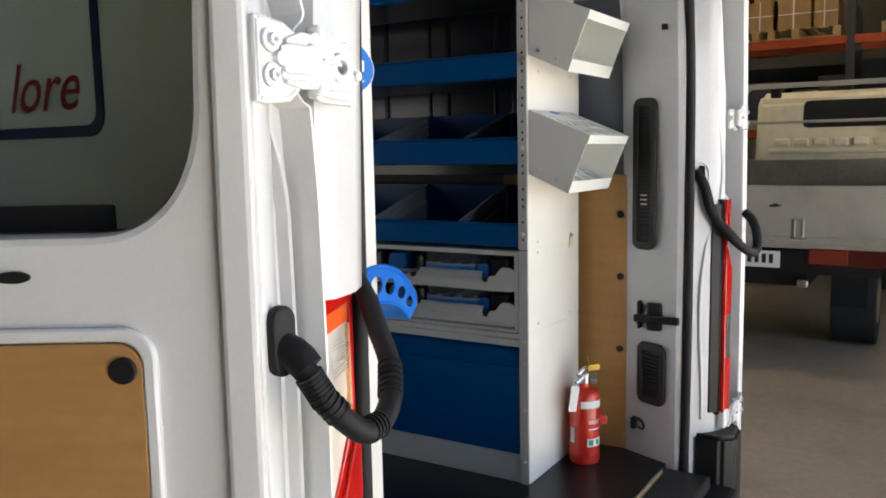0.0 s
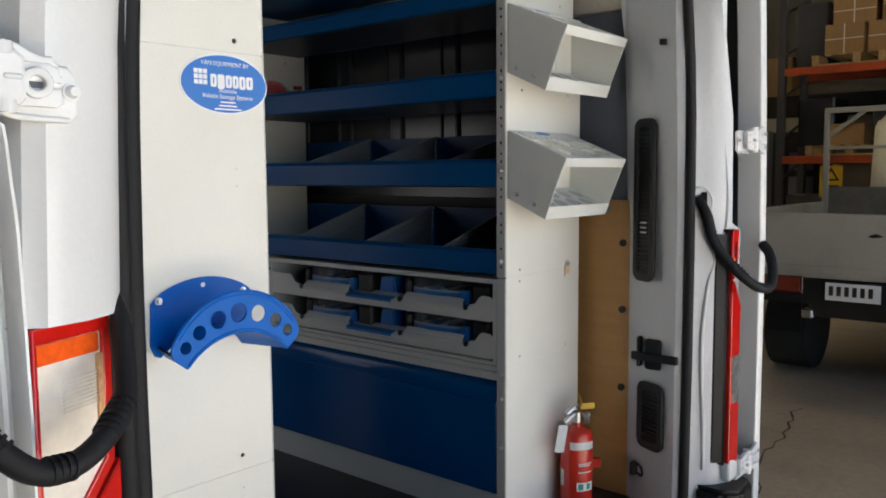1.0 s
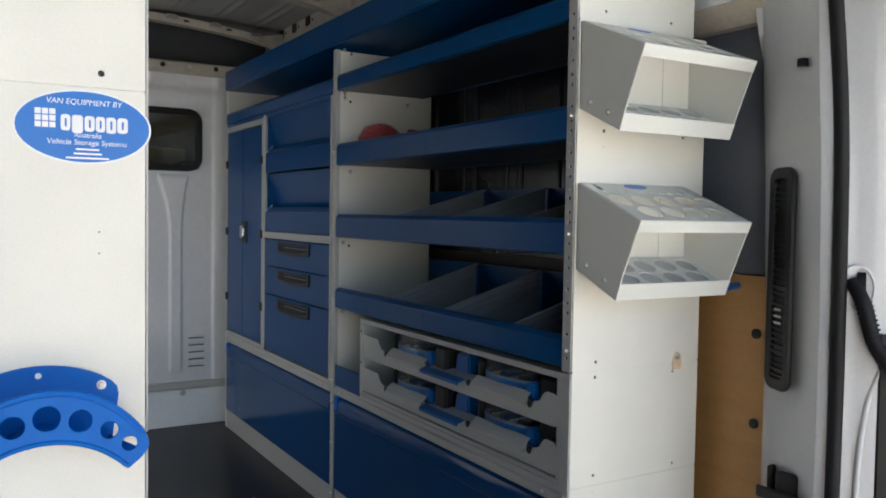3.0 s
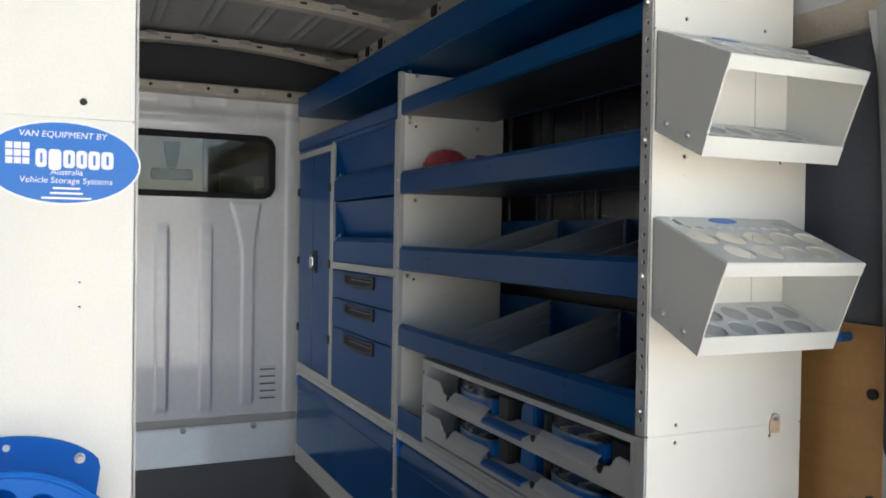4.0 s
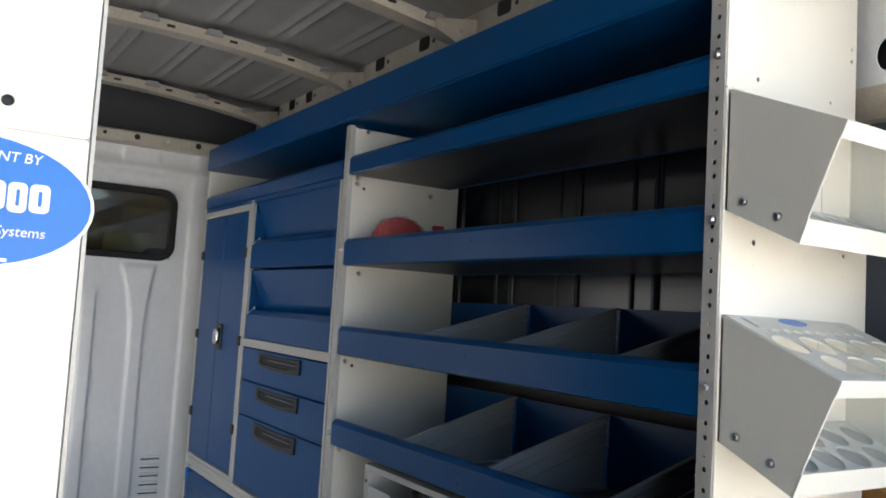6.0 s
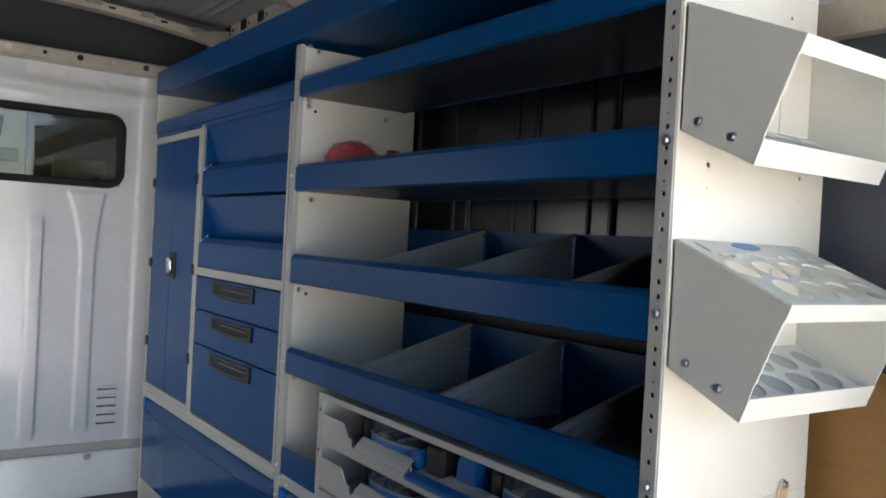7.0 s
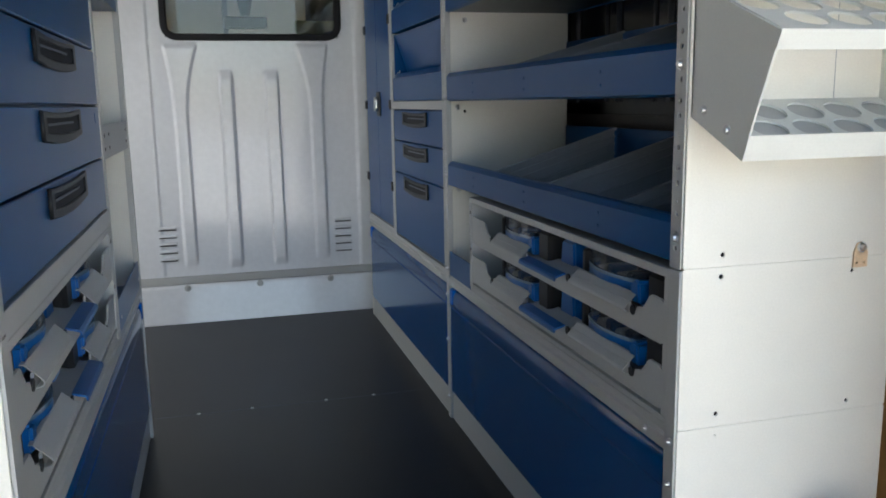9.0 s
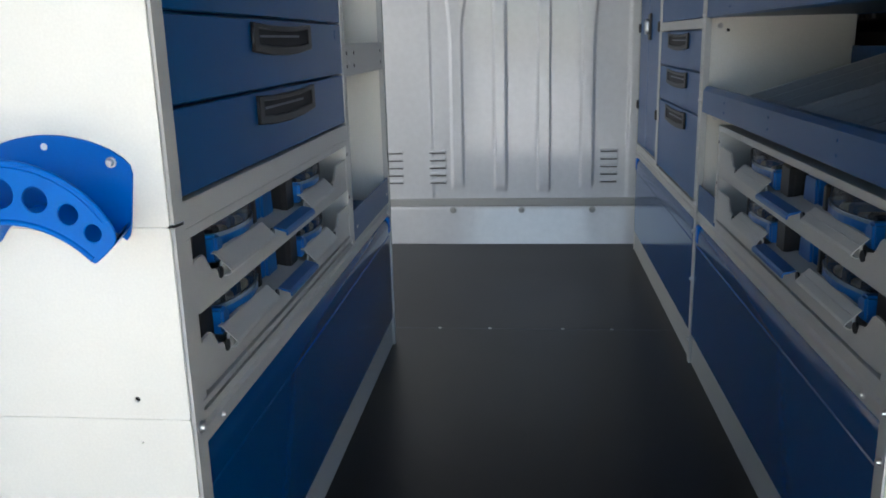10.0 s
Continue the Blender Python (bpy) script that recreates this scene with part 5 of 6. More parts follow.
locker = thing("locker", (sx(1, 0.19), 2.3, 1.11), "tall narrow blue folding-door locker with a small latch", "locker")
part("carcass", fb(1, 2.032, 2.576, 0.02, 0.36, 1.112, 2.09), BLUE, locker)
for a, b, c, d in ((2.034, 2.052, 1.112, 2.09), (2.562, 2.576, 1.112, 2.09), (2.052, 2.562, 2.066, 2.09), (2.052, 2.562, 1.112, 1.126)):
    part("frame", fb(1, a, b, 0.0, 0.02, c, d, 0.001), GREY, locker, "grey steel frame")
for a, b in ((2.054, 2.318), (2.322, 2.560)):
    door = part("leaf", fb(1, a, b, 0.002, 0.018, 1.130, 2.062, 0.002), BLUE, locker, "blue locker door leaf")
    u = 2.052 if a < 2.1 else 2.562
    for z in (1.29, 1.60, 1.915):
        part("hinge", fb(1, u - 0.012, u + 0.012, -0.006, 0.004, z - 0.018, z + 0.018, 0.003), BLACK, door, "black hinge")
lt = part("latch_plate", fb(1, 2.250, 2.315, -0.005, 0.003, 1.553, 1.652, 0.004), BLACK, locker, "black latch plate")
part("latch_knob", holed(rounded(-0.020, 0.020, -0.026, 0.026, 0.012, 5), [rounded(-0.011, 0.011, 0.004, 0.018, 0.006, 4)], 0.012, side_plane(sx(1, -0.012), 2.283, 1.603, 1), 0.003), STEEL, lt, "chrome latch knob", smooth=True)


# ---- left-hand racks ----
YL = -0.107
EL = 1.40
lunit = thing("drawer_cabinet", (sx(-1, 0.17), 0.4, 1.11), "blue four-drawer cabinet with a cream end panel", "cabinet")
DL = 0.245 + 0.12
lp = [(0.062, 1.881, 0.0055), (0.07, 1.145, 0.0045), (0.065, 1.66, 0.002), (0.065, 1.63, 0.002)]
panel_rear("end_panel", -1, YL, 1.366, 1.860, [h for h in lp if 1.37 < h[1] < 1.85], lunit, d1=DL)
panel_rear("end_panel", -1, YL, 1.860, 2.40, [h for h in lp if h[1] > 1.85], lunit, d1=DL - 0.04)
panel_rear("end_panel", -1, YL, 1.118, 1.366, [h for h in lp if h[1] < 1.3], lunit, d1=DL)
panel_rear("end_panel", -1, YL, FLOOR, 1.118, [(0.07, 1.085, 0.002)], lunit, d1=DL)
upright(-1, YL + 0.018, 1.368, 2.40, lunit, wide=0.030, holes=False)
upright(-1, YL + 0.018, FLOOR, 1.364, lunit, wide=0.030, holes=False, bolts=(1.10, 0.98, 0.84, 0.70))
part("frame_post", fb(-1, 0.858, 0.886, 0.0, 0.03, 1.10, 1.86, 0.001), GREY, lunit)
part("frame_rail", fb(-1, -0.072, 0.858, 0.0, 0.03, 1.356, 1.390, 0.001), GREY, lunit, "grey steel rail")
part("carcass", fb(-1, -0.074, 0.858, 0.03, 0.36, 1.39, 1.86), BLUE, lunit)
for a, b in ((1.392, 1.503), (1.503, 1.614), (1.614, 1.727), (1.727, 1.852)):
    drawer(-1, -0.070, 0.855, a, b, lunit, 0.518, 0.335, 0.046, lock=1.6 > b > 1.55 or 1.60 < b < 1.62)
case_rack(-1, -0.072, 0.858, 1.118, 1.356)
flap_bin(-1, -0.072, 1.395, "glossy dark blue flap bin under the drawers and open bay")
lopen = thing("open_shelf_unit", (sx(-1, 0.17), 1.14, 1.10), "cream open shelf bay with low steel lips", "shelving unit")
part("partition", fb(-1, 0.872, 0.886, 0.004, 0.36, 1.10, 2.35), CREAM, lopen, "cream steel partition")
part("end_panel", fb(-1, EL - 0.014, EL, 0.004, 0.36, FLOOR, 2.35), CREAM, lopen, "cream steel end panel")
part("front_post", fb(-1, EL - 0.02, EL + 0.002, -0.002, 0.012, FLOOR, 2.35), GREY, lopen)
part("back", fb(-1, 0.886, EL - 0.014, 0.35, 0.354, 1.10, 2.35), CREAM, lopen, "cream steel back")
for z, mt in ((1.105, BLUE), (1.497, GREY), (1.86, BLUE), (2.16, BLUE)):
    sh = part("shelf_front", fb(-1, 0.886, EL - 0.014, 0.0, 0.004, z, z + 0.075, 0.001), mt, lopen, "steel shelf lip")
    part("shelf_floor", fb(-1, 0.886, EL - 0.014, 0.004, 0.35, z + 0.002, z + 0.006), mt, lopen)
    for u in (0.90, 0.98, EL - 0.06) if z == 1.497 else ():
        for dz in (0.022, 0.052):
            part("punched_hole", rod((sx(-1, 0.0), u, z + dz), (sx(-1, -0.0012), u, z + dz), 0.0045, 10), BLACK, sh)
    for u in (0.92, EL - 0.05):
        part("rivet", rod((sx(-1, 0.0), u, z + 0.03), (sx(-1, -0.0015), u, z + 0.03), 0.004, 8), STEEL, sh)
lup = thing("upper_locker", (sx(-1, 0.17), 0.4, 1.87), "blue overhead locker above the drawers", "locker")
part("carcass", fb(-1, -0.074, 0.87, 0.012, 0.35, 1.862, 2.35), BLUE, lup)
for k in range(2):
    part("flap", fb(-1, -0.07 + k * 0.466, 0.392 + k * 0.466, 0.002, 0.012, 1.87, 2.34, 0.002), BLUE, lup, "blue flap door")


# ---- things fixed to the end panels ----
def canister_holder(z_top, y0=-0.001):
    """A sloping powder-coated rack with two punched shelves for spray cans."""
    x0, x1 = 0.462, 0.781
    h = thing("canister_holder", ((x0 + x1) / 2, y0 - 0.1, z_top - 0.24), "light grey steel canister holder with two punched shelves", "holder", "canister holders on the end panel")
    prof = [(y0, z_top), (y0 - 0.186, z_top - 0.078), (y0 - 0.120, z_top - 0.236), (y0, z_top - 0.182)]
    for x in (x0, x1 - 0.003):
        sd = part("side", prism(prof, "x", x, x + 0.003), HOLDER, h, "grey side plate")
        for y, z in ((y0 - 0.032, z_top - 0.172), (y0 - 0.088, z_top - 0.198)):
            bolt((x if x < 0.6 else x + 0.003, y, z), (-1 if x < 0.6 else 1, 0, 0), sd, 0.005, 0.003)
    part("back", box(x0, x1, y0 - 0.0035, y0 - 0.0005, z_top - 0.182, z_top - 0.006), CREAM, h)
    part("back_seam", box(x1 - 0.085, x1 - 0.0842, y0 - 0.0042, y0 - 0.0036, z_top - 0.18, z_top - 0.01), DIV_GREY, h)
    run = math.hypot(0.186, 0.078)
    tilt = math.degrees(math.atan2(0.078, 0.186))
    mtop = pose((x0 + x1) / 2, y0 - 0.093, z_top - 0.039, tilt, 0, 0)
    hw = (x1 - x0) / 2 - 0.0036
    W = x1 - x0
    holes = [circle((u - 0.5) * W, 0.004, 0.0275, 26) for u in (0.115, 0.315, 0.515, 0.715, 0.905)]
    holes += [circle((u - 0.5) * W, -0.0565, 0.0275, 26) for u in (0.21, 0.41, 0.61, 0.81)]
    for c in range(10):
        holes.append(circle((0.12 + c * 0.082 - 0.5) * W, 0.049, 0.0085 + 0.0012 * (c % 2), 14, 0.0068))
    holes += [rounded((u - 0.5) * W - 0.006, (u - 0.5) * W + 0.006, 0.060, 0.093, 0.003, 2) for u in (0.105, 0.87)]
    part("upper_shelf", holed(rounded(-hw, hw, -run / 2, run / 2, 0.002, 1), holes, 0.003, mtop), HOLDER, h, "punched sloping shelf")
    # a black strip under each slot stands for the shade inside
    for u in (0.105, 0.87):
        hk = holed(rounded((u - 0.5) * W - 0.0075, (u - 0.5) * W + 0.0075, 0.058, 0.095, 0.003, 2), [], 0.001, mtop @ Matrix.Translation((0, 0, -0.003)))
        part("hook", hk, BLACK, h, "black strip for the shade inside a holder opening")
    part("oval_badge", holed(circle(-0.012, 0.084, 0.033, 28, 0.0125), [], 0.001, mtop @ Matrix.Translation((0, 0, 0.0022))), STICKER, h, "small blue oval badge")
    t2 = math.degrees(math.atan2(0.054, 0.12))
    mlow = pose((x0 + x1) / 2, y0 - 0.060, z_top - 0.186, t2, 0, 0)
    holes = [circle((u - 0.5) * W, 0.022, 0.0262, 26) for u in (0.105, 0.30, 0.495, 0.69, 0.895)]
    holes += [circle((u - 0.5) * W, -0.031, 0.0262, 26) for u in (0.2, 0.41, 0.62, 0.83)]
    part("lower_shelf", holed(rounded(-hw, hw, -0.062, 0.062, 0.002, 1), holes, 0.003, mlow), HOLDER, h, "punched lower shelf")
    # greyer than the holder, for the shade seen through the shelf's holes
    part("lower_plate", holed(rounded(-hw + 0.004, hw - 0.004, -0.056, 0.060, 0.002, 1), [], 0.002, mlow @ Matrix.Translation((0, 0, -0.0034))), GREY, h)
    part("front_lip", prism([(y0 - 0.187, z_top - 0.077), (y0 - 0.1865, z_top - 0.080), (y0 - 0.178, z_top - 0.100), (y0 - 0.176, z_top - 0.099)], "x", x0, x1), HOLDER, h)
    part("front_lip", prism([(y0 - 0.132, z_top - 0.203), (y0 - 0.135, z_top - 0.204), (y0 - 0.122, z_top - 0.237), (y0 - 0.119, z_top - 0.236)], "x", x0, x1), HOLDER, h)
    return h


canister_holder(2.101)
canister_holder(1.764)


def tube_bracket():
    """The arched blue holder: a back plate, a front plate with seven holes of rising size, and a floor between."""
    b = thing("tube_holder", (-0.57, YL - 0.05, 1.36), "bright blue arched steel holder with seven round holes", "holder")
    cx = -0.566

    def arc(cz, r, a, z, n=20):
        return [(cx + r * math.cos(radians(a + (z - a) * i / n)), cz + r * math.sin(radians(a + (z - a) * i / n))) for i in range(n + 1)]

    def ends(k):
        """The rounded end of the arch, from its outer to its inner corner, on one side (k = 1) or the other."""
        return [(cx + k * 0.1225, 1.386), (cx + k * 0.1232, 1.378), (cx + k * 0.120, 1.370), (cx + k * 0.112, 1.362), (cx + k * 0.099, 1.3515)]

    top, low = arc(1.322, 0.139, 31, 149), arc(1.265, 0.129, 138.5, 41.5)
    back = [(-0.477, 1.358), (-0.4735, 1.372), (-0.4655, 1.430), (-0.4675, 1.441), (-0.475, 1.449)] + arc(1.302, 0.1745, 64, 116, 14) + [(-0.657, 1.449), (-0.6645, 1.441), (-0.668, 1.372), (-0.660, 1.356)] + arc(1.255, 0.129, 131, 49, 16)
    bp = part("back_plate", holed(back, [], 0.003, rear_plane(0, YL - 0.002, 0), 0.0008), BLUE_BRIGHT, b, "blue back plate")
    for x, z in ((-0.488, 1.445), (-0.652, 1.446)):
        bolt((x, YL - 0.004, z), (0, -1, 0), bp, 0.0048, 0.004)
    part("bolt_hole", rod((-0.568, YL - 0.0036, 1.464), (-0.568, YL - 0.0042, 1.464), 0.0042, 14), STICKER_WHITE, bp)
    holes = []
    for dx, z, r in ((0.099, 1.383, 0.0107), (0.074, 1.4035, 0.0122), (0.039, 1.4195, 0.0150), (0.0, 1.4265, 0.0168), (-0.039, 1.4195, 0.0150), (-0.074, 1.4035, 0.0122), (-0.099, 1.383, 0.0107)):
        holes.append(circle(cx + dx, z, r, 22))
    part("front_plate", holed(top + ends(-1) + low + ends(1)[::-1], holes, 0.003, rear_plane(0, YL - 0.100, 0), 0.001), BLUE_BRIGHT, b, "blue arched front plate")
    line = ends(1)[2:] + low[::-1] + ends(-1)[::-1][:3]
    mid = [(cx + 0.96 * (x - cx), z + 0.003) for x, z in line]
    rear = [(cx + 0.77 * (x - cx), z) for x, z in line]
    rear_mid = [(cx + 0.74 * (x - cx), z + 0.003) for x, z in line]
    bm = bmesh.new()
    ring = [[bm.verts.new((x, y, z)) for x, z in pts] for pts, y in ((line, YL - 0.0985), (rear, YL - 0.003), (rear_mid, YL - 0.003), (mid, YL - 0.0985))]
    for j in range(4):
        for i in range(len(line) - 1):
            bm.faces.new((ring[j][i], ring[j][i + 1], ring[(j + 1) % 4][i + 1], ring[(j + 1) % 4][i]))
    part("floor_plate", bm, BLUE_BRIGHT, b, "curved blue floor plate", smooth=True)
    for pts, th in ((arc(1.322, 0.1385, 32, 148, 14), 0.0024), (arc(1.265, 0.1305, 137, 43, 12), 0.0034)):
        part("rolled_edge", tube([(x, YL - 0.1005, z) for x, z in pts], th), BLUE_BRIGHT, b, smooth=True)
    part("rolled_edge", tube([(x, YL - 0.1018, z) for x, z in arc(1.322, 0.1325, 33, 147, 14)], 0.0010), BLUE_BRIGHT, b, smooth=True)


tube_bracket()

st = thing("maker_sticker", (-0.509, YL, 1.805), "blue oval sticker with white print on the cream panel", "sticker")
mS = rear_plane(-0.509, YL - 0.001, 1.805)
part("white_oval", holed(circle(0, 0, 0.0885, 40, 0.051), [], 0.001, mS), STICKER_WHITE, st)
part("blue_oval", holed(circle(0, 0, 0.086, 40, 0.0485), [], 0.001, mS @ Matrix.Translation((0, 0, 0.0006))), STICKER, st)
mT = mS @ Matrix.Translation((0, 0, 0.0014))
part("print", lettering("VAN EQUIPMENT BY", 0.0105, mT @ Matrix.Translation((0, 0.0335, 0)), 0.15), STICKER_WHITE, st)
part("print", lettering("Australia", 0.010, mT @ Matrix.Translation((0.004, -0.0115, 0)), 0.1), STICKER_WHITE, st)
part("print", lettering("Vehicle Storage Systems", 0.0105, mT @ Matrix.Translation((0.004, -0.0215, 0)), 0.1), STICKER_WHITE, st)
bm = bmesh.new()
for i in range(3):
    for j in range(3):
        bx(bm, -0.062 + i * 0.009, -0.0545 + i * 0.009, -0.0005, 0.0005, -0.003 + j * 0.009, 0.0045 + j * 0.009)
me = bpy.data.meshes.new("mark")
bm.to_mesh(me)
bm.free()
me.transform(Matrix.Translation((-0.509, YL - 0.0026, 1.805)))
part("logo_mark", me, STICKER_WHITE, st, "white blocks of the maker's mark")
for k, (x, w, z0, z1) in enumerate(((-0.030, 0.012, -0.006, 0.016), (-0.016, 0.014, -0.009, 0.016), (0.000, 0.013, -0.006, 0.0155), (0.0145, 0.012, -0.006, 0.0155), (0.028, 0.013, -0.007, 0.0155), (0.0425, 0.014, -0.006, 0.0155))):
    slit = [rounded(x + w * 0.42, x + w * 0.62, z0 + 0.005, z1 - 0.005, 0.001, 2)]
    part("logo_block", holed(rounded(x, x + w, z0, z1, 0.004, 3), slit if k != 1 else [], 0.0008, mT), STICKER_WHITE, st)
for k, w in enumerate((0.030, 0.036, 0.055)):
    part("print_bar", box(-0.505 - w / 2, -0.505 + w / 2, YL - 0.0028, YL - 0.002, 1.773 - k * 0.006, 1.7755 - k * 0.006), STICKER_WHITE, st)


# ---- loose things in the van ----
ex = thing("fire_extinguisher", (0.720, -0.070, FLOOR), "small red fire extinguisher with a yellow pin tag on the floor", "fire extinguisher")
EX, EY = 0.720, -0.070
bm = bmesh.new()
prof = [(0.0, 0.0), (0.036, 0.0), (0.040, 0.004), (0.041, 0.03), (0.041, 0.214), (0.0395, 0.227), (0.034, 0.2365), (0.026, 0.2415), (0.016, 0.247), (0.014, 0.258), (0.0, 0.258)]
n = 32
prof = [(r * 1.17 if z < 0.24 else r, z) for r, z in prof]
rings = [[bm.verts.new((EX + r * math.cos(2 * math.pi * i / n), EY + r * math.sin(2 * math.pi * i / n), FLOOR + z)) for i in range(n)] for r, z in prof[1:-1]]
for a, b in zip(rings, rings[1:]):
    for i in range(n):
        bm.faces.new((a[i], a[(i + 1) % n], b[(i + 1) % n], b[i]))
bm.faces.new(rings[0])
bm.faces.new(rings[-1])
part("cylinder", bm, RED_PAINT, ex, "glossy red cylinder", smooth=True)
part("valve", cyl(rod((EX, EY, FLOOR + 0.255), (EX, EY, FLOOR + 0.29), 0.013, 16), (EX + 0.01, EY - 0.008, FLOOR + 0.277), (EX + 0.035, EY - 0.02, FLOOR + 0.277), 0.008, 12), STEEL, ex, "chrome valve", smooth=True)
part("gauge", rod((EX + 0.012, EY - 0.016, FLOOR + 0.268), (EX + 0.020, EY - 0.030, FLOOR + 0.268), 0.014, 20), STEEL, ex, "round gauge")
part("gauge_face", rod((EX + 0.0201, EY - 0.0302, FLOOR + 0.268), (EX + 0.0205, EY - 0.0308, FLOOR + 0.268), 0.0112, 20), PAPER, ex, "white gauge face")
part("carry_handle", tube([(EX - 0.005, EY, FLOOR + 0.285), (EX - 0.03, EY - 0.01, FLOOR + 0.292), (EX - 0.062, EY + 0.004, FLOOR + 0.272)], 0.0068), STEEL, ex)
part("squeeze_lever", tube([(EX + 0.004, EY, FLOOR + 0.30), (EX - 0.02, EY - 0.008, FLOOR + 0.312), (EX - 0.056, EY + 0.002, FLOOR + 0.296)], 0.0062), STEEL, ex)
part("pin_tag", holed(rounded(-0.021, 0.021, -0.008, 0.008, 0.003, 3), [], 0.004, pose(EX + 0.027, EY - 0.020, FLOOR + 0.304, 90, 0, -37), 0.001), YELLOW, ex, "yellow pin tag")
part("tie", tube([(EX - 0.012, EY - 0.012, FLOOR + 0.35), (EX - 0.004, EY - 0.015, FLOOR + 0.328), (EX + 0.012, EY - 0.015, FLOOR + 0.305)], 0.0014), YELLOW, ex)
part("hang_tag", holed(rounded(-0.014, 0.014, -0.040, 0.040, 0.003, 3), [circle(0.0, 0.034, 0.0025, 10)], 0.002, pose(EX - 0.082, EY + 0.003, FLOOR + 0.226, 90, 0, -37) @ Matrix.Rotation(radians(-9), 4, "Z"), 0.0005), PAPER, ex, "white inspection tag")
part("tag_string", tube([(EX - 0.077, EY + 0.001, FLOOR + 0.259), (EX - 0.055, EY - 0.004, FLOOR + 0.270), (EX - 0.030, EY - 0.008, FLOOR + 0.280)], 0.0012), PAPER, ex)


def wrap_band(z0, z1, a0, a1, material, name, r=0.0416):
    bm = bmesh.new()
    n = 14
    r *= 1.17
    lo, hi = [], []
    for i in range(n + 1):
        a = radians(a0 + (a1 - a0) * i / n)
        for ring, z in ((lo, z0), (hi, z1)):
            ring.append(bm.verts.new((EX + r * math.cos(a), EY + r * math.sin(a), FLOOR + z)))
    for i in range(n):
        bm.faces.new((lo[i], lo[i + 1], hi[i + 1], hi[i]))
    part(name, bm, material, ex, smooth=True)


wrap_band(0.186, 0.209, 187, 283, PAPER, "white_band")
for k in range(5):
    wrap_band(0.143 - k * 0.0065, 0.146 - k * 0.0065, 218, 270 - 4 * (k % 2), PAPER, "print_bar", 0.0417)
wrap_band(0.062, 0.088, 212, 276, PAPER, "label_field", 0.0417)
wrap_band(0.066, 0.084, 217, 236, GREEN, "label_mark", 0.0419)
wrap_band(0.066, 0.084, 248, 266, GREEN, "label_mark", 0.0419)
wrap_band(0.07, 0.12, 137, 160, PAPER, "label_field", 0.0417)
part("bracket_band", holed(circle(0, 0, 0.0508, 32), [circle(0, 0, 0.0482, 32)], 0.014, pose(EX, EY, FLOOR + 0.13)), RED_PAINT, ex, "red bracket band")
part("bracket_clip", holed(rounded(-0.012, 0.012, -0.012, 0.012, 0.003, 3), [], 0.018, pose(EX + 0.033, EY - 0.047, FLOOR + 0.135, 90, 0, -55), 0.002), RED_PAINT, ex)
part("base_band", holed(circle(0, 0, 0.0500, 32), [circle(0, 0, 0.0478, 32)], 0.012, pose(EX, EY, FLOOR + 0.022)), RED_PAINT, ex)

pk = thing("wrapped_tool", (0.60, 1.17, 1.858), "red tool in crumpled clear wrap on the shelf", "tool")
def crumpled(at, size, rough, seed):
    bm = bmesh.new()
    bmesh.ops.create_icosphere(bm, subdivisions=5, radius=1.0)
    for v in bm.verts:
        d = v.co.normalized()
        k = 1 + rough * (abs(noise.noise(d * 3.1 + Vector((seed, 0, 0)))) + 0.55 * abs(noise.noise(d * 7.3 + Vector((0, seed, 0)))) + 0.3 * noise.noise(d * 15))
        v.co = Vector(at) + Vector((d.x * size[0], d.y * size[1], d.z * size[2])) * k
        v.co.z = max(v.co.z, 1.8632)
    return bm


part("red_body", crumpled((0.580, 1.175, 1.938), (0.070, 0.055, 0.055), 0.14, 1.3), RED_PLASTIC, pk, "crumpled red pack")
wrap = part("wrapping", crumpled((0.580, 1.172, 1.936), (0.074, 0.060, 0.059), 0.15, 4.1), WRAP_FILM, pk, "crumpled clear wrap")
bm = box(0.668, 0.83, 1.12, 1.22, 1.8635, 1.966, 0.014, 2)
part("dark_body", bm, BLACK, pk, "black tool body")
part("red_tab", box(0.665, 0.70, 1.13, 1.145, 1.968, 1.982, 0.003), RED_PLASTIC, pk)


# ---- the warehouse round the van ----
tagged(part("ground", box(-60, 60, -80, 60, -0.3, 0.0), ASPHALT), "pale concrete yard outside the doorway", "ground", kind="structure")
tagged(part("floor", box(-9, 15, -4.4, 17, -0.001, 0.004), CONCRETE), "worn brown-grey concrete floor", "floor", kind="structure")
# the south pieces are unseen; their opening is sized to shape the daylight
for nm, a in (("wall_east", (15, 15.2, -4.4, 17, 0, 7)), ("wall_west", (-9.2, -9, -4.4, 17, 0, 7)), ("wall_north", (-9.2, 15.2, 17, 17.2, 0, 7)), ("wall_south", (-9.2, -3.2, -4.6, -4.4, 0, 7)), ("wall_south_end", (4.6, 15.2, -4.6, -4.4, 0, 7)), ("wall_south_head", (-3.2, 4.6, -4.6, -4.4, 4.2, 7))):
    tagged(part(nm, box(*a), WALL_BLOCK), "dull brown warehouse wall", "wall", kind="structure")
for xa, xb in ((-9.2, -4.2), (-1.8, 6.4), (7.6, 11.4), (12.4, 15.2)):
    tagged(part("ceiling", box(xa, xb, -4.6, 17.2, 7.0, 7.1), ROOF_TIN), "grey tin warehouse roof", "roof", kind="structure")
for ya, yb in ((-4.6, 7.0), (12.0, 17.2)):
    tagged(part("ceiling", box(-4.2, -1.8, ya, yb, 7.0, 7.1), ROOF_TIN), "grey tin warehouse roof", "roof", kind="structure")
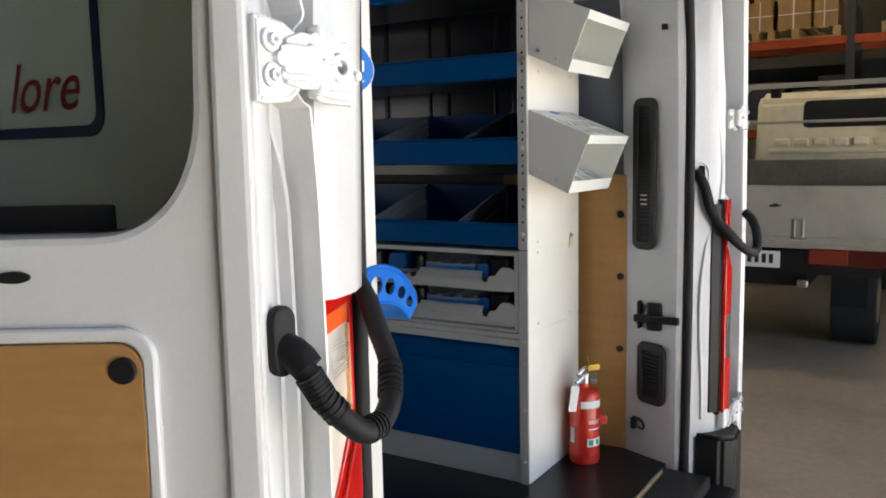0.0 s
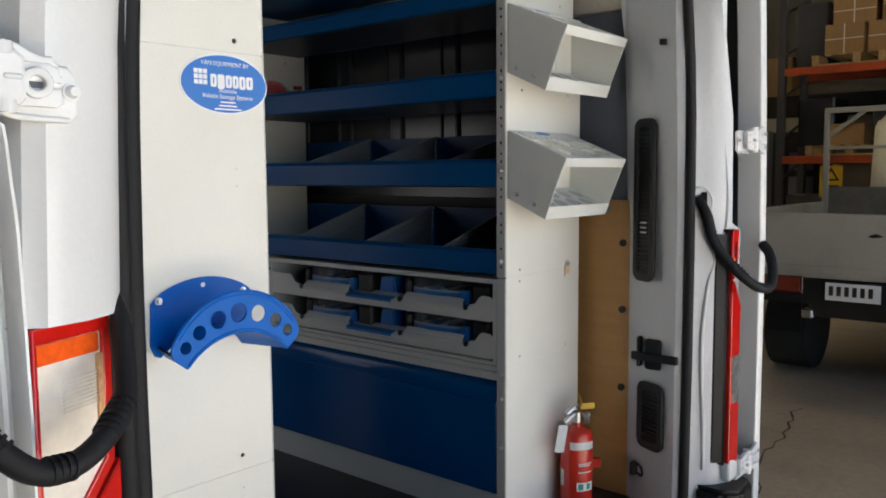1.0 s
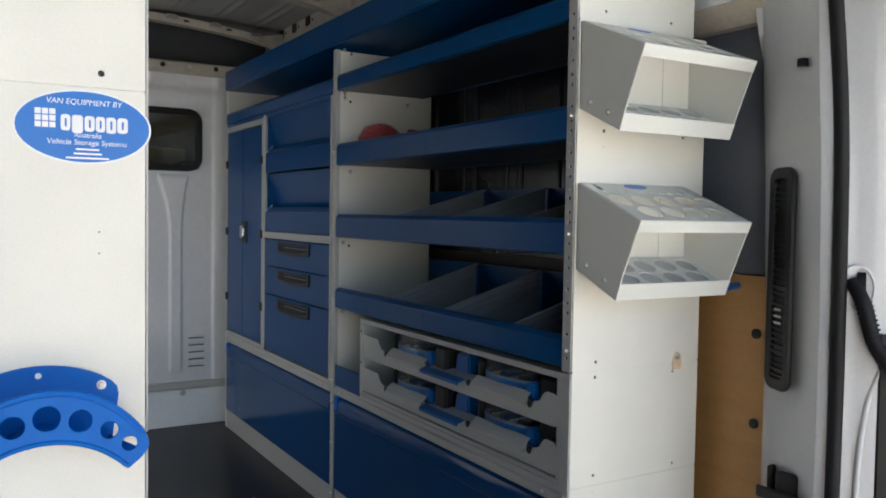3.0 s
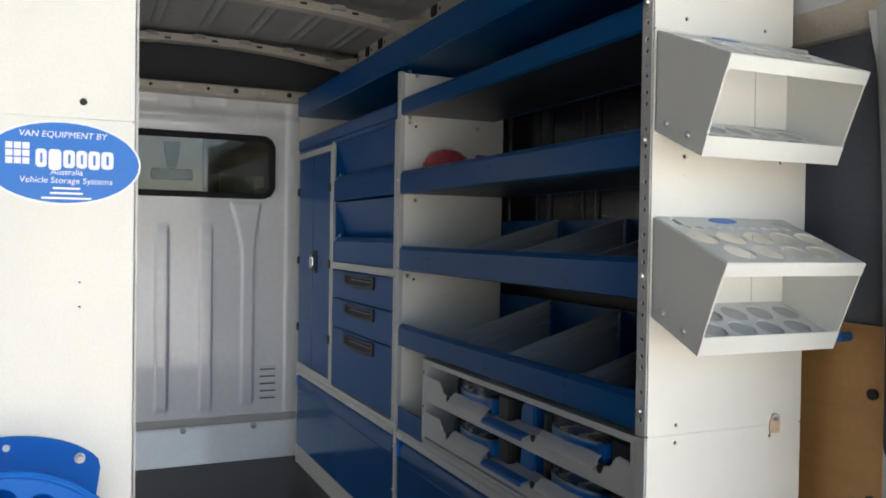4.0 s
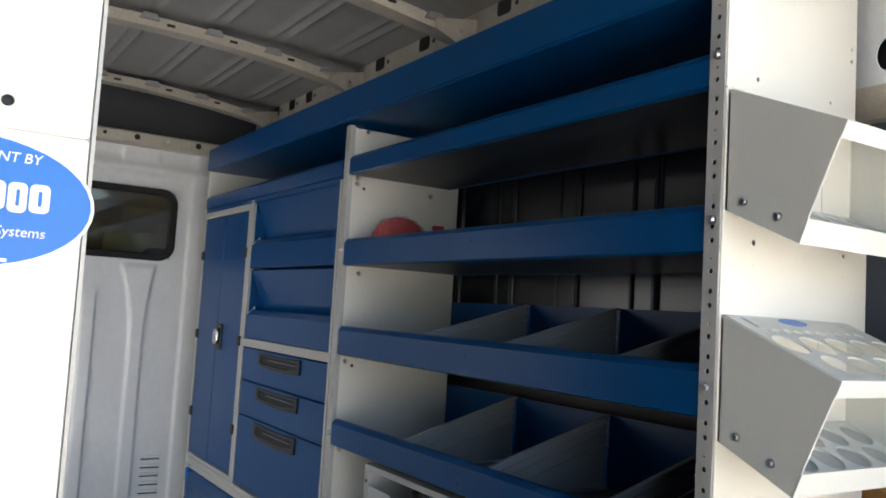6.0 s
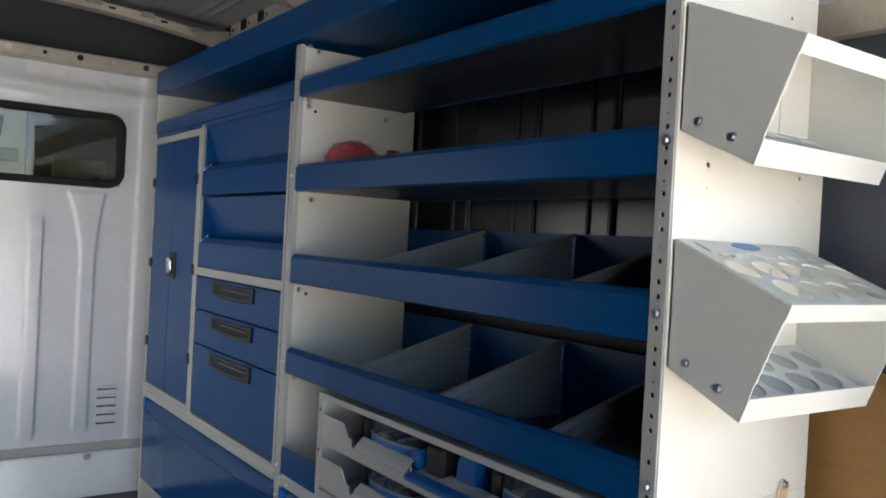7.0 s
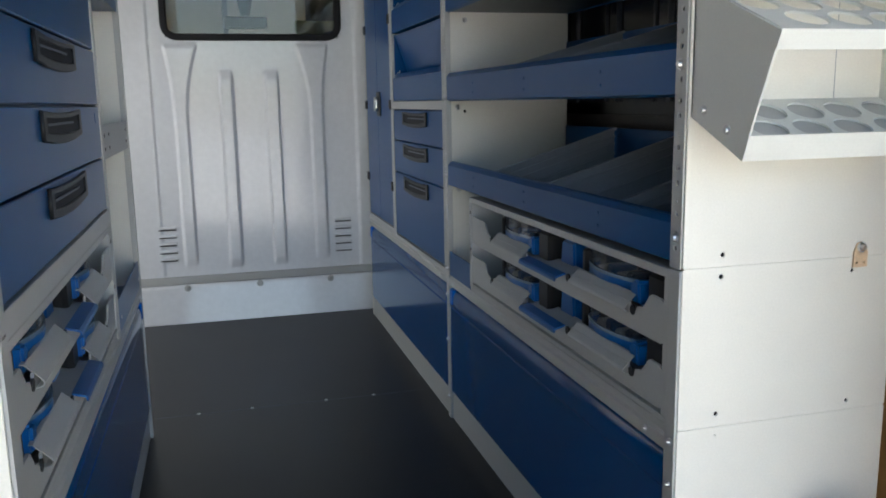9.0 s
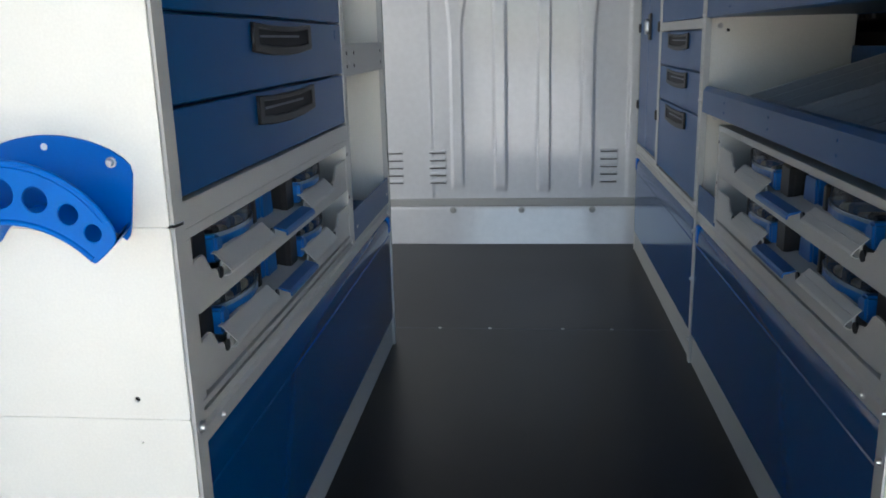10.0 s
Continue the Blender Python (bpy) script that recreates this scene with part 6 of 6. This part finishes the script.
# unseen sheets; the one at x -4.2 is added to brighten the partition
for xa, xb, ya, yb in ((-4.2, -1.8, 7.0, 12.0), (6.4, 7.6, -4.6, 17.2), (11.4, 12.4, -4.6, 17.2)):
    tagged(part("roof_light", box(xa, xb, ya, yb, 7.03, 7.033), ROOFLIGHT), "unseen milky translucent roof sheet", "roof light", kind="structure")
# crack in the concrete
rng = random.Random(4)
bm = bmesh.new()
px, py = 4.5, 0.40
while px > 2.6:
    qx, qy = px - rng.uniform(0.05, 0.13), py - rng.uniform(-0.03, 0.075)
    w = rng.uniform(0.003, 0.008)
    vs = [bm.verts.new(p) for p in ((px, py - w, 0.0055), (px, py + w, 0.0055), (qx, qy + w, 0.0055), (qx, qy - w, 0.0055))]
    bm.faces.new(vs)
    px, py = qx, qy
tagged(part("floor_crack", bm, BLACK), "thin dark crack in the concrete floor", "crack", kind="structure")


pw = thing("partition", (0.0, 9.6, 0), "pale beige panel partition ahead of the van", "partition")
for k in range(4):
    x = -3.0 + k * 1.0
    part("panel", box(x + 0.03, x + 0.97, 9.58, 9.62, 0.004, 3.2, 0.004), WALL_PALE, pw, "pale beige panel")
for k in range(5):
    x = -3.0 + k * 1.0
    part("post", box(x - 0.03, x + 0.03, 9.55, 9.65, 0.004, 3.3, 0.004), WALL_GREY, pw, "dark steel post")


def pallet(m):
    p = thing("pallet", (0, 0, 0), "pale rough timber pallet with open slats", "pallet", "pallets")
    for k in range(7):
        y = -0.58 + k * 0.178
        part("slat", box(-0.58, 0.58, y, y + 0.10, 0.125, 0.145, 0.002), PALLET_WOOD, p)
    for y in (-0.58, -0.05, 0.48):
        part("bearer", box(-0.58, 0.58, y, y + 0.10, 0.02, 0.123, 0.002), PALLET_WOOD, p)
    for x in (-0.58, -0.05, 0.48):
        part("slat", box(x, x + 0.10, -0.58, 0.58, 0.0, 0.018), PALLET_WOOD, p)
    p.matrix_basis = m
    return p


def carton(x, y, z, w, d, h, tape=True):
    c = thing("carton", (x, y, z), "brown cardboard carton on a pallet", "carton", "cartons on the racking")
    part("body", box(x - d / 2, x + d / 2, y - w / 2, y + w / 2, z, z + h, 0.006), CARDBOARD, c)
    if tape:
        part("strap", box(x - d / 2 - 0.002, x - d / 2, y - 0.008, y + 0.008, z, z + h), PAPER, c)
        part("strap", box(x - d / 2 - 0.0025, x - d / 2 - 0.0005, y - w / 2, y + w / 2, z + h * 0.5, z + h * 0.5 + 0.012), PAPER, c)
    return c


RX = 11.0
pr_rack = thing("pallet_racking", (RX + 0.5, 0.2, 0), "dark steel pallet racking with orange beams", "pallet racking")
for y in (-4.0, 0.2, 2.75):
    for x in (RX, RX + 1.0):
        part("post", box(x - 0.05, x + 0.05, y - 0.05, y + 0.05, 0.004, 6.0), RACK_BLUE, pr_rack)
    for k in range(9):
        part("brace", rod((RX, y, 0.3 + k * 0.6), (RX + 1.0, y, 0.6 + k * 0.6), 0.02, 8), RACK_BLUE, pr_rack)
for z in (1.75, 3.0, 4.6):
    for y0, y1 in ((-3.95, 0.15), (0.25, 2.70)):
        for x in (RX - 0.03, RX + 1.0):
            part("beam", box(x - 0.03, x + 0.03, y0, y1, z, z + 0.11, 0.004), RACK_ORANGE, pr_rack, "orange rack beam")
p0 = pallet(pose(RX + 0.5, 1.75, 3.11))
for y, z in ((0.9, 3.11), (-0.75, 3.11), (1.8, 1.86), (0.85, 1.86), (-1.0, 1.86)):
    copy_thing(p0, pose(RX + 0.5, y, z))
for y, w in ((1.95, 0.5), (1.4, 0.5), (0.95, 0.55), (0.55, 0.35)):
    carton(RX + 0.35, y, 3.256, w, 0.6, 0.42)
for y, w, h in ((1.85, 0.55, 0.35), (1.2, 0.6, 0.4)):
    carton(RX + 0.4, y, 3.68, w, 0.55, h)
for y, w, h in ((0.75, 0.8, 0.3), (1.9, 0.5, 0.3)):
    carton(RX + 0.4, y, 2.006, w, 0.7, h, False)
# filler boxes in dark colours, for the shade between the racking's loads
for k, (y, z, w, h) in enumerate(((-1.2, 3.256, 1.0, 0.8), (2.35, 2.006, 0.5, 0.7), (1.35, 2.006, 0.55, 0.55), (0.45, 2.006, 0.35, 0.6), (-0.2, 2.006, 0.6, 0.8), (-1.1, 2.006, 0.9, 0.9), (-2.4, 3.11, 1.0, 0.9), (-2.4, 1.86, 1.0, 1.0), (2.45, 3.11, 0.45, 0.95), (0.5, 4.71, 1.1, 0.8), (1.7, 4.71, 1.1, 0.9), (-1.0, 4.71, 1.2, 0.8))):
    g = thing("stored_goods", (RX + 0.6, y, z), "stored goods on the racking, dark colours put in for the shadow", "stored goods", "stored goods on the racking")
    part("body", box(RX + 0.22 + 0.05 * (k % 3), RX + 1.0, y - w / 2, y + w / 2, z, z + h, 0.03, 2), (RACK_BLUE, WALL_SHADED, SEAT)[k % 3], g)
wrapm = thing("wrapped_load", (RX + 0.5, -0.75, 3.256), "pallet load in shiny stretch wrap", "wrapped load")
part("load", box(RX, RX + 0.95, -1.3, -0.25, 3.256, 4.1, 0.05, 3), DIV_GREY, wrapm)
for k, (y, z) in enumerate(((0.9, 0.004), (1.7, 0.004), (2.3, 0.004))):
    crate = thing("crate", (RX + 0.4, y, z), "dark crate on the floor under the racking", "crate", "crates under the racking")
    part("body", box(RX, RX + 0.8, y - 0.35, y + 0.35, z, z + 0.9 + 0.2 * k, 0.02), (WALL_GREY, CARDBOARD, RACK_BLUE)[k], crate)

ws = thing("warning_sign", (10.94, 2.03, 1.28), "yellow warning sign with a black triangle on the racking", "sign")
part("board", box(10.935, 10.945, 1.873, 2.178, 1.279, 1.718, 0.002), YELLOW, ws)
part("triangle", holed([(-0.11, -0.08), (0.11, -0.08), (0, 0.11)], [[(-0.07, -0.055), (0.07, -0.055), (0, 0.06)]], 0.002, side_plane(10.934, 2.025, 1.59, 1)), PRINT_BLACK, ws, "black triangle")
for k in range(2):
    part("print_bar", box(10.933, 10.9345, 1.92, 2.13, 1.36 + k * 0.06, 1.385 + k * 0.06), PRINT_BLACK, ws)

# office block with notices, beyond the racking
office = thing("office_block", (13.0, 1.2, 0), "low pale office block inside the warehouse", "office")
part("wall", box(12.2, 14.0, -2.0, 4.115, 0.004, 2.484), WALL_PALE, office, "pale office wall")
part("fascia", box(12.1, 14.1, -2.1, 4.2, 2.484, 2.82), BLACK, office, "dark office fascia")
part("wall", box(14.0, 14.2, 4.2, 11.0, 0.004, 2.55), WALL_PALE, office, "pale office wall")
part("doorway", box(13.985, 14.01, 4.88, 5.24, 0.004, 2.32), BLACK, office, "dark doorway")
dd = part("door", box(12.185, 12.21, 2.35, 3.304, 0.004, 2.26), BLACK, office, "dark office door")
part("door_frame", box(12.17, 12.184, 3.26, 3.32, 0.004, 2.28), WALL_GREY, dd)
for k in range(3):
    part("door_notice", box(12.178, 12.184, 2.62, 3.0, 0.9 + k * 0.38, 1.18 + k * 0.38), WALL_GREY, dd)
part("post", box(13.55, 13.65, 4.52, 4.63, 0.004, 5.0), RACK_ORANGE, office, "orange steel post")
nb = thing("notice_board", (12.18, 3.67, 1.1), "white notice board of small dark tags on the office wall", "notice board")
for z0, z1 in ((1.065, 1.62), (1.66, 2.285)):
    bd = part("board", box(12.165, 12.195, 3.353, 3.993, z0 - (0.5 if z0 < 1.5 else 0), z1, 0.004), PAPER, nb)
    bm = bmesh.new()
    for k in range(6):
        for q in range(14):
            bx(bm, 12.160, 12.1648, 3.40 + q * 0.041, 3.425 + q * 0.041, z0 + 0.03 + k * 0.08, z0 + 0.075 + k * 0.08)
    tagged(part("tags", bm, RACK_BLUE, bd), kind="stuff")
    part("print_bar", box(12.162, 12.1645, 3.39, 3.55, z1 - 0.05, z1 - 0.03), RACK_BLUE, bd)
sg = thing("safety_sign", (13.98, 5.45, 1.5), "white safety sign with round blue marks", "sign")
part("board", box(13.97, 13.99, 5.28, 6.35, 1.47, 2.12), PAPER, sg)
part("lettering", lettering("MUST BE WORN", 0.115, side_plane(13.966, 5.74, 1.91, 1)), PRINT_BLACK, sg, "black lettering")
part("print_bar", box(13.966, 13.9695, 5.32, 6.30, 2.05, 2.085), PRINT_BLACK, sg)
part("print_bar", box(13.966, 13.9695, 5.60, 5.98, 1.80, 1.825), PRINT_BLACK, sg)
for k in range(4):
    part("round_mark", rod((13.97, 5.41 + k * 0.235, 1.64), (13.966, 5.41 + k * 0.235, 1.64), 0.098, 24), PRINT_BLUE, sg, "round blue mark")
lk = thing("cupboard", (13.8, 5.8, 0), "dark cupboard under the safety sign", "cupboard")
part("body", box(13.55, 13.96, 5.42, 6.30, 0.004, 1.12, 0.01), PLY_DARK_SHADED, lk)
part("door", box(13.535, 13.549, 5.45, 5.85, 0.05, 1.08, 0.004), PLY_DARK_SHADED, lk)
part("door", box(13.535, 13.549, 5.87, 6.27, 0.05, 1.08, 0.004), PLY_DARK_SHADED, lk)
bxc = thing("carton", (13.35, 5.75, 0), "brown carton on the floor before the cupboard", "carton")
part("body", box(13.1, 13.5, 5.45, 6.0, 0.004, 0.62, 0.006), CARDBOARD, bxc)
copy_thing(p0, pose(9.05, 3.25, 0.004, 0, 0, 25))
carton(12.6, 3.27, 2.82, 0.55, 0.8, 0.62, False)
tagged(part("floor_line", box(5.9, 8.0, -0.05, 0.05, 0.0045, 0.006), YELLOW), "worn yellow line painted on the floor", "floor line", kind="structure").matrix_basis = pose(-0.28, 2.45, 0, 0, 0, -5.6)


# ---- the parked tray truck ----
def truck():
    X, Y = 5.0, 0.22
    t = thing("tray_truck", (X + 2.0, Y, 0), "off-white tray truck parked facing away, dropside tray", "truck")
    part("tray_floor", box(X, X + 2.5, Y - 0.92, Y + 0.92, 0.86, 0.93, 0.004), TRAY_GREY, t)
    tg = part("tailgate", box(X - 0.02, X + 0.02, Y - 0.92, Y + 0.92, 0.93, 1.34, 0.006), TRAY_GREY, t, "grey steel tailgate")
    part("tailgate_rib", box(X - 0.03, X - 0.018, Y - 0.92, Y + 0.92, 0.90, 0.955, 0.004), TRAY_GREY, tg)
    for dy in (-0.30, 0.62):
        part("latch", holed(rounded(-0.036, 0.036, 0.945, 1.085, 0.008, 3), [rounded(-0.026, 0.026, 0.955, 1.075, 0.005, 3)], 0.012, side_plane(X - 0.03, Y + dy, 0, 1), 0.002), STEEL, tg, "steel tailgate latch")
        part("latch_bar", box(X - 0.05, X - 0.02, Y + dy - 0.07, Y + dy + 0.06, 0.925, 0.945, 0.004), STEEL, tg)
    part("catch", prism([(Y - 0.18, 1.185), (Y - 0.13, 1.205), (Y - 0.09, 1.19), (Y - 0.08, 1.18), (Y - 0.12, 1.175)], "x", X - 0.035, X - 0.02), BLACK, tg, "small dark catch")
    for s in (-1, 1):
        part("side_board", box(X + 0.02, X + 2.5, Y + s * 0.90, Y + s * 0.93, 0.93, 1.34, 0.004), TRAY_GREY, t)
    part("headboard", box(X + 2.46, X + 2.5, Y - 0.92, Y + 0.92, 0.93, 1.49, 0.004), HEADBOARD, t, "mesh headboard")
    for dy in (-0.90, 0.90):
        part("rack_post", box(X + 2.40, X + 2.46, Y + dy - 0.025, Y + dy + 0.025, 0.93, 2.26, 0.006), TRAY_GREY, t)
    part("rack_rail", box(X + 2.40, X + 2.46, Y - 0.92, Y + 0.92, 2.22, 2.27, 0.006), TRAY_GREY, t)
    part("rack_rail", box(X + 2.41, X + 2.45, Y - 0.92, Y + 0.92, 1.86, 1.89, 0.006), TRAY_GREY, t)
    part("rack_brace", rod((X + 2.43, Y + 0.9, 1.98), (X + 2.43, Y + 0.55, 2.24), 0.02, 8), TRAY_GREY, t)
    cab = part("cab", prism([(X + 2.62, 0.75), (X + 2.60, 1.5), (X + 2.70, 2.10), (X + 2.85, 2.2), (X + 4.0, 2.2), (X + 4.5, 1.5), (X + 4.6, 0.7)], "y", Y - 1.04, Y + 0.54, 0.05), TRUCK_WHITE, t, "off-white truck cab", smooth=True)
    part("rear_window", holed(rounded(-0.50, 0.50, -0.135, 0.135, 0.05), [], 0.02, pose(X + 2.665, Y - 0.43, 1.955, 81, 0, -90), 0.005), BLACK, cab, "dark cab rear window")
    part("cab_ridge", box(X + 2.575, X + 2.62, Y - 0.95, Y + 0.40, 1.55, 1.60, 0.015, 2), TRUCK_WHITE, cab)
    for k in range(7):
        part("pressed_dome", box(X + 2.575, X + 2.63, Y - 0.92 + k * 0.185, Y - 0.77 + k * 0.185, 1.625, 1.71, 0.024, 3), TRUCK_WHITE, cab, smooth=True)
    part("work_lamp", box(X + 2.52, X + 2.60, Y + 0.28, Y + 0.38, 2.13, 2.23, 0.01), BLACK, t, "black work lamp")
    part("chassis", box(X + 0.15, X + 4.3, Y - 0.35, Y + 0.35, 0.55, 0.85), BLACK, t)
    part("rear_bar", box(X + 0.03, X + 0.10, Y - 0.85, Y + 0.85, 0.66, 0.84), BLACK, t)
    pl = part("number_plate", box(X - 0.005, X + 0.005, Y - 0.17, Y + 0.20, 0.705, 0.835, 0.002), PAPER, t, "white number plate with dark bars")
    for k in range(6):
        part("plate_bar", box(X - 0.0065, X - 0.0045, Y + 0.145 - k * 0.053, Y + 0.175 - k * 0.053, 0.74, 0.81), PRINT_BLACK, pl)
    for s in (-1, 1):
        tl = part("tail_light", box(X + 0.0, X + 0.04, Y + s * 0.36, Y + s * 0.905, 0.735, 0.872, 0.006), TAIL_RED, t, "dark red tail light bar")
        part("lens", box(X - 0.006, X - 0.0005, Y + s * 0.38, Y + s * 0.64, 0.75, 0.858, 0.004), TAIL_LENS, tl, "red lens")
        part("work_spot", box(X + 0.02, X + 0.08, Y + s * 0.33 - 0.04, Y + s * 0.33 + 0.04, 0.55, 0.62, 0.01), REFLECTOR, t)
        part("mudflap", box(X + 0.42, X + 0.44, Y + s * 0.62 - 0.13, Y + s * 0.62 + 0.13, 0.36, 0.80), RUBBER, t)
        for x in (X + 0.85, X + 3.7):
            bm = rod((x, Y + s * 0.48, 0.36), (x, Y + s * 0.80, 0.36), 0.36, 36)
            w = part("wheel", bm, TYRE, t, "black tyre", smooth=True)
            part("rim", rod((x, Y + s * 0.80, 0.36), (x, Y + s * 0.805, 0.36), 0.19, 24), STEEL, w)


truck()
